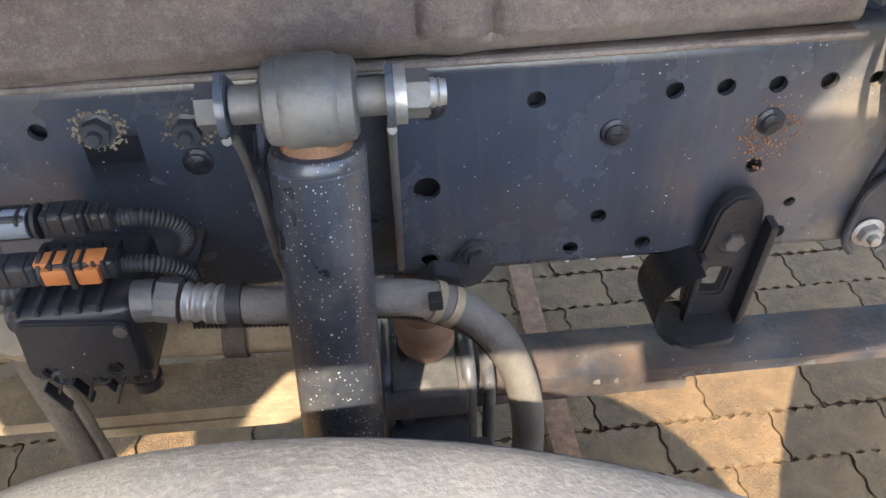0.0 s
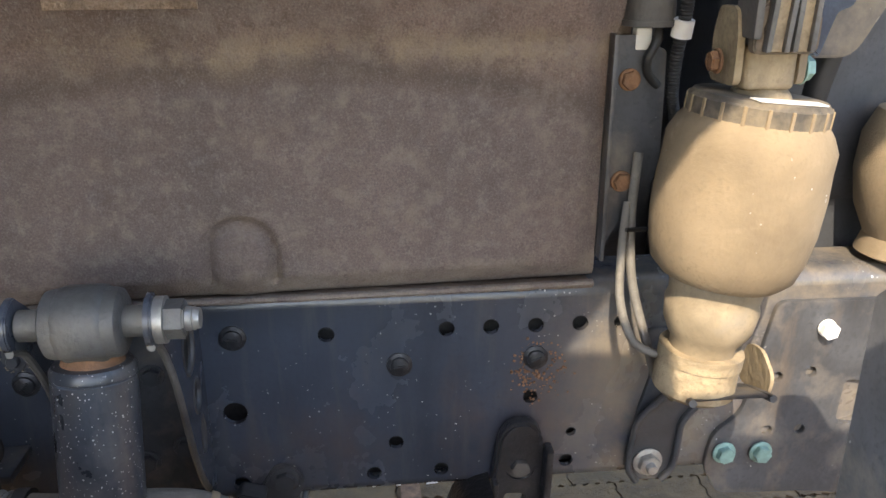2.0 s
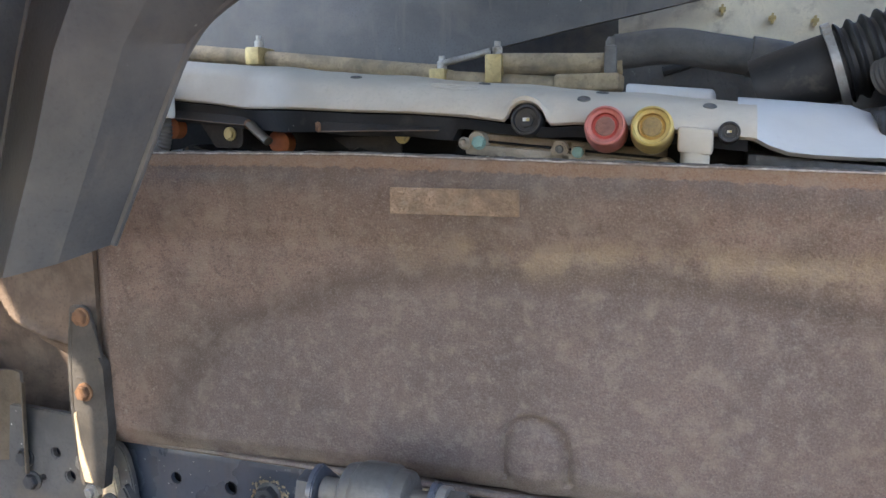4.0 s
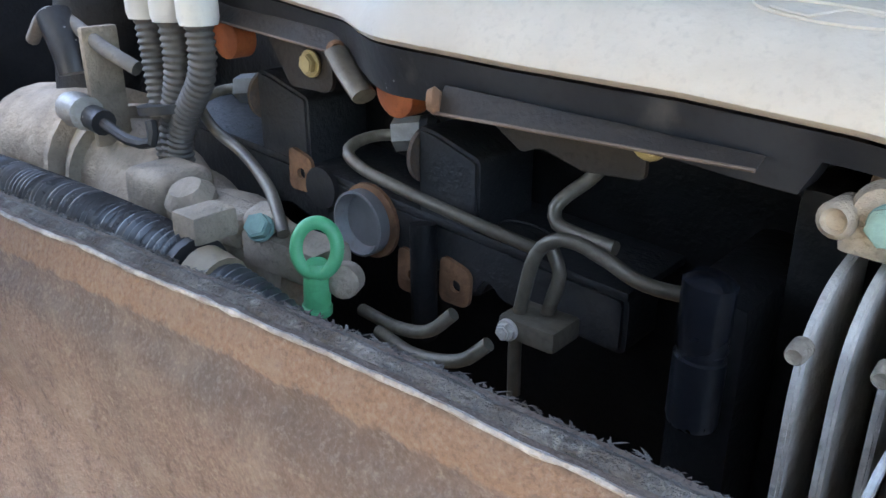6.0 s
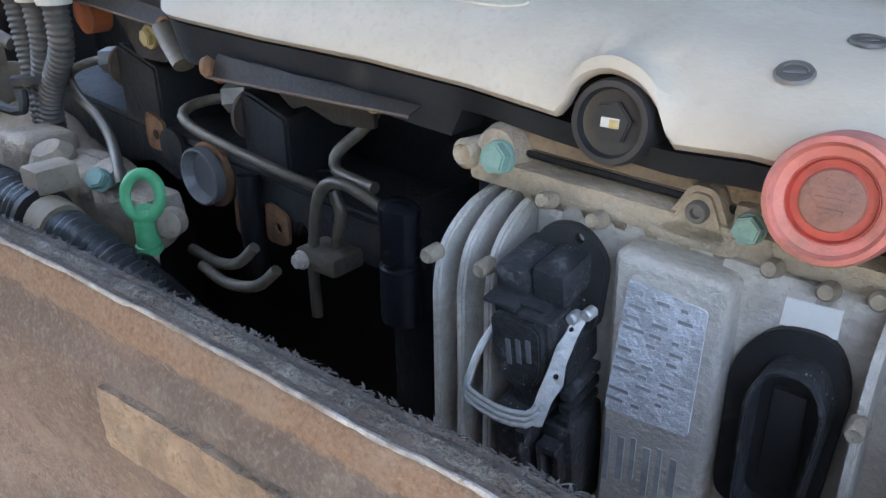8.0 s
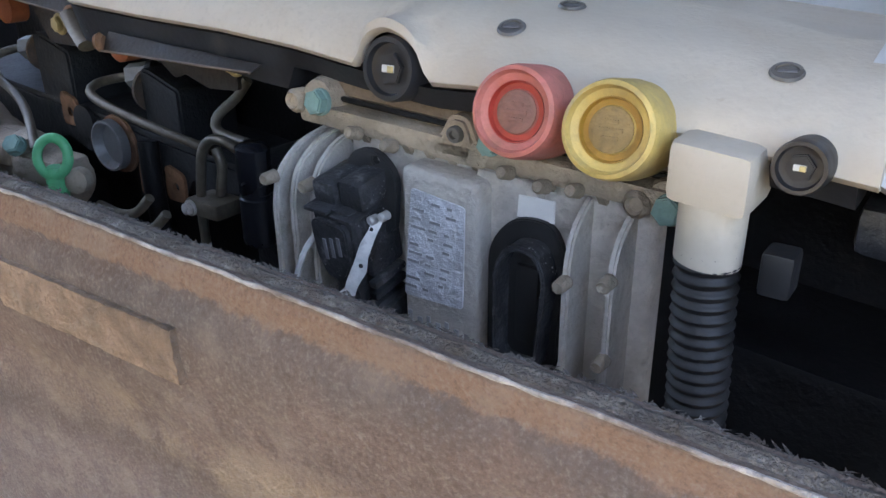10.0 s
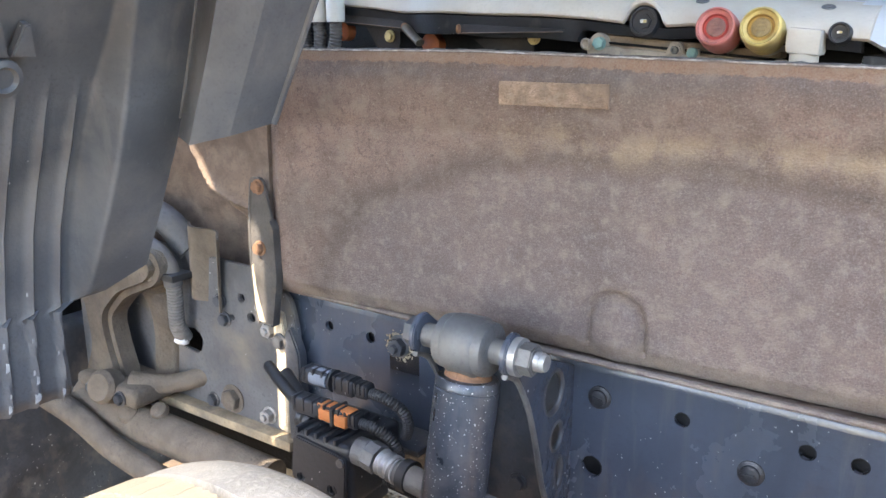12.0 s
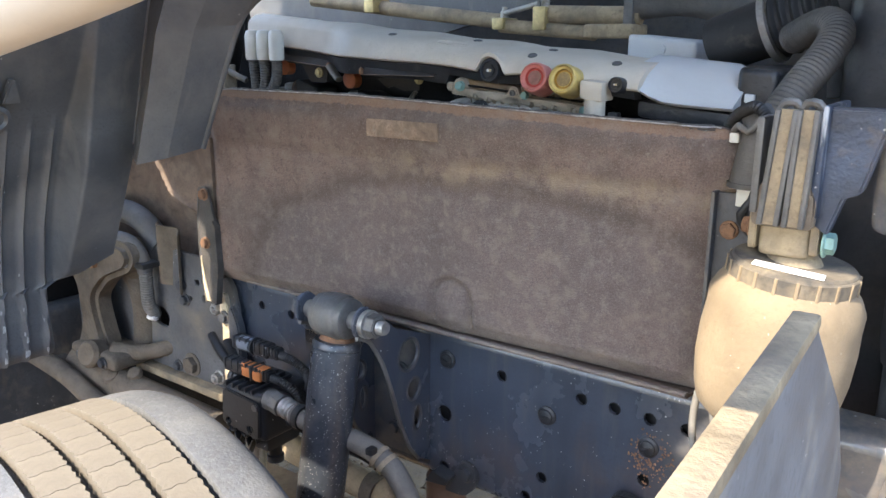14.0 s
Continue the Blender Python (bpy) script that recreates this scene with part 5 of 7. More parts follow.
part("wire", tube([(0.655, -0.01, 1.41), (0.652, -0.02, 1.385), (0.64, -0.024, 1.365), (0.645, -0.016, 1.345), (0.66, -0.01, 1.33)], 0.0055, 10), M_DARK, harness)
part("tape", tube([(0.6805, -0.024, 1.408), (0.6795, -0.02, 1.388)], 0.0125, 14), M_PAPER, harness, "pale tape")
for corner in ((0.628, 0.648, -0.012, 0.004, 1.372, 1.398), (0.612, 0.626, -0.014, 0.0, 1.46, 1.474)):
    part("plug", box(*corner, 0.003), M_WHITE, harness, "pale plastic plug")

# ---- tilted cab: arch liner, flange, side ----
liner = thing("arch_liner", (-0.6, -0.5, 0.85), "black ribbed plastic wheel arch liner of the tilted cab", "wheel arch")
SMOOTH = [(0.972, -0.585), (1.124, -0.572), (1.136, -0.555), (1.17, -0.536), (1.27, -0.484), (1.365, -0.44), (1.61, -0.355), (1.82, -0.28), (2.05, -0.20)]
RIBBED = [(0.972, -0.59), (1.0, -0.588), (1.15, -0.574), (1.25, -0.553), (1.32, -0.526), (1.40, -0.488), (1.46, -0.455), (1.52, -0.417), (1.61, -0.365), (1.82, -0.285), (2.05, -0.205)]
INNER = [(0.972, -0.378), (1.124, -0.391), (1.136, -0.334), (1.168, -0.262), (2.05, -0.262)]


def liner_point(u, v):
    z = 0.972 + (2.05 - 0.972) * u
    inner = between(INNER, z)
    mid = min(-0.374, inner)
    y = inner + (mid - inner) * v / 0.25 if v < 0.25 else mid + (-0.95 - mid) * (v - 0.25) / 0.75
    k = max(0.0, min(1.0, (-0.352 - y) / 0.022))
    k = k * k * (3 - 2 * k)
    x = between(SMOOTH, z) * (1 - k) + between(RIBBED, z) * k
    rib = 0.0
    if y < -0.38:
        rib = 0.011 * max(0.0, min(1.0, (1.47 - z) / 0.09)) * max(0.0, 1 - abs(((y + 0.394) / 0.041 + 0.5) % 1.0 - 0.5) / 0.16)
    bend = 0.012 * max(0.0, 1 - (z - 0.972) / 0.02)
    return Vector((x + rib - bend + 0.004 * noise.noise((y * 5, 1, z * 5)), y, z))


part("liner_sheet", sheet(170, 110, lambda u, v: liner_point(v, u), (-0.006, 0, 0.0)), M_FENDER, liner, smooth=50)
OUTER = [(-0.315, -0.188, 1.396), (-0.243, -0.186, 1.535), (-0.2, -0.18, 1.62), (-0.15, -0.178, 1.662), (-0.06, -0.175, 1.70), (0.05, -0.17, 1.76), (0.16, -0.165, 1.87)]
FOLD = [(-0.365, -0.299, 1.372), (-0.308, -0.302, 1.50), (-0.272, -0.30, 1.605), (-0.235, -0.29, 1.69), (-0.17, -0.28, 1.78), (-0.09, -0.27, 1.88), (0.0, -0.264, 2.0)]


def along(line, u):
    k = u * (len(line) - 1)
    i = min(int(k), len(line) - 2)
    return Vector(line[i]).lerp(Vector(line[i + 1]), k - i)


def flange_point(u, v):
    """From the liner's inner edge over a fold and a shallow crease to the free edge beside the engine."""
    a, b, d = Vector(liner_point(0.375 + 0.6 * u, 0.0)), along(FOLD, u), along(OUTER, u)
    c = b.lerp(d, 0.45) + Vector((0.012, -0.008, 0))
    stops = [a, b, c, d]
    k = min(2, int(v * 3))
    return stops[k].lerp(stops[k + 1], v * 3 - k)


part("inner_flange", sheet(48, 12, flange_point, (-0.004, 0.004, 0.004)), M_FENDER, liner, smooth=16)
part("rolled_edge", tube(OUTER, 0.005, 8), M_FENDER, liner)
wedge = bmesh.new()
base_loop = [(-0.036, -0.045), (0.036, -0.055), (0.022, 0.05), (-0.018, 0.052)]
top_loop = [(-0.014, -0.03), (0.02, -0.038), (0.012, 0.03), (-0.008, 0.032)]
wm = Matrix(((0.7, 0, 0.71, -0.286), (0.71, 0, -0.7, -0.228), (0, 1, 0, 1.572), (0, 0, 0, 1)))
lo = [wedge.verts.new(wm @ Vector((a, b, -0.01))) for a, b in base_loop]
hi = [wedge.verts.new(wm @ Vector((a, b, 0.03))) for a, b in top_loop]
wedge.faces.new(lo), wedge.faces.new(hi)
for k in range(4):
    wedge.faces.new((lo[k], lo[(k + 1) % 4], hi[(k + 1) % 4], hi[k]))
bmesh.ops.bevel(wedge, geom=wedge.edges[:], offset=0.005, segments=2, affect="EDGES")
part("moulded_wedge", wedge, M_FENDER, liner, "moulded wedge")
part("crease", tube([liner_point(0.40 + 0.6 * k / 10, 0.0) for k in range(11)], 0.004, 8), M_FENDER, liner)
for y in (-0.487, -0.52, -0.553):
    part("gusset", plate([(-0.015, -0.016), (0.015, -0.016), (0.004, 0.024), (-0.004, 0.024)], [], 0.012, Matrix.Translation((-0.415, y, 1.51)) @ Matrix.Rotation(radians(24), 4, "Y") @ Matrix(((0, 0, 1, 0), (1, 0, 0, 0), (0, 1, 0, 0), (0, 0, 0, 1))), 0.002), M_FENDER, liner)
part("dimple", lathe([(0.024, 0), (0.023, 0.006), (0.016, 0.009), (0.012, 0.004), (0, 0.004)], aim((-0.424, -0.51, 1.468), (1, 0, -0.35)), 24), M_FENDER, liner)
for k in range(26):
    y = -0.40 - 0.041 * random.randint(0, 6) + random.uniform(-0.004, 0.004)
    z = 0.985 + abs(random.gauss(0, 0.07))
    p = Vector((between(RIBBED, z) + 0.0105, y, z))
    part("scuff", plate([(-0.003, -0.006), (0.002, -0.004), (0.003, 0.005), (-0.001, 0.008)], [], 0.0008, Matrix.Translation(p) @ Matrix(((0, 0, 1, 0), (1, 0, 0, 0), (0, 1, 0, 0), (0, 0, 0, 1))) @ Matrix.Scale(random.uniform(0.4, 1.1), 4)), M_SCUFF, liner, "pale scuff mark")

cab = thing("tilted_cab", (-0.6, 0.2, 1.5), "pale truck cab tilted forward over the engine", "truck cab")
# above the sill the outline is unseen, notched to place the sunlit patches
SILL = [(-0.69, 1.62), (0.2, 1.62), (0.40, 1.62), (0.55, 1.645), (0.8, 1.69), (1.15, 1.73), (0.82, 1.80), (0.475, 1.80), (0.457, 1.95), (0.343, 1.958), (0.336, 1.992), (0.413, 2.104), (0.503, 2.18), (1.3, 2.5), (1.3, 4.3), (-0.95, 4.3), (-0.95, 2.36), (-0.868, 2.272), (-0.84, 2.226), (-0.818, 2.19), (-0.785, 2.174), (-0.735, 2.164), (-0.70, 2.135), (-0.69, 2.05)]
part("side_wall", plate(SILL, [], 0.03, side_plane(-0.9), 0.0), M_CAB, cab)
part("rolled_sill", tube([(0.2, -0.94, 1.585), (0.38, -0.94, 1.592), (0.48, -0.94, 1.609), (0.545, -0.94, 1.6205), (0.605, -0.94, 1.6315), (0.8, -0.94, 1.668), (1.15, -0.94, 1.72)], 0.03, 24, 0.02), M_CAB, cab, "rounded pale sill edge")
# unseen panel, added so that only a narrow strip of sun gets past
SUN_PANEL = [(-1.7, 1.2), (-0.9, 1.35), (-0.726, 1.60), (-0.726, 2.06), (-0.732, 2.11), (-0.745, 2.134), (-0.785, 2.143), (-0.838, 2.158), (-0.872, 2.198), (-0.9, 2.25), (-0.954, 2.352), (-0.954, 4.3), (-1.7, 4.3)]
part("door", plate(SUN_PANEL, [], 0.03, side_plane(-0.9), 0.0), M_CAB, cab, "unseen pale panel added to leave a narrow gap for the sun")
floor = bmesh.new()
floor.faces.new([floor.verts.new(c) for c in ((-0.62, -0.45, 2.0), (0.8, -0.45, 2.48), (0.8, 0.7, 2.48), (-0.62, 0.7, 2.0))])
bmesh.ops.solidify(floor, geom=floor.faces[:], thickness=0.03)
part("floor", floor, M_FENDER, cab, "dark underside of the cab floor")
part("far_wall", plate([(-1.6, 0.9), (-0.6, 1.60), (-0.307, 1.674), (0.048, 1.748), (0.185, 1.772), (0.33, 1.80), (0.9, 2.3), (1.3, 2.8), (-1.6, 2.8)], [], 0.02, side_plane(0.9)), M_FENDER, cab, "dark far wheel arch")
pl = plate(rounded([(0.09, 1.73), (0.247, 1.752), (0.36, 1.74), (0.44, 1.712), (0.6, 1.62), (1.0, 1.5), (1.0, 1.80), (0.75, 2.0), (0.08, 2.0)], 0.01), [], 0.015, side_plane(1.15), 0.003)
far_panel = part("far_panel", pl, M_BEIGE, cab, "tan moulded panel with clips")
part("far_liner", plate([(-1.3, 0.9), (1.0, 0.9), (1.0, 1.80), (-1.3, 1.80)], [], 0.012, side_plane(1.2)), M_DUSTYPLATE, cab, "dusty dark inner panel on the far side")
part("bow", tube([(0.2, 1.12, 1.66), (0.38, 1.12, 1.705), (0.55, 1.12, 1.68), (0.66, 1.12, 1.6)], 0.012, 8), M_DARK, far_panel, "dark seal")
for x, z in ((0.33, 1.80), (0.44, 1.775), (0.53, 1.765), (0.36, 1.72), (0.46, 1.715)):
    part("clip", merge(box(x - 0.008, x + 0.008, 1.10, 1.14, z - 0.004, z + 0.004, 0.002), box(x - 0.003, x + 0.003, 1.10, 1.14, z - 0.012, z + 0.01, 0.001)), M_SCREW, far_panel)

# edge of the panel behind the wheel
rear = thing("fender_panel", (0.84, -0.7, 0.8), "dusty grey fender panel standing behind the wheel", "fender")
b = bmesh.new()
pts = [(-0.575, 1.412), (-0.36, 1.268), (-0.25, 1.15), (-0.25, 0.8), (-1.0, 0.8), (-1.0, 1.412)]
turn = Matrix.Translation((0.848, -0.575, 0)) @ Matrix.Rotation(radians(3.2), 4, "Z") @ Matrix.Translation((0, 0.575, 0))
yz = Matrix(((0, 0, 1, -0.008), (1, 0, 0, 0), (0, 1, 0, 0), (0, 0, 0, 1)))
part("panel", plate(pts, [], 0.016, turn @ yz, 0.003), material("fender_grey", (0.135, 0.142, 0.158), 0.5, 0, 0.35, 9, 120, (0.36, 0.33, 0.28), 0.4, 7, 0.4), rear)
part("top_edge", box(-0.0095, 0.0095, -1.0, -0.572, 1.406, 1.418, 0.003, turn), M_TANSTEEL, rear, "top edge thick with tan dust")

guard = [(0.84, -0.52, 1.32), (0.76, -0.52, 1.08), (0.68, -0.52, 0.82), (0.635, -0.52, 0.55), (0.63, -0.52, 0.045)]
gp = smooth_path(guard, 0.05)


def guard_point(u, v):
    k = u * (len(gp) - 1)
    i = min(int(k), len(gp) - 2)
    q = gp[i].lerp(gp[i + 1], k - i)
    return Vector((q.x, -0.52 - 0.43 * v, q.z))


part("mudguard", sheet(20, 4, guard_point, (0.006, 0, 0)), M_FENDER, rear, "black plastic mudguard behind the tyre")

# ---- front bracket, casting and cables ahead of the wheel ----
front = thing("front_bracket", (-0.7, -0.02, 0.78), "dusty dark steel plate bolted to the front end of the rail", "bracket")
fo = rounded([(-1.15, 0.74), (-0.47, 0.775), (-0.452, 0.83), (-0.455, 1.0), (-0.47, 1.06), (-0.55, 1.10), (-1.15, 1.12)], 0.02)
fh = [rounded([(-0.806, 0.90), (-0.735, 0.89), (-0.72, 0.925), (-0.745, 0.945), (-0.80, 0.935)], 0.014), circle(-0.575, 1.0, 0.009), circle(-0.6, 1.035, 0.008), circle(-0.63, 0.99, 0.006)]
part("plate", plate(fo, fh, 0.01, side_plane(-0.012), 0.002), M_DUSTYPLATE, front)
part("folded_panel", sheet(24, 12, lambda u, v: Vector((-0.74 + 0.095 * u + 0.012 * v, -0.026 - 0.013 * math.sin(7.5 * u) - 0.006 * v, 1.02 + 0.15 * v - 0.02 * u)), (0, 0.006, 0)), M_CAST, front, "folded dusty panel beside the shield", 60)
part("lower_rail", box(-0.85, -0.46, -0.05, -0.01, 0.765, 0.785, 0.004), M_TANSTEEL, front)
part("edge_fold", plate(rounded([(-0.475, 0.77), (-0.447, 0.775), (-0.44, 0.83), (-0.442, 0.96), (-0.465, 1.01), (-0.48, 0.99)], 0.012), [], 0.02, side_plane(-0.014), 0.003), M_BRACKET, front)
# the sun streak goes on down here as a pale dusty strip
part("edge_strip", plate(rounded([(-0.507, 0.795), (-0.478, 0.79), (-0.474, 0.86), (-0.472, 0.93), (-0.478, 0.985), (-0.484, 1.03), (-0.505, 1.03), (-0.508, 0.98), (-0.502, 0.95), (-0.506, 0.9)], 0.006), [], 0.018, side_plane(-0.014), 0.002), M_SUNSTREAK, front, "dusty edge strip coloured pale as if sunlit")
bolts([(-0.535, -0.022, 1.033), (-0.52, -0.024, 0.99), (-0.538, -0.022, 0.81)], bolt_mesh("front_bolt", M_ZINC, 0.013, 0.014, 1.4, 0.006), front, label="pale zinc bolt")
bolts([(-0.641, -0.022, 0.817)], bolt_mesh("boss_bolt", M_CAST, 0.02, 0.014, 1.5), front, label="large dirty bolt")
bolts([(-0.66, -0.022, 1.02), (-0.649, -0.022, 0.983), (-0.49, -0.032, 0.975), (-0.7, -0.022, 0.8)], BOLT, front)
cast = thing("front_casting", (-0.8, -0.15, 0.8), "brown dusty cast cab mount leg", "cab mount")
cb = M_CAST
part("leg", plate(rounded([(-1.06, 1.13), (-0.76, 1.12), (-0.735, 1.085), (-0.76, 1.05), (-0.86, 1.01), (-0.92, 0.955), (-0.905, 0.89), (-0.88, 0.82), (-1.03, 0.80), (-0.985, 0.89), (-1.0, 0.99), (-1.06, 1.02)], 0.025, 5), [], 0.05, side_plane(-0.06), 0.014), cb, cast)
lobe = tube([(-0.89, -0.02, 1.04), (-0.845, -0.016, 0.99), (-0.832, -0.014, 0.92), (-0.842, -0.014, 0.82)], 0.034, 18)
part("lobe", lobe, cb, cast)
part("hump", lathe([(0.055, 0), (0.054, 0.012), (0.045, 0.026), (0.025, 0.034), (0, 0.036)], aim((-0.84, -0.03, 1.06), (0.1, -1, 0.1)), 24), cb, cast)
part("bolt_group", merge(lathe([(0.011, 0), (0.011, 0.012), (0, 0.012)], aim((-0.885, -0.11, 1.055), OUT), 10), merge(lathe([(0.008, 0), (0.008, 0.01), (0, 0.01)], aim((-0.912, -0.11, 1.05), OUT), 10), lathe([(0.007, 0), (0.007, 0.012), (0, 0.012)], aim((-0.897, -0.11, 1.07), OUT), 10))), M_RUST, cast)
part("foot", merge(box(-1.0, -0.80, -0.14, -0.03, 0.79, 0.83, 0.015, seg=3), merge(lathe([(0.036, 0), (0.036, 0.03), (0.028, 0.04), (0, 0.04)], aim((-0.9, -0.12, 0.815), (0.2, -1, 0.3)), 20), tube([(-0.86, -0.1, 0.83), (-0.79, -0.06, 0.825), (-0.73, -0.005, 0.84)], 0.02, 14))), cb, cast)
for x, y, z, r in ((-0.96, -0.12, 0.77, 0.03), (-0.85, -0.12, 0.765, 0.024), (-0.79, -0.09, 0.775, 0.02), (-1.05, -0.14, 0.75, 0.035)):
    part("clod", lathe([(0, -r), (0.7 * r, -0.7 * r), (r, 0), (0.8 * r, 0.5 * r), (0.3 * r, 0.7 * r), (0, 0.7 * r)], aim((x, y, z), (0.3, -0.5, 0.8)), 12), cb, cast, "lump of caked dirt")
part("spring_seat", tube([(-1.0, -0.12, 0.78), (-0.85, -0.1, 0.74), (-0.7, -0.08, 0.72), (-0.5, -0.06, 0.70)], 0.04, 14), cb, cast)
part("lower_arm", tube([(-1.1, -0.2, 0.8), (-0.95, -0.18, 0.76), (-0.84, -0.16, 0.70), (-0.7, -0.14, 0.66)], 0.025, 12), cb, cast)
bolts([(-0.93, -0.145, 0.815), (-0.84, -0.142, 0.81)], BOLT, cast, label="dirty bolt")
cable = thing("battery_cable", (-0.76, -0.06, 0.94), "grey corrugated cable ending at the bracket", "cable")
part("sleeve", tube([(-0.762, -0.035, 0.925), (-0.755, -0.055, 0.96), (-0.748, -0.06, 1.02), (-0.747, -0.062, 1.045)], 0.0165, 16, rib=(0.0065, 0.002)), M_HOSE, cable)
part("hose", tube([(-0.747, -0.062, 1.045), (-0.755, -0.065, 1.085), (-0.79, -0.07, 1.115), (-0.84, -0.072, 1.118), (-0.93, -0.07, 1.10), (-1.0, -0.06, 1.08)], 0.0185, 16), M_DUSTYPLATE, cable, "smooth dusty upper hose")
part("clip", box(-0.785, -0.715, -0.088, -0.04, 1.06, 1.074, 0.003), M_DARK, cable)
part("clip_bolt", lathe([(0.011, 0), (0.011, 0.01), (0.006, 0.012), (0, 0.012)], aim((-0.775, -0.088, 1.068), OUT), 12), M_ZINC, cable)
part("end_cap", lathe([(0.014, 0), (0.015, 0.012), (0.009, 0.016), (0, 0.016)], aim((-0.762, -0.04, 0.928), (0, -0.4, -1)), 14), M_PAPER, cable, "pale end cap")
tray = thing("dark_tray", (-0.9, 0.15, 0.9), "dark steel housing behind the front bracket", "housing")
part("body", box(-1.3, -0.56, 0.1, 0.6, 0.6, 1.3, 0.02), M_BLOCK, tray)
part("arm", tube([(-1.0, -0.0, 1.16), (-0.9, -0.01, 1.17), (-0.82, -0.01, 1.155), (-0.76, 0.0, 1.10)], 0.03, 12), M_DUSTYPLATE, tray)
part("inner_wall", plate([(-1.1, 1.04), (-0.5, 1.04), (-0.5, 1.38), (-1.1, 1.38)], [], 0.01, side_plane(0.06)), M_STRIP, tray, "brown dusty inner wall")
front_end = thing("front_end", (-1.4, -0.3, 0.3), "dark dusty front end structure of the truck", "bodywork")
part("cross_beam", box(-1.75, -1.25, -0.95, 0.8, 0.35, 0.85, 0.03, seg=3), M_BRACKET, front_end)
part("upright", box(-1.75, -1.3, -0.6, 0.8, 0.8, 1.7, 0.04, seg=3), M_BLOCK, front_end)
part("skirt", box(-1.7, -1.1, -0.95, -0.8, 0.3, 1.2, 0.03, seg=3), M_FENDER, front_end)
part("step", box(-1.3, -0.85, -0.9, -0.45, 0.52, 0.58, 0.01), cb, front_end, "brown dusty step plate")

# ---- engine; it slopes down towards the rear ----
SLOPE = Matrix(((1, 0, 0, 0), (0, 1, 0, 0), (-0.09, 0, 1, 0), (0, 0, 0, 1)))


def ez(x, z):
    return z - 0.09 * x


def sloped(bm):
    bm.transform(SLOPE)
    return bm


engine = thing("engine_block", (0.0, 0.4, 0.7), "black dirty engine block with cast ledges", "engine")
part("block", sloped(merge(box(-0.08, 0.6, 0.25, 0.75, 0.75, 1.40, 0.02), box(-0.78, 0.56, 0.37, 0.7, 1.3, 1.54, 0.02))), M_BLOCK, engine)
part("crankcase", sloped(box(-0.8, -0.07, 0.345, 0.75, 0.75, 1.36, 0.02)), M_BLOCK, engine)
head_face = rounded([(-0.76, 1.372), (-0.15, 1.372), (-0.15, 1.325), (-0.262, 1.325), (-0.274, 1.338), (-0.284, 1.318), (-0.312, 1.316), (-0.318, 1.336), (-0.334, 1.336),
                     (-0.338, 1.316), (-0.366, 1.314), (-0.376, 1.338), (-0.40, 1.33), (-0.43, 1.34), (-0.47, 1.318), (-0.52, 1.33), (-0.6, 1.30), (-0.76, 1.30)], 0.008, 3)
part("head_face", sloped(plate(head_face, [], 0.05, side_plane(0.328), 0.004)), M_GALLERY, engine, "scalloped cast face of the cylinder head")
part("ledge", sloped(box(-0.76, -0.15, 0.279, 0.40, 1.368, 1.376, 0.003)), M_GALLERY, engine, "dusty cast ledge")
part("cast_mark", tube([(-0.262 + 0.024 * math.cos(2 * math.pi * k / 16), 0.312 + 0.014 * math.sin(2 * math.pi * k / 16), ez(-0.262 + 0.024 * math.cos(2 * math.pi * k / 16), 1.3763)) for k in range(17)], 0.0013, 6), M_GALLERY, engine)
for x0, x1, z1 in ((-0.557, -0.486, 1.450), (-0.349, -0.286, 1.446)):
    part("boss", sloped(plate(rounded([(x0, 1.37), (x1, 1.37), (x1, z1 - 0.012), (x0 + 0.015, z1), (x0, z1)], 0.006), [], 0.075, side_plane(0.355), 0.003)), M_GALLERY, engine, "wedge-shaped cast boss")
    part("rust_disc", sloped(lathe([(0.0, 0), (0.024, 0), (0.024, 0.004), (0.02, 0.007), (0.0, 0.007)], aim((x0 + 0.001, 0.294, z1 - 0.026), (-1, 0, 0)), 24)), M_RUSTFILM, engine, "rust-rimmed sealing disc")
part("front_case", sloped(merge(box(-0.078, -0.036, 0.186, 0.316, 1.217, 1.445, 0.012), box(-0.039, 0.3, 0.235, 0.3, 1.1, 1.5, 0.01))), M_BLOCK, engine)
part("dark_pump", sloped(lathe([(0, 0), (0.013, 0), (0.014, 0.004), (0.014, 0.04), (0.0125, 0.041), (0.0125, 0.044), (0.014, 0.046), (0.014, 0.082), (0.008, 0.086), (0, 0.086)], aim((-0.056, 0.176, 1.375), (0, 0.02, 1)), 26)), M_GLOSSBLACK, engine)
part("core_plug", lathe([(0.027, -0.004), (0.027, 0.006), (0.025, 0.0065), (0.0235, 0.003), (0.021, -0.004), (0.014, -0.008), (0, -0.0095)], aim((-0.403, 0.266, 1.386), OUT, 1.1), 36), M_CUP, engine, "dull steel core plug")
part("seal_ring", lathe([(0.0315, 0), (0.031, 0.003), (0.0275, 0.003)], aim((-0.403, 0.2775, 1.385), OUT, 1.1), 26), M_RUST, engine, "rusty red ring")
part("eyelet", lathe([(0.008, 0), (0.018, 0.001), (0.018, 0.006), (0.008, 0.007)], aim((-0.462, 0.277, 1.404), OUT, 1.1), 24), M_DARK, engine)
for x, z in ((-0.352, 1.352), (-0.304, 1.356), (-0.492, 1.416)):
    part("rust_tab", plate(rounded([(x - 0.016, z - 0.021), (x + 0.016, z - 0.021), (x + 0.018, z + 0.012), (x - 0.014, z + 0.021)], 0.009), [circle(x + 0.002, z - 0.004, 0.0055)], 0.004, side_plane(0.2765)), M_RUST, engine, "rusty gasket tab")
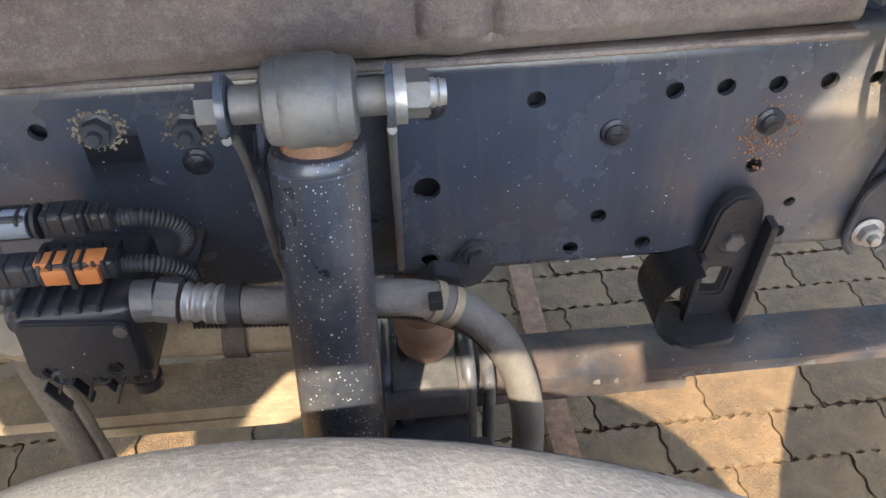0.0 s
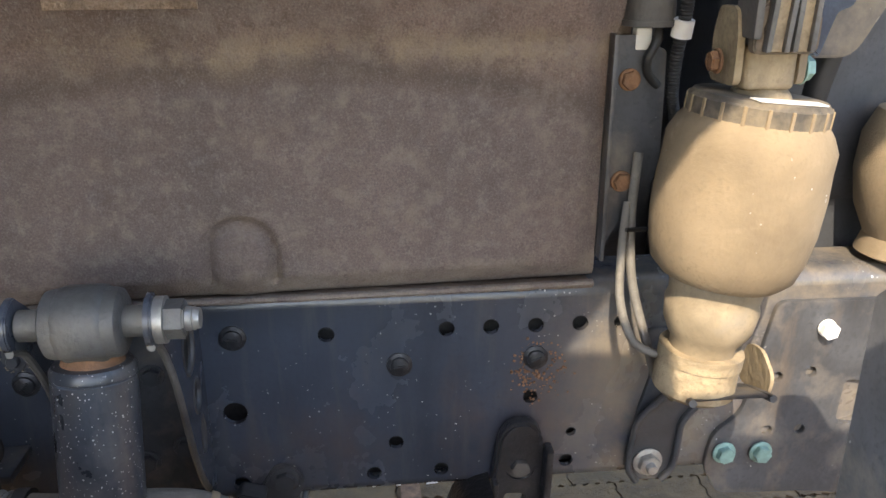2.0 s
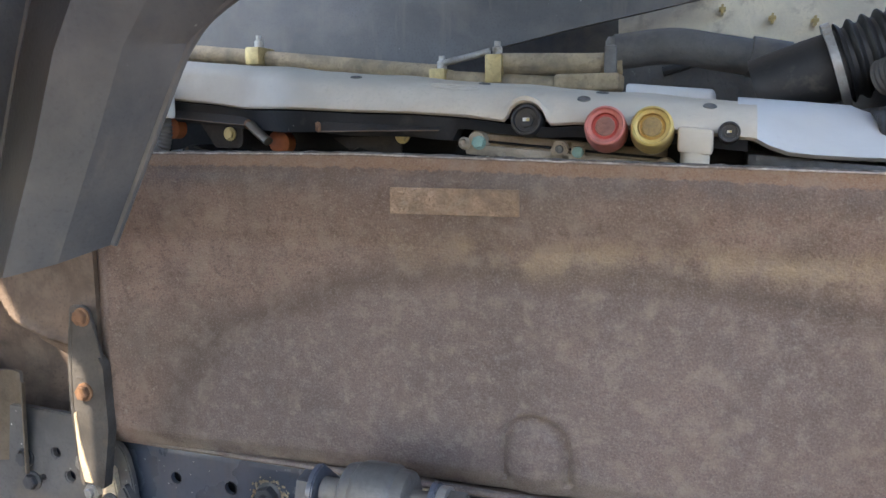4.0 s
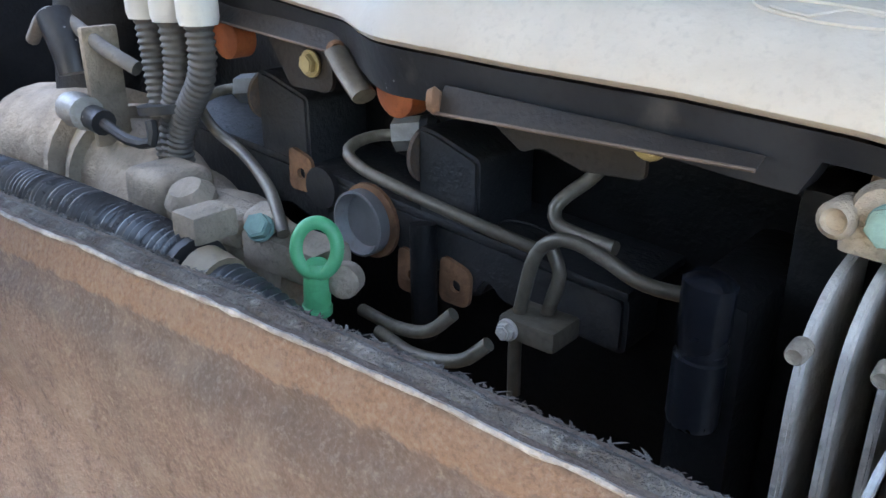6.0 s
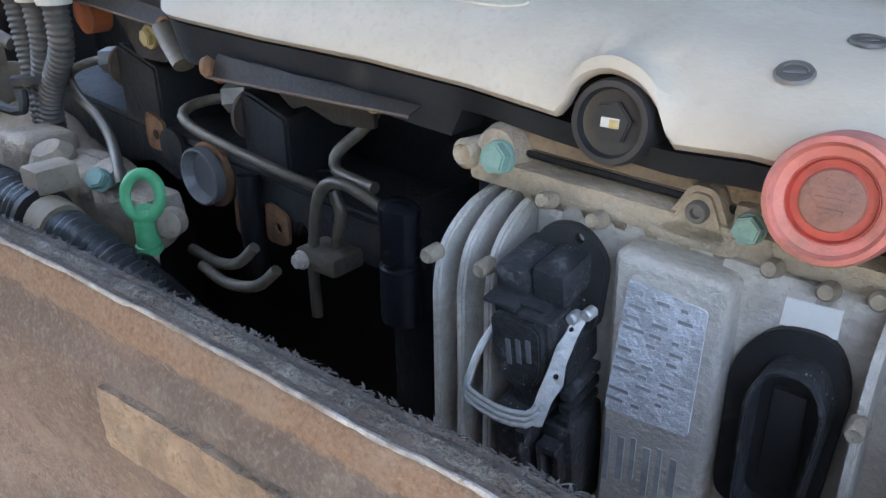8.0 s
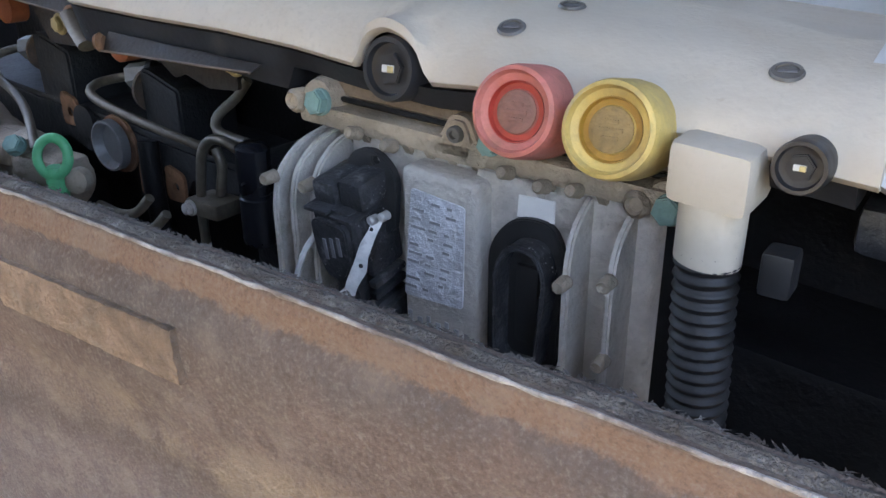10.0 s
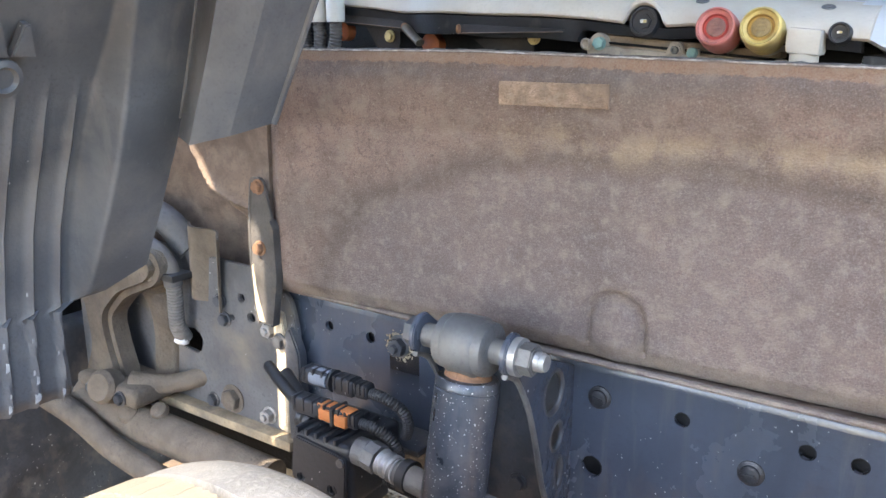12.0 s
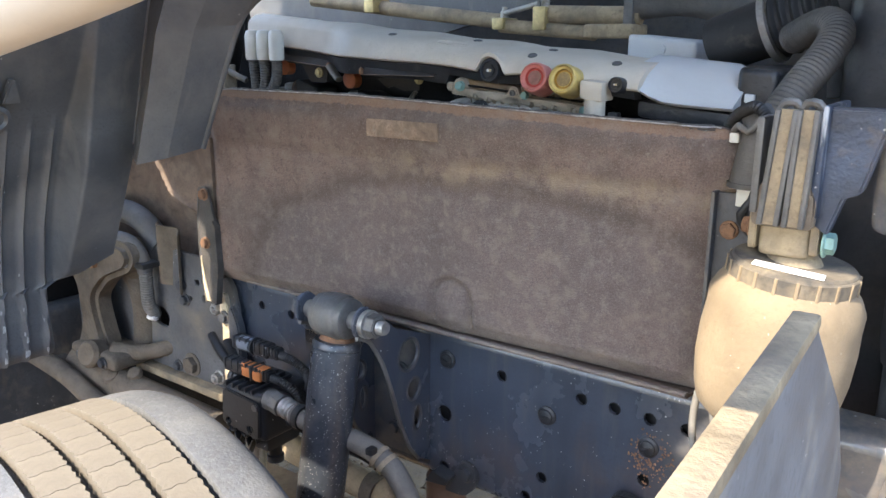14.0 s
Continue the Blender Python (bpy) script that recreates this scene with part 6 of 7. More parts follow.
part("stay", tube([(-0.331, 0.266, 1.402), (-0.327, 0.262, 1.36), (-0.33, 0.266, 1.30)], 0.0115, 12), M_BLOCK, engine)

# ---- valve cover ----
cover = thing("valve_cover", (0.0, 0.35, 1.5), "pale beige-grey painted engine valve cover", "engine cover")
LIP = [(-0.70, 1.531), (-0.485, 1.531), (-0.42, 1.528), (-0.356, 1.532), (-0.283, 1.5365), (-0.19, 1.540), (-0.087, 1.546), (-0.005, 1.5475), (0.055, 1.5455)]
notch = [(0.086 + 0.029 * math.cos(radians(a)), 1.546 + 0.029 * math.sin(radians(a))) for a in range(170, 5, -15)]
LIP2 = [(0.117, 1.5455), (0.157, 1.551), (0.307, 1.553), (0.345, 1.552)]
lip_line = LIP + notch + LIP2
CREST = ((0.0, 1.560), (0.13, 1.5725), (0.22, 1.580), (0.36, 1.5868), (0.55, 1.5915), (0.78, 1.595), (1.0, 1.597))


def recess(x):
    """How far the lower face steps back beyond the kink at the front end of the cover."""
    k = max(0.0, min(1.0, (-0.279 - x) / 0.15))
    return 0.068 * k * k * (3 - 2 * k)


def cover_z(x, y):
    """Height of the cover's upper face before the engine's slope."""
    out = 0.186 + recess(x)
    return between(CREST, (y - out) / (0.312 - out))


def cover_sheet():
    """The cover's skin: a rolled lip, a sloping face up to a crest with small steps, and a lower deck behind."""
    b = bmesh.new()
    cols = []
    n = 210
    for i in range(n + 1):
        x = -0.70 + 1.09 * i / n
        lz = between(lip_line, x) if x < 0.345 else 1.55
        out = 0.183 + recess(x)
        s = sum(math.exp(-((x - c) / 0.022) ** 2) for c in (-0.46, -0.25, -0.02, 0.15, 0.34))
        hump = 0.003 * sum(math.exp(-((x - c) / 0.05) ** 2) for c in (-0.36, -0.135, 0.065, 0.245))
        prof = [(out + 0.008, lz - 0.005), (out + 0.002, lz - 0.0045), (out - 0.001, lz - 0.001), (out + 0.0005, lz + 0.005),
                (out + 0.007, lz + 0.014 if lz < 1.56 else lz + 0.004)]
        for f in (0.13, 0.22, 0.36, 0.55, 0.78, 1.0):
            y = out + 0.003 + f * (0.309 - out)
            if between(CREST, f) > lz + 0.012:
                prof.append((y - 0.02 * s * f ** 3, between(CREST, f) + hump * f))
            else:
                prof.append((out + 0.003 + 0.13 * (0.309 - out) * (1 + f), max(lz + 0.006 + 0.004 * f, between(CREST, f))))
        prof += [(0.316 - 0.02 * s, 1.5905), (0.40, 1.5895), (0.5, 1.585), (0.66, 1.56), (0.66, 1.50)]
        cols.append([b.verts.new((x, y, z)) for y, z in prof])
    for p, q in zip(cols, cols[1:]):
        for k in range(len(p) - 1):
            b.faces.new((p[k], q[k], q[k + 1], p[k + 1]))
    b.faces.new(cols[0]), b.faces.new(cols[-1][::-1])
    return b


part("shell", sloped(cover_sheet()), M_COVER, cover, smooth=45)
for x, y in ((0.161, 0.216), (0.18, 0.262), (-0.2, 0.235), (0.33, 0.225), (0.0, 0.268)):
    slope_y = (cover_z(x, y + 0.004) - cover_z(x, y - 0.004)) / 0.008
    at = aim((x, y, ez(x, cover_z(x, y)) + 0.001), (0.09, -slope_y, 1))
    scr = part("cover_screw", lathe([(0.0, 0.0008), (0.006, 0.0008), (0.0062, 0.0018), (0.0085, 0.0016), (0.0095, 0.0)], at, 24), M_GREYDUST, cover, "sunken slotted screw")
    part("slot", box(-0.005, 0.005, -0.0009, 0.0009, 0.0009, 0.0013, 0.0, at), M_INK, scr)


def on_cover(x, y, up=0.0006):
    return Vector((x, y, ez(x, cover_z(x, y)) + up))


part("emblem", tube([on_cover(-0.035 + 0.038 * math.cos(2 * math.pi * k / 28), 0.23 + 0.0105 * math.sin(2 * math.pi * k / 28)) for k in range(29)], 0.001, 6), M_COVER, cover, "raised plain oval emblem")
part("emblem_bar", tube([on_cover(-0.064, 0.227), on_cover(-0.044, 0.223), on_cover(-0.03, 0.236), on_cover(-0.008, 0.232)], 0.0009, 6), M_COVER, cover)
b = bmesh.new()
ends = []
for x, z0, z1, y1 in ((0.366, 1.553, 1.6035, 0.322), (0.385, 1.5455, 1.604, 0.323), (0.405, 1.536, 1.604, 0.324), (0.43, 1.5295, 1.604, 0.325), (0.46, 1.529, 1.604, 0.326), (0.515, 1.531, 1.6035, 0.328), (0.53, 1.532, 1.598, 0.33), (0.556, 1.533, 1.5925, 0.332)):
    y0 = 0.188 + 0.05 * (x - 0.37)
    h, end = z1 - z0, 0.004 if x > 0.55 else 0.0
    ends.append([b.verts.new(c) for c in ((x - 2 * end, y0 + 0.006, z0), (x - 2 * end, y0, z0 + 0.005), (x - 2 * end, y0 + 0.012, z0 + 0.2 * h), (x - end, y0 + 0.035, z0 + 0.5 * h), (x, y0 + 0.075, z0 + 0.8 * h),
                                           (x, y1 - 0.012, z1 - 0.002), (x, y1, z1), (x, y1 + 0.01, z1 - 0.006), (x, 0.46, z1 - 0.012), (x, 0.46, z0))])
for p, q in zip(ends, ends[1:]):
    for k in range(10):
        b.faces.new((p[k], q[k], q[(k + 1) % 10], p[(k + 1) % 10]))
b.faces.new(ends[0]), b.faces.new(ends[-1][::-1])
part("end_cover", sloped(b), M_PALEBLUE, cover, "pale smooth end cover", 45)
part("end_housing", sloped(merge(box(0.54, 0.605, 0.235, 0.46, 1.52, 1.604, 0.012, seg=3), box(0.38, 0.6, 0.21, 0.46, 1.50, 1.528, 0.006))), M_CASTBLACK, cover, "dark end housing")
part("end_tab", sloped(box(0.556, 0.572, 0.228, 0.25, 1.548, 1.562, 0.002)), M_PALEBLUE, cover, "pale locating tab")
part("rear_lug", sloped(merge(box(0.17, 0.33, 0.62, 0.74, 1.56, 1.625, 0.01, seg=3), lathe([(0.012, 0), (0.012, 0.006), (0, 0.006)], aim((0.25, 0.62, 1.6), OUT), 18))), M_PALEBLUE, cover, "pale raised lug")
# rubber skirt and heat shield below the cover


def skirt_point(u, v):
    x = -0.66 + 1.04 * u
    lz = between(LIP + LIP2, x)
    return Vector((x, 0.188 + recess(x) + 0.008 * (1 - v) + 0.001 * noise.noise((u * 30, v, 0)), lz - 0.007 - ((0.033 if x < -0.02 else 0.015) + 0.002 * noise.noise((u * 14, 0, 4))) * (1 - v)))


b = sheet(120, 4, skirt_point, (0, 0.03, 0.0))
part("gasket_skirt", sloped(b), M_PLASTIC, cover, "black dusty rubber skirt")
heat = thing("heat_shield", (-0.222, 0.238, 1.463), "thin rust-edged steel heat shield under the cover", "heat shield")
for x0, x1, za, zb, y0 in ((-0.66, -0.41, 1.496, 1.496, 0.25), (-0.235, -0.04, 1.502, 1.521, 0.171)):
    def tray_point(u, v, x0=x0, x1=x1, za=za, zb=zb, y0=y0):
        x = x0 + (x1 - x0) * u
        return Vector((x, y0 + 0.01 * v + 0.0015 * noise.noise((x * 30, v, 3)), za + (zb - za) * u + (0.015 - (0.011 * u if x0 > -0.5 else 0)) * v))
    part("tray", sloped(sheet(20, 5, tray_point, (0, 0.002, 0.0))), M_TRAY, heat)
    part("lower_edge", sloped(tube([tray_point(k / 8, 0.0) + Vector((0, -0.0008, 0)) for k in range(9)], 0.0011, 6)), M_STRIP, heat, "bare thin lower edge")
part("end_loop", sloped(lathe([(0.006, -0.004), (0.0085, 0), (0.006, 0.004), (0.004, 0)], aim((-0.236, 0.172, 1.509), (-1, -0.6, 0)), 16)), M_RUST, heat)
part("end_loop", sloped(lathe([(0.006, -0.004), (0.0085, 0), (0.006, 0.004), (0.004, 0)], aim((-0.41, 0.252, 1.498), (1, -0.6, 0)), 16)), M_RUST, heat)
part("folded_stub", sloped(tube([(-0.402, 0.245, 1.499), (-0.385, 0.24, 1.487), (-0.362, 0.235, 1.474)], 0.0105, 12, flat=0.7)), M_PIPE, heat, "pale folded end of the shield")
for outline, y in (([(-0.518, 1.496), (-0.43, 1.496), (-0.43, 1.463), (-0.437, 1.456), (-0.485, 1.452)], 0.268), ([(-0.238, 1.492), (-0.12, 1.505), (-0.12, 1.48), (-0.16, 1.474), (-0.192, 1.481), (-0.207, 1.474)], 0.228)):
    part("hanger", sloped(plate(rounded(outline, 0.004), [], 0.004, side_plane(y))), M_TRAY, heat, "dull steel hanger")
bolts([(-0.453, 0.262, 1.519), (-0.117, 0.222, 1.516)], BOLT_SCREW, heat, label="brass-coloured screw")
part("injector_boss", sloped(lathe([(0.02, 0), (0.02, 0.022), (0.013, 0.026), (0, 0.026)], aim((-0.578, 0.285, 1.478), OUT), 20)), M_BURNT, heat, "burnt orange plug")
part("injector_boss", sloped(lathe([(0.02, 0), (0.02, 0.022), (0.013, 0.026), (0, 0.026)], aim((-0.362, 0.29, 1.472), OUT), 20)), M_BURNT, heat, "burnt orange plug")

# ---- screw plugs and filler caps ----


def cap_thing(name, p, mat, label, r, category):
    t = thing(name, p, label, category)
    m = aim(Vector(p) + Vector((0, 0.05, -0.012)), (0.05, -1, 0.24))
    part("skirt", lathe([(r * 0.9, 0.0), (r * 1.02, 0.006), (r * 1.04, 0.02), (r * 1.0, 0.045), (r * 0.95, 0.0515), (r * 0.86, 0.053), (r * 0.80, 0.049), (r * 0.66, 0.047), (r * 0.63, 0.042),
                         (r * 0.5, 0.0405), (r * 0.48, 0.0445), (r * 0.44, 0.046), (0, 0.0455)], m, 48), mat, t)
    return t, m


red, rm = cap_thing("oil_filler_cap", (0.197, 0.155, 1.531), M_RED, "faded red round oil filler cap with raised ring", 0.0278, "filler cap")
yel, ym = cap_thing("oil_level_cap", (0.258, 0.152, 1.530), M_YELLOW, "dusty yellow round filler cap with raised ring", 0.0278, "filler cap")
for t, m in ((red, rm), (yel, ym)):
    for k, (w, h) in enumerate(((0.004, 0.0022), (0.007, 0.0022), (0.005, 0.0022))):
        part("raised_bar", box(-w, w, 0.0045 - 0.0045 * k - h / 2, 0.0045 - 0.0045 * k + h / 2, 0.046, 0.047, 0.0003, m), M_CAPDIRT if t is red else M_GOLDDIRT, t)
    part("recess", lathe([(0.0136, 0.0412), (0.0139, 0.0422), (0.0172, 0.0434), (0.0181, 0.0474), (0.0176, 0.0474), (0.0168, 0.0437)], m, 36), M_REDDEEP if t is red else M_GOLDDEEP, t, "deep ring groove")
    part("centre_disc", lathe([(0.0, 0.0448), (0.0128, 0.0448), (0.0128, 0.0462), (0.0122, 0.0466), (0, 0.0464)], m, 30), M_CAPDIRT if t is red else M_GOLDDIRT, t, "dirt-filled centre")
    part("neck", lathe([(0.022, -0.05), (0.022, 0.004)], m, 24), M_COVER, t)


def screw_plug(p, r):
    t = thing("screw_plug", p, "black round screw plug with a pale slotted insert", "plug", "screw plugs on the cover")
    m = aim(p, (0.0, -1, 0.12))
    part("ring", lathe([(r, -0.02), (r, 0.006), (r * 0.94, 0.010), (r * 0.8, 0.010), (r * 0.74, 0.006), (r * 0.6, 0.0055), (0, 0.0055)], m, 36), M_PLASTIC, t)
    part("hex", plate(hexagon(r * 0.52, 0.2), [], 0.006, m @ Matrix.Translation((0, 0, 0.003)), 0.0008), M_DARK, t)
    part("insert", box(-r * 0.2, r * 0.24, -r * 0.1, r * 0.12, 0.0085, 0.0102, 0.0004, m), M_WHITE, t, "pale insert")
    part("dot", box(r * 0.02, r * 0.24, -r * 0.1, r * 0.1, 0.0098, 0.0106, 0.0003, m), M_SCREW, t, "amber mark")
    return t


screw_plug((0.086, 0.19, 1.538), 0.0225)
screw_plug((0.356, 0.175, 1.521), 0.014)

# ---- control unit ----
ecu = thing("control_unit", (0.11, 0.17, 1.25), "dusty cast aluminium engine control unit with cooling fins", "control unit")
EY = 0.168

# it stands slightly askew to the engine, its rear end further in
SEAT = Matrix(((0.96, 0, 0, 0.001), (0.1, 1, 0, 0.011), (-0.09, 0, 1, 0), (0, 0, 0, 1)))


def seated(bm):
    bm.transform(SEAT)
    return bm


def on_unit(x, y, z):
    return SEAT @ Vector((x, y, z))



part("housing", seated(merge(box(0.035, 0.28, EY + 0.012, EY + 0.06, 1.24, 1.50, 0.008, seg=3), box(0.03, 0.05, EY + 0.03, EY + 0.07, 1.24, 1.48, 0.006))), M_ALU, ecu)
# black panel added in place of the deep shade between the fins
part("back_panel", seated(box(-0.045, 0.034, EY + 0.105, EY + 0.12, 1.24, 1.47, 0.004)), M_BLOCK, ecu, "black panel added as shade between the fins")
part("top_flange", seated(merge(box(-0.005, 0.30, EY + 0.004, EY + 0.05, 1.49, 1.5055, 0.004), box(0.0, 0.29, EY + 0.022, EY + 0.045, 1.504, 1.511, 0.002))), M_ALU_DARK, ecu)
part("bracket_rail", seated(box(0.012, 0.285, EY + 0.019, EY + 0.06, 1.512, 1.5225, 0.003)), M_RAILBROWN, ecu, "brown dusty rail")
part("rail_bead", seated(merge(tube([(0.012, EY + 0.016, 1.5105), (0.285, EY + 0.016, 1.5105)], 0.0022, 6), tube([(0.012, EY + 0.03, 1.5245), (0.285, EY + 0.03, 1.5245)], 0.002, 6))), M_BLOCK, ecu, "thin black bead along the rail")
part("rail_boss", seated(plate(rounded([(-0.002, 1.50), (0.034, 1.50), (0.03, 1.523), (0.02, 1.534), (0.008, 1.534), (-0.001, 1.524)], 0.006, 4), [], 0.02, side_plane(EY + 0.048), 0.003)), M_RAILBROWN, ecu, "brown cast boss")


def fin(x, y_out, top, x_low):
    """A curved cooling fin: an upright blade that bends back at its top."""
    pts = [(-0.05, 1.235), (y_out, 1.235), (y_out, top - 0.045), (y_out * 0.92, top - 0.022), (y_out * 0.66, top - 0.006), (y_out * 0.3, top), (-0.05, top)]
    m = Matrix(((0, 0, 1, x - 0.0022), (-1, 0, 0, EY + 0.055), (0, 1, 0, 0), (0, 0, 0, 1)))
    b = plate(rounded(pts, 0.014, 4)[::-1], [], 0.0044, m, 0.0016)
    return seated(b)


for x, yo, tp in ((-0.002, 0.087, 1.482), (0.0155, 0.087, 1.487), (0.033, 0.085, 1.49), (0.2335, 0.074, 1.492), (0.2645, 0.076, 1.492)):
    part("fin", fin(x, yo, tp, x), M_ALU, ecu)
for k in range(13):
    x = 0.03 + 0.019 * k
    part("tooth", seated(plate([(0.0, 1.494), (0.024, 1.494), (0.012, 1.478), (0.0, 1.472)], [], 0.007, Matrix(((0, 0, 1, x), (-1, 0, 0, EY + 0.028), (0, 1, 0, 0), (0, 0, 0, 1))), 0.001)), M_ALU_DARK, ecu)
nub = to_mesh("nub", lathe([(0.0052, 0), (0.0047, 0.0105), (0.0036, 0.0122), (0.002, 0.0115), (0, 0.0115)], None, 14), M_ALU_DARK)
for k, x in enumerate((0.052, 0.083, 0.178, 0.205, 0.228)):
    placed("nub", nub, aim(on_unit(x, EY + 0.003, 1.4925 - 0.003 * (k % 2)), (0, -1, 0.3)), ecu)
for x, z, y in ((-0.002, 1.456, -0.023), (0.033, 1.458, -0.021), (0.2335, 1.438, -0.012), (0.2645, 1.449, -0.014), (0.2645, 1.392, -0.014)):
    placed("nub", nub, aim(on_unit(x, EY - 0.006 + y, z), OUT), ecu)
for x, y in ((0.016, 0.0), (0.29, -0.003)):
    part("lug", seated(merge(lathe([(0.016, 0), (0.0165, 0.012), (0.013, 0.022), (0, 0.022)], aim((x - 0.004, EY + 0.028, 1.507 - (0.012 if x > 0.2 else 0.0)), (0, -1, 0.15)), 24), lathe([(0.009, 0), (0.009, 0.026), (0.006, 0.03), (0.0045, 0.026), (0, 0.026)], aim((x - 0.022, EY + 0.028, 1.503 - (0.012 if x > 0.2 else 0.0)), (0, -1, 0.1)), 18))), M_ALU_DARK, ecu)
    placed("bolt", BOLT_TEAL, aim(on_unit(x, EY + 0.006 + y, 1.508 - (0.012 if x > 0.2 else 0.0)), (0.0, -1, 0.15)), ecu, "hexagon bolt with faded teal paint")
part("boss", seated(merge(plate(rounded([(0.108, 1.488), (0.158, 1.488), (0.149, 1.508), (0.143, 1.522), (0.129, 1.522), (0.122, 1.508)], 0.006, 4), [], 0.026, side_plane(EY + 0.03), 0.003), box(0.15, 0.172, EY + 0.012, EY + 0.035, 1.492, 1.516, 0.005))), M_ALU_DARK, ecu, "cast boss")
part("socket_screw", seated(lathe([(0.0058, -0.004), (0.0058, 0.003), (0.005, 0.004), (0.003, 0.004), (0.0026, 0.001), (0, 0.001)], aim((0.136, EY + 0.003, 1.51), OUT), 20)), M_GREYDUST, ecu, "dusty socket screw")
placed("bolt", BOLT_TEAL, aim(on_unit(0.1625, EY + 0.005, 1.508), (0.0, -1, 0.15)) @ Matrix.Scale(0.8, 4), ecu, "hexagon bolt with faded teal paint")
part("label_box", seated(merge(box(0.099, 0.164, EY - 0.012, EY + 0.02, 1.24, 1.484, 0.008, seg=3), box(0.15, 0.2, EY + 0.004, EY + 0.02, 1.24, 1.49, 0.006))), M_ALU, ecu)
lab = seated(plate(rounded([(0.102, 1.385), (0.152, 1.388), (0.154, 1.466), (0.110, 1.47)], 0.003), [], 0.0012, side_plane(EY - 0.0125)))
lab_ob = part("foil_label", lab, M_LABEL, ecu, "scuffed silver label with unreadable print")
for k in range(11):
    z = 1.462 - 0.0068 * k
    x0 = 0.112 - 0.0009 * k
    for j, (p0, p1) in enumerate(((0.0, 0.012), (0.015, 0.024), (0.028, 0.036))):
        if (k * 3 + j) % 4:
            part("print_bar", seated(box(x0 + p0, x0 + p1 - 0.002 * ((k + j) % 3), EY - 0.0140, EY - 0.0135, z - 0.0011, z + 0.0011, 0)), M_PRINT, lab_ob)
for k in range(6):
    part("stamp_bar", seated(box(0.104 + 0.008 * k, 0.107 + 0.008 * k + 0.001 * (k % 2), EY - 0.0128, EY - 0.0115, 1.335 + 0.004 * (k % 3), 1.372 - 0.003 * (k % 2), 0)), M_PRINT, ecu)
part("white_sticker", seated(plate([(0.1845, 1.4635), (0.2125, 1.465), (0.2125, 1.481), (0.1855, 1.479)], [], 0.001, side_plane(EY + 0.004))), M_PAPER, ecu, "small blank white sticker")
DROP = Matrix.Translation((0.008, 0, -0.012))
sock = rounded([(0.172, 1.37), (0.205, 1.37), (0.212, 1.446), (0.203, 1.466), (0.181, 1.464), (0.171, 1.444)], 0.009)
sock_in = rounded([(0.1745, 1.374), (0.2025, 1.374), (0.2085, 1.446), (0.2, 1.4615), (0.183, 1.46), (0.1742, 1.444)], 0.008)
M_PLUG = material("dusty_black_plug", (0.03, 0.031, 0.034), 0.5, 0, 0.5, 60, 240, (0.2, 0.2, 0.205), 0.26, 110, 0.35, bump=0.4, soft=0.1, layers=[((0.09, 0.09, 0.096), 0.3, 34, 0.1, 1.0)], speck_size=420.0, speck_share=0.4)
socket = part("socket", seated(plate(sock, [sock_in], 0.03, DROP @ side_plane(EY + 0.010), 0.0012)), M_PLUG, ecu, "empty black plug socket")
part("pin_block", seated(box(0.181, 0.199, EY - 0.006, EY + 0.012, 1.385, 1.445, 0.003, DROP)), M_DARK, socket)
part("collar", seated(plate(rounded([(0.157, 1.36), (0.211, 1.36), (0.217, 1.455), (0.206, 1.479), (0.176, 1.477), (0.157, 1.452)], 0.014), [], 0.006, DROP @ side_plane(EY + 0.004), 0.001)), M_DARK, socket)


def plugged(bm):
    """The plug sits proud of the housing."""
    bm.transform(Matrix.Translation((0.0115, -0.014, 0.0065)) @ SEAT)
    return bm


lean = Matrix.Translation((0.05, EY, 1.42)) @ Matrix.Rotation(radians(9), 4, "X") @ Matrix.Translation((-0.05, -EY, -1.42))

plug = part("plug", plugged(merge(box(0.034, 0.069, EY - 0.026, EY + 0.02, 1.398, 1.449, 0.005, lean), box(0.066, 0.073, EY - 0.016, EY + 0.02, 1.392, 1.44, 0.003, lean))), M_PLUG, ecu, "dusty black connector plug")
part("plug_top", plugged(merge(box(0.0335, 0.0535, EY - 0.021, EY + 0.02, 1.4475, 1.465, 0.004, lean), box(0.0545, 0.0745, EY - 0.018, EY + 0.02, 1.4465, 1.468, 0.004, lean))), M_PLUG, plug)
part("plug_lip", plugged(merge(box(0.032, 0.052, EY - 0.031, EY - 0.012, 1.4455, 1.4485, 0.001, lean), box(0.0545, 0.074, EY - 0.031, EY - 0.012, 1.4435, 1.4465, 0.001, lean))), M_PLUG, plug)
part("plug_face", plugged(plate(rounded([(0.035, 1.44), (0.067, 1.44), (0.066, 1.408), (0.058, 1.392), (0.043, 1.392), (0.036, 1.408)], 0.008), [], 0.005, lean @ side_plane(EY - 0.026), 0.0012)), M_PLUG, plug)
for k in range(3):
    part("print_bar", plugged(box(0.045 + 0.0065 * k, 0.0478 + 0.0065 * k, EY - 0.0318, EY - 0.031, 1.409 + 0.003 * k, 1.426 + 0.002 * k, 0, lean)), M_INK, plug)
for k in range(4):
    part("rib", plugged(box(0.07 - 0.001 * k, 0.077 - 0.001 * k, EY - 0.02, EY + 0.016, 1.385 - 0.0105 * k, 1.391 - 0.0105 * k, 0.0015, lean)), M_PLUG, plug)
part("plug_tail", plugged(merge(box(0.031, 0.056, EY - 0.032, EY + 0.015, 1.29, 1.372, 0.005, lean), box(0.058, 0.078, EY - 0.022, EY + 0.015, 1.29, 1.364, 0.004, lean))), M_PLUG, plug)
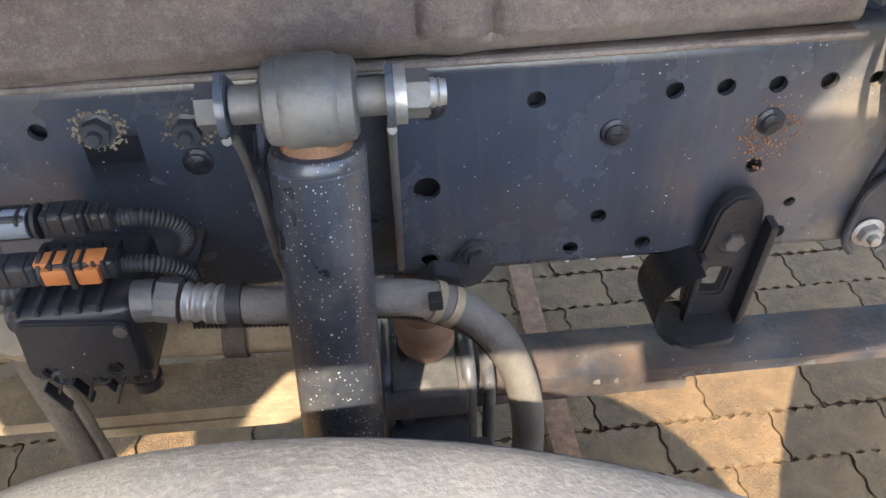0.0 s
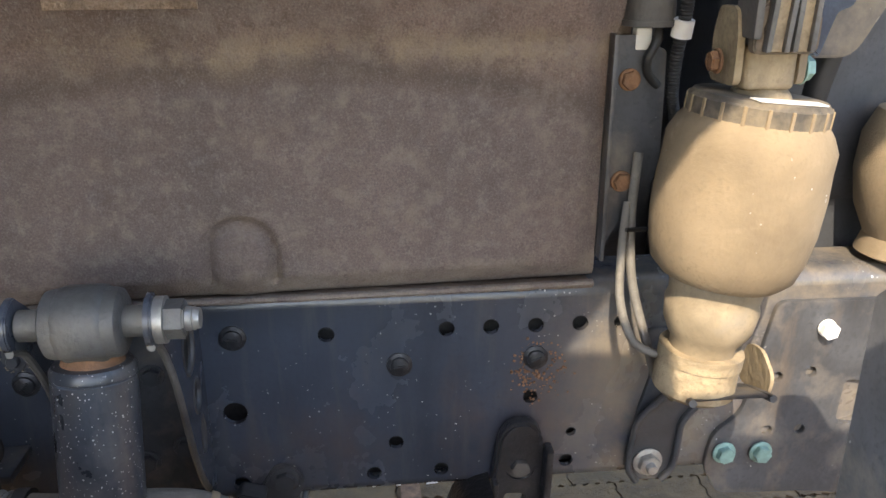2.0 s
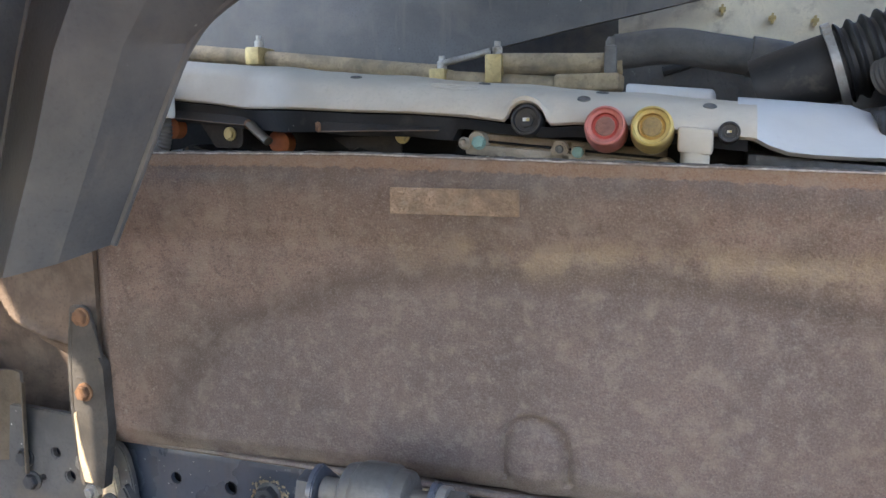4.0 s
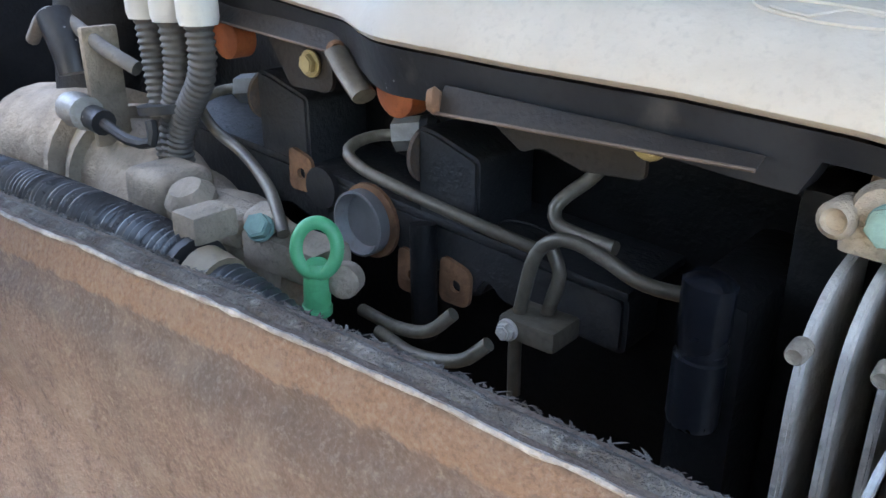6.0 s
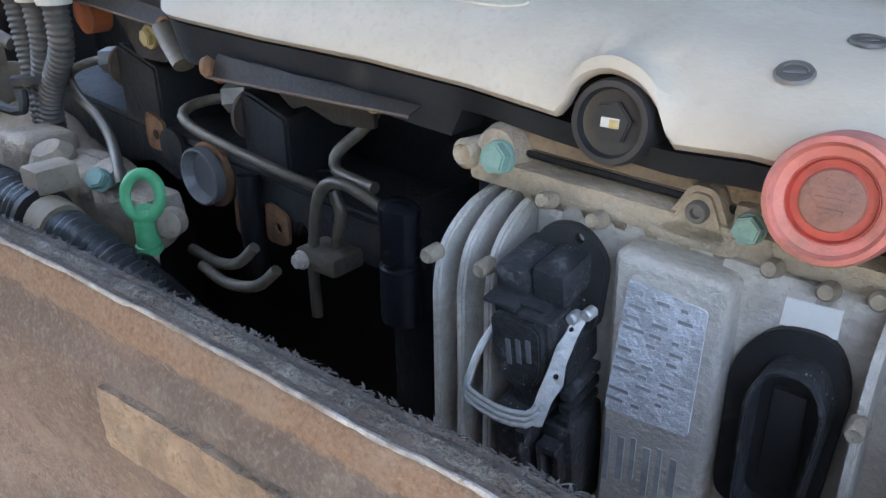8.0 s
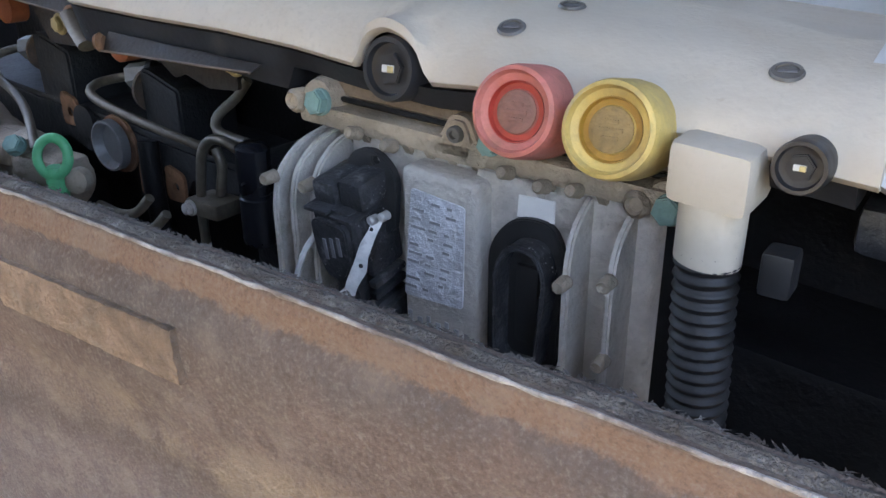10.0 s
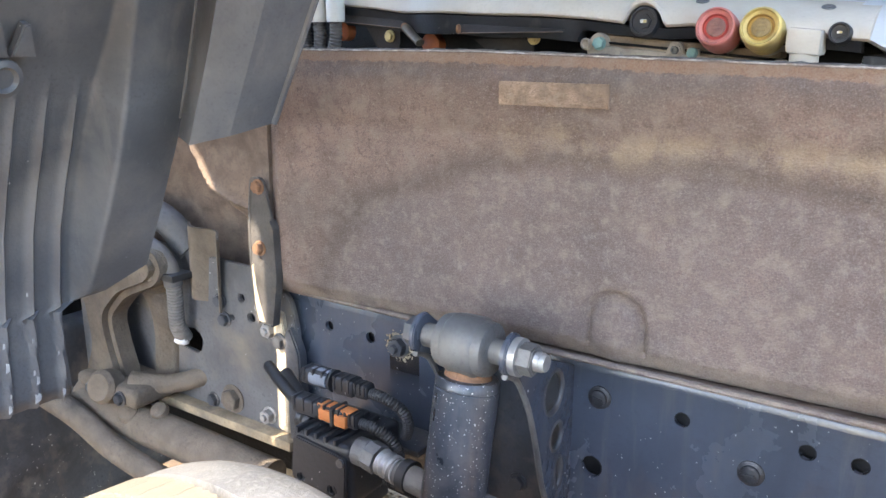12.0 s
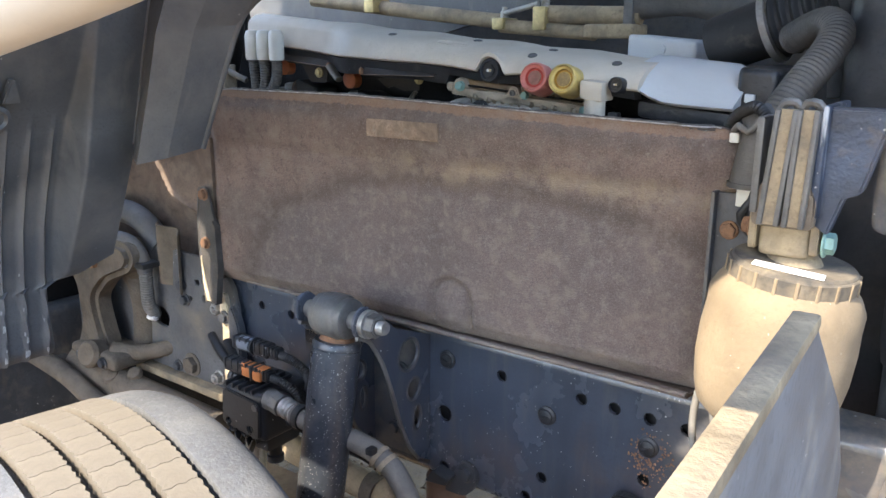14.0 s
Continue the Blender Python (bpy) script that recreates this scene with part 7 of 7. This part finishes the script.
part("tail_clip", plugged(merge(merge(box(0.060, 0.0635, EY - 0.032, EY - 0.02, 1.31, 1.352, 0.001, lean), box(0.060, 0.073, EY - 0.032, EY - 0.02, 1.350, 1.355, 0.001, lean)), box(0.07, 0.0735, EY - 0.03, EY - 0.02, 1.325, 1.352, 0.001, lean))), M_PLUG, plug)
part("latch", plugged(merge(box(0.05, 0.057, EY - 0.038, EY - 0.03, 1.356, 1.366, 0.0015, lean), box(0.052, 0.055, EY - 0.04, EY - 0.03, 1.336, 1.358, 0.001, lean))), M_PLUG, plug)
part("throat", plugged(box(0.038, 0.062, EY - 0.022, EY + 0.02, 1.365, 1.402, 0.006, lean)), M_PLUG, plug)
part("plug_collar", plugged(plate(rounded([(0.03, 1.45), (0.046, 1.479), (0.068, 1.482), (0.084, 1.466), (0.08, 1.42), (0.03, 1.42)], 0.01), [circle(0.066, 1.474, 0.003, 10)], 0.006, side_plane(EY + 0.010), 0.001)), M_DARK, plug)
wire = material("bare_bail", (0.5, 0.49, 0.47), 0.5, 0.45, 0.35, 30, 200, (0.22, 0.2, 0.18), 0.3, 60, bump=0.3, soft=0.12)
bail = part("bail", plugged(tube([(0.032, EY - 0.012, 1.425), (0.0285, EY - 0.03, 1.41), (0.027, EY - 0.040, 1.393), (0.0275, EY - 0.043, 1.386)], 0.0022, 8)), wire, plug, "bare steel bail")
for dz in (0.0, 0.0038, 0.0076):
    part("bail_bar", plugged(tube([(0.0265, EY - 0.040, 1.3905 - dz), (0.03, EY - 0.044, 1.388 - dz), (0.05, EY - 0.046, 1.386 - dz), (0.067, EY - 0.044, 1.388 - dz), (0.0705, EY - 0.039, 1.392 - dz)], 0.0017, 8)), wire, plug)
arm = plate(rounded([(-0.004, 0.0), (0.004, 0.0), (0.0055, 0.014), (0.009, 0.024), (0.0075, 0.034), (0.0095, 0.05), (0.012, 0.06), (0.005, 0.061), (0.003, 0.05), (0.0, 0.042), (-0.001, 0.03), (-0.003, 0.016)], 0.002), [circle(0.004, 0.027, 0.0016, 10), circle(0.0052, 0.052, 0.0014, 10)], 0.0022, Matrix.Translation((0.0715, EY - 0.042, 1.381)) @ Matrix.Rotation(radians(-25), 4, "X") @ Matrix.Rotation(radians(35), 4, "Z") @ Matrix(((1, 0, 0, 0), (0, 0, 1, 0), (0, 1.08, 0, 0), (0, 0, 0, 1))), 0.0006)
part("bail_arm", plugged(arm), wire, plug)
for x, y, z in ((0.0755, EY - 0.013, 1.437), (0.082, EY - 0.009, 1.440)):
    part("pivot", plugged(lathe([(0.0034, -0.004), (0.0034, 0.003), (0.0022, 0.0042), (0, 0.0042)], aim((x, y, z), OUT), 14)), wire, plug)

# ---- filler neck ----
neck = thing("filler_neck", (0.315, 0.17, 1.43), "pale plastic breather neck on a corrugated hose", "pipe")
part("neck", sloped(merge(box(0.293, 0.337, 0.155, 0.205, 1.522, 1.556, 0.006), lathe([(0.0185, 1.488), (0.0185, 1.525), (0, 1.525)], Matrix.Translation((0.315, 0.175, 0)), 28))), M_COVER, neck)
part("hose", tube([(0.315, 0.175, 1.466), (0.317, 0.175, 1.42), (0.32, 0.175, 1.36), (0.32, 0.175, 1.3)], 0.0185, 18, rib=(0.0075, 0.0025)), M_DARK, neck, "black corrugated hose")
part("plug", box(0.345, 0.362, 0.165, 0.185, 1.45, 1.475, 0.003), M_DARK, neck)

# ---- injection pipes ----
pipes = [
    ("injection_pipe", [(-0.594, 0.292, 1.476), (-0.617, 0.286, 1.473), (-0.621, 0.265, 1.468), (-0.61, 0.25, 1.461), (-0.57, 0.238, 1.447), (-0.517, 0.225, 1.44), (-0.472, 0.21, 1.433), (-0.427, 0.19, 1.425), (-0.392, 0.172, 1.405)], 0.0051),
    ("injection_pipe", [(-0.385, 0.297, 1.462), (-0.405, 0.286, 1.459), (-0.405, 0.262, 1.457), (-0.397, 0.248, 1.452), (-0.376, 0.246, 1.443), (-0.331, 0.249, 1.433), (-0.275, 0.254, 1.422), (-0.22, 0.264, 1.41)], 0.0051),
    ("injection_pipe", [(-0.172, 0.28, 1.485), (-0.184, 0.275, 1.468), (-0.197, 0.266, 1.455), (-0.202, 0.26, 1.446), (-0.197, 0.256, 1.437), (-0.18, 0.254, 1.434), (-0.148, 0.25, 1.433)], 0.0051),
    ("injection_pipe", [(-0.217, 0.24, 1.30), (-0.217, 0.24, 1.35), (-0.209, 0.239, 1.394), (-0.201, 0.238, 1.419), (-0.188, 0.239, 1.432), (-0.17, 0.24, 1.434), (-0.151, 0.243, 1.427), (-0.116, 0.25, 1.414), (-0.039, 0.26, 1.42)], 0.0051),
    ("injection_pipe", [(-0.203, 0.252, 1.354), (-0.193, 0.25, 1.386), (-0.189, 0.25, 1.403), (-0.196, 0.25, 1.42)], 0.0051),
    ("injection_pipe", [(-0.337, 0.2, 1.347), (-0.292, 0.195, 1.348), (-0.262, 0.195, 1.356), (-0.243, 0.2, 1.374)], 0.005),
    ("injection_pipe", [(-0.309, 0.19, 1.342), (-0.268, 0.185, 1.339), (-0.226, 0.185, 1.349), (-0.204, 0.19, 1.368)], 0.005),
]
for name, pts, r in pipes:
    t = thing(name, pts[0], "bent bare steel fuel injection pipe on the engine", "pipe", "injection pipes")
    part("pipe", tube(pts, r, 12, 0.006), M_PIPE, t)
    if pts[0][2] > 1.46 and pts[0][0] < -0.3:
        d = Vector(pts[0]) - Vector(pts[1])
        part("nut", plate(hexagon(0.0125, 0.2), [], 0.0257, aim(Vector(pts[0]) - d.normalized() * 0.004, d, 1.17), 0.0015), M_NUT, t, "grey union nut")
        part("seat", lathe([(0.0125, 0.018), (0.013, 0.024), (0.009, 0.03), (0, 0.03)], aim(Vector(pts[0]), d, 1.17), 20), M_GALLERY, t)
clampt = thing("pipe_clamp", (-0.2, 0.24, 1.36), "small steel block clamping two fuel pipes", "clamp")
part("block", box(-0.224, -0.176, 0.226, 0.262, 1.353, 1.37, 0.004), M_PIPE, clampt)
bolts([(-0.213, 0.225, 1.362)], BOLT_SMALL, clampt)

# ---- dipstick ----
dip = thing("dipstick", (-0.34, 0.164, 1.304), "bright green plastic dipstick with a ring handle", "dipstick")
DC = Vector((-0.344, 0.164, 1.408))
look_out = Vector((0.5, -0.6, 0.25)).normalized()
q = look_out.to_track_quat("Z", "Y").to_matrix()
ring_pts = [DC + q @ Vector((0.0152 * math.cos(2 * math.pi * k / 30), 0.0192 * math.sin(2 * math.pi * k / 30), 0)) for k in range(31)]
part("ring", tube(ring_pts, 0.0052, 10, 0.003, flat=0.8, cap=False), M_GREEN, dip)
part("grip", lathe([(0.0085, 0), (0.0105, 0.002), (0.0105, 0.007), (0.0092, 0.008), (0.0092, 0.036), (0.007, 0.04), (0, 0.04)], aim(DC + Vector((-0.004, 0, -0.055)), (0.08, 0, 1), 1.12), 20), M_GREEN, dip)
part("tube", tube([DC + Vector((-0.004, 0, -0.055)), DC + Vector((-0.007, 0, -0.08)), DC + Vector((-0.01, 0.005, -0.13))], 0.0078, 12), M_ALU, dip)

# ---- intake elbow and hoses at the front of the engine ----
elbow = thing("intake_elbow", (-0.671, 0.26, 1.3), "brown dusty cast intake elbow with a bolted flange", "pipe")
part("casting", tube([(-0.991, 0.26, 1.354), (-0.888, 0.26, 1.374), (-0.78, 0.255, 1.369), (-0.688, 0.24, 1.359), (-0.596, 0.22, 1.358), (-0.491, 0.21, 1.362), (-0.401, 0.205, 1.357)], lambda f: 0.082 - 0.052 * f + 0.003 * math.sin(f * 40), 24, 0.015), M_ELBOW, elbow)
part("band", merge(tube([(-0.807, 0.257, 1.371), (-0.794, 0.256, 1.371)], 0.0847, 24, 0.004), tube([(-0.766, 0.254, 1.368), (-0.757, 0.253, 1.367)], 0.077, 24, 0.004)), M_ELBOW, elbow)
knob = merge(box(-0.615, -0.547, 0.16, 0.22, 1.374, 1.421, 0.014, seg=3), box(-0.567, -0.447, 0.165, 0.21, 1.376, 1.405, 0.011, seg=3))
merge(knob, merge(lathe([(0.02, 0), (0.021, 0.016), (0.013, 0.026), (0, 0.026)], aim((-0.524, 0.18, 1.391), (0.1, -0.4, 1), 1.1), 18), lathe([(0.015, 0), (0.016, 0.012), (0.009, 0.018), (0, 0.018)], aim((-0.481, 0.172, 1.385), (0.1, -0.6, 1), 1.1), 16)))
merge(knob, merge(box(-0.447, -0.354, 0.168, 0.21, 1.366, 1.398, 0.008), lathe([(0.014, 0), (0.014, 0.012), (0, 0.012)], aim((-0.422, 0.18, 1.403), (0, -0.5, 1), 1.1), 18)))
part("flange", knob, M_ELBOW, elbow, "lumpy dust-caked flange")
part("stud", lathe([(0.012, 0), (0.012, 0.012), (0.008, 0.015), (0, 0.015)], aim((-0.334, 0.185, 1.381), (0.5, -1, 0.1), 1.1), 16), M_ELBOW, elbow)
placed("bolt", BOLT_TEAL, aim((-0.404, 0.16, 1.41), (0.3, -0.6, 0.5), 1.1), elbow, "teal-painted bolt")
part("rise", tube([(-0.907, 0.3, 1.411), (-0.88, 0.3, 1.511), (-0.851, 0.3, 1.592), (-0.84, 0.3, 1.676)], 0.055, 20), M_GALLERY, elbow)
part("rib", box(-0.739, -0.73, 0.2, 0.24, 1.409, 1.533, 0.004), M_ELBOW, elbow)
big = thing("corrugated_hose", (-0.457, 0.118, 1.355), "thick black corrugated conduit along the shield's top edge", "hose")
part("hose", tube([(-0.953, 0.123, 1.371), (-0.796, 0.118, 1.382), (-0.636, 0.113, 1.389), (-0.503, 0.11, 1.391), (-0.422, 0.111, 1.387)], 0.0256, 28, rib=(0.0082, 0.005)), M_CONDUIT, big)
part("hose_end", tube([(-0.406, 0.111, 1.385), (-0.358, 0.116, 1.374), (-0.314, 0.124, 1.352), (-0.28, 0.136, 1.315)], 0.0205, 24, rib=(0.007, 0.0038)), M_CONDUIT, big)
part("tape", tube([(-0.414, 0.111, 1.386), (-0.39, 0.112, 1.382)], 0.023, 18), M_CLEAR, big, "pale wrapped tape")
part("tie", tube([(-0.427, 0.111, 1.387), (-0.42, 0.111, 1.386)], 0.0274, 18), M_DARK, big)
part("clip", box(-0.445, -0.414, 0.108, 0.148, 1.406, 1.43, 0.005), M_ALU_DARK, big)
lower = thing("sensor_plug", (-0.32, 0.145, 1.302), "dark dusty sensor plug beside the dipstick", "plug")
part("body", tube([(-0.349, 0.14, 1.334), (-0.316, 0.145, 1.325), (-0.288, 0.15, 1.306), (-0.255, 0.155, 1.279)], 0.0231, 14), M_PLASTIC, lower)
part("ring", tube([(-0.344, 0.14, 1.336), (-0.34, 0.14, 1.335)], 0.0275, 16), M_DARK, lower)
loom = thing("connector_bank", (-0.622, 0.228, 1.505), "three pale connectors with corrugated wiring sleeves", "connector")
for k, x in enumerate((-0.646, -0.604, -0.560)):
    part("connector", lathe([(0.017, 0), (0.0185, 0.006), (0.0185, 0.06), (0.014, 0.07), (0, 0.072)], Matrix.Translation((x, 0.226, 1.546)), 20), M_WHITE, loom, "pale plastic connector")
    part("sleeve", tube([(x, 0.226, 1.55), (x - 0.005 * (k - 1), 0.226, 1.50), (-0.622 + 0.012 * (k - 1), 0.224, 1.435), (-0.622 + 0.012 * (k - 1), 0.228, 1.35)], 0.0133, 14, rib=(0.0064, 0.0019)), M_COOLANT, loom, "grey corrugated sleeve")
part("tie", tube([(-0.624, 0.226, 1.468), (-0.623, 0.226, 1.46)], 0.0318, 14), M_DARK, loom)
sens = thing("foil_sensor", (-0.741, 0.2, 1.449), "foil-wrapped sensor plug with a black lead", "plug")
part("foil", lathe([(0.008, 0), (0.015, 0.004), (0.017, 0.02), (0.013, 0.036), (0.016, 0.044), (0, 0.046)], aim((-0.761, 0.19, 1.451), (1, -0.1, 0), 1.1), 14), M_ZINC, sens)
part("body", tube([(-0.733, 0.19, 1.449), (-0.691, 0.19, 1.444)], 0.0132, 12), M_PLASTIC, sens)
part("lead", tube([(-0.691, 0.19, 1.444), (-0.647, 0.19, 1.434), (-0.613, 0.195, 1.436), (-0.618, 0.2, 1.455)], 0.0055, 8), M_DARK, sens)
part("hose", tube([(-0.89, 0.22, 1.506), (-0.84, 0.215, 1.535), (-0.786, 0.21, 1.539), (-0.716, 0.215, 1.512), (-0.675, 0.225, 1.495)], 0.0077, 10), M_HOSE, sens)
part("grip", tube([(-0.784, 0.2, 1.543), (-0.761, 0.2, 1.506), (-0.754, 0.2, 1.485)], 0.0176, 12), M_PLASTIC, sens)

# ---- pipes above the engine ----
rail = thing("fuel_rail", (-0.1, 0.72, 1.6), "tan dusty pipes and clamps on top of the engine", "pipe")
part("pipe", tube([(-0.95, 0.74, 1.716), (-0.70, 0.74, 1.69), (-0.343, 0.74, 1.653), (-0.235, 0.74, 1.643)], 0.02, 14), M_TANSTEEL, rail)
part("pipe", tube([(-0.10, 0.73, 1.659), (0.0, 0.73, 1.656), (0.09, 0.73, 1.653), (0.15, 0.735, 1.655)], 0.023, 14), M_TANSTEEL, rail)
part("pipe", tube([(-0.235, 0.72, 1.632), (-0.1, 0.72, 1.622), (0.04, 0.72, 1.612)], 0.018, 14), M_TANSTEEL, rail)
part("manifold", box(0.02, 0.15, 0.69, 0.78, 1.6, 1.634, 0.008, seg=3), M_TANSTEEL, rail, "tan cast end piece")
for x, z0, z1 in ((-0.68, 1.672, 1.712), (-0.231, 1.622, 1.652), (-0.108, 1.62, 1.678)):
    part("clamp", box(x - 0.018, x + 0.018, 0.695, 0.77, z0, z1, 0.005), M_SCREW, rail, "brassy clamp")
    part("clamp_bolt", lathe([(0.011, 0), (0.011, 0.016), (0.007, 0.018), (0.007, 0.028), (0, 0.028)], Matrix.Translation((x, 0.73, z1)), 12), M_ZINC, rail)
part("link", tube([(-0.22, 0.715, 1.664), (-0.17, 0.715, 1.674), (-0.12, 0.715, 1.685)], 0.007, 10), M_ZINC, rail)
part("post", merge(box(0.118, 0.142, 0.70, 0.76, 1.605, 1.688, 0.005), lathe([(0.014, 0), (0.014, 0.012), (0.009, 0.02), (0, 0.02)], Matrix.Translation((0.13, 0.73, 1.686)), 14)), M_GREYDUST, rail, "grey support post")
coolant = thing("coolant_pipe", (0.416, 0.752, 1.624), "large grey rubber coolant hose with a sleeve joint", "hose")
part("hose", tube([(0.135, 0.740, 1.677), (0.242, 0.752, 1.686), (0.336, 0.764, 1.671), (0.429, 0.776, 1.654), (0.51, 0.782, 1.64), (0.565, 0.775, 1.61), (0.6, 0.76, 1.56), (0.61, 0.75, 1.48)], 0.035, 22), M_COOLANT, coolant)
part("sleeve", tube([(0.388, 0.77, 1.663), (0.458, 0.778, 1.65)], 0.039, 22), M_COOLANT, coolant, "wide sleeve joint")
intake = thing("intake_bellows", (0.6, 0.5, 1.6), "black ribbed rubber intake bellows", "hose")
part("bellows", tube([(0.40, 0.54, 1.585), (0.476, 0.53, 1.612), (0.536, 0.52, 1.631), (0.63, 0.52, 1.664), (0.72, 0.52, 1.69)], 0.056, 28), M_DARK, intake)
part("clamp_band", tube([(0.508, 0.523, 1.622), (0.52, 0.522, 1.626)], 0.071, 28, 0.004), M_ZINC, intake, "steel clamp band")
part("ribs", tube([(0.525, 0.522, 1.628), (0.575, 0.52, 1.645), (0.632, 0.52, 1.665)], 0.066, 28, rib=(0.021, 0.011)), M_DARK, intake)
part("elbow", tube([(0.57, 0.44, 1.60), (0.61, 0.40, 1.618), (0.645, 0.36, 1.624), (0.665, 0.325, 1.606), (0.658, 0.285, 1.57), (0.635, 0.235, 1.522), (0.615, 0.2, 1.47), (0.605, 0.17, 1.40)], 0.028, 20, rib=(0.008, 0.002)), M_COOLANT, intake, "dusty grey corrugated downpipe")
part("filter_box", box(0.66, 1.1, 0.4, 0.9, 0.8, 2.0, 0.05, seg=4), M_HOUSING, intake, "black air intake housing")
wall = thing("rear_housing", (1.1, 0.4, 1.0), "black dirty equipment behind the cab", "housing")
part("body", merge(box(0.81, 1.6, 0.1, 0.7, 1.12, 2.1, 0.05, seg=3), box(0.82, 1.594, 0.106, 0.6, 0.85, 1.5, 0.04, seg=3)), M_HOUSING, wall)
part("pipe", tube([(0.86, 0.06, 1.5), (0.9, 0.02, 1.42), (0.88, 0.02, 1.3), (0.9, 0.05, 1.15)], 0.016, 12), M_DARK, wall)
part("pale_tube", tube([(0.85, 0.06, 1.0), (1.3, 0.06, 0.985), (1.7, 0.06, 0.97)], 0.03, 16), M_PALEBLUE, wall, "pale blue-grey air pipe")

boot = thing("dust_boot", (1.05, 0.04, 1.09), "tan dust-covered rubber boot beside the frame", "rubber boot")
part("rubber", lathe([(0.03, 1.07), (0.06, 1.085), (0.052, 1.11), (0.07, 1.15), (0.078, 1.2), (0.075, 1.25), (0.06, 1.285), (0.03, 1.295), (0, 1.295)], Matrix.Translation((1.05, 0.03, 0)), 32), M_BELLOW, boot)

# ---- paving blocks ----


def paver_outline(w, d):
    """A block with wavy long and short sides."""
    n, k2 = 32, 12
    wave = [0.0046 * math.sin(2 * math.pi * k / 4.6 + 0.6) + 0.0018 * math.sin(k * 2.3) for k in range(n + 1)]
    side = [0.0036 * math.sin(2 * math.pi * k / 5 + 0.4) for k in range(k2 + 1)]
    low = [(-w / 2 + w * k / n, -d / 2 + wave[k]) for k in range(1, n)]
    right = [(w / 2 + side[k], -d / 2 + d * k / k2) for k in range(k2 + 1)]
    high = [(w / 2 - w * k / n, d / 2 + wave[n - k]) for k in range(1, n)]
    left = [(-w / 2 + side[k2 - k], d / 2 - d * k / k2) for k in range(k2 + 1)]
    return low + right + high + left


PW, PD = 0.25, 0.127
pb = plate(paver_outline(PW - 0.006, PD - 0.007), [], 0.05, None, 0.0)
top = [f for f in pb.faces if f.normal.z > 0.9]
ins = bmesh.ops.inset_region(pb, faces=top, thickness=0.004)
for v in {v for f in pb.faces for v in f.verts}:
    if v.co.z > 0.04 and any(f in ins["faces"] for f in v.link_faces) and not all(f in ins["faces"] or f.normal.z > 0.9 for f in v.link_faces):
        v.co.z -= 0.004
PAVER = to_mesh("paver", pb, M_PAVER, 50)
paving = thing("paving", (0.6, 0.6, GROUND), "worn tan interlocking concrete paving blocks", "paving", kind="structure")
for j in range(-6, 15):
    for i in range(-6, 9):
        x, y = 0.11 + PW * (i + 0.5 * (j % 2)), 0.0715 + PD * j + 0.02 * (0.11 + PW * i)
        m = Matrix.Translation((x, y, GROUND - 0.05 + random.uniform(-0.0015, 0.0015))) @ Matrix.Rotation(radians(1.1 + random.uniform(-0.6, 0.6)), 4, "Z")
        placed("paving_block", PAVER, m, paving)

# flat brown strip across the blocks
strip_bar = thing("brown_strip", (0.4, 0.5, GROUND), "flat brown strip along the paving", "steel bar")
part("bar", box(0.372, 0.428, 0.1, 1.2, GROUND, GROUND + 0.008, 0.002), M_RUST, strip_bar)
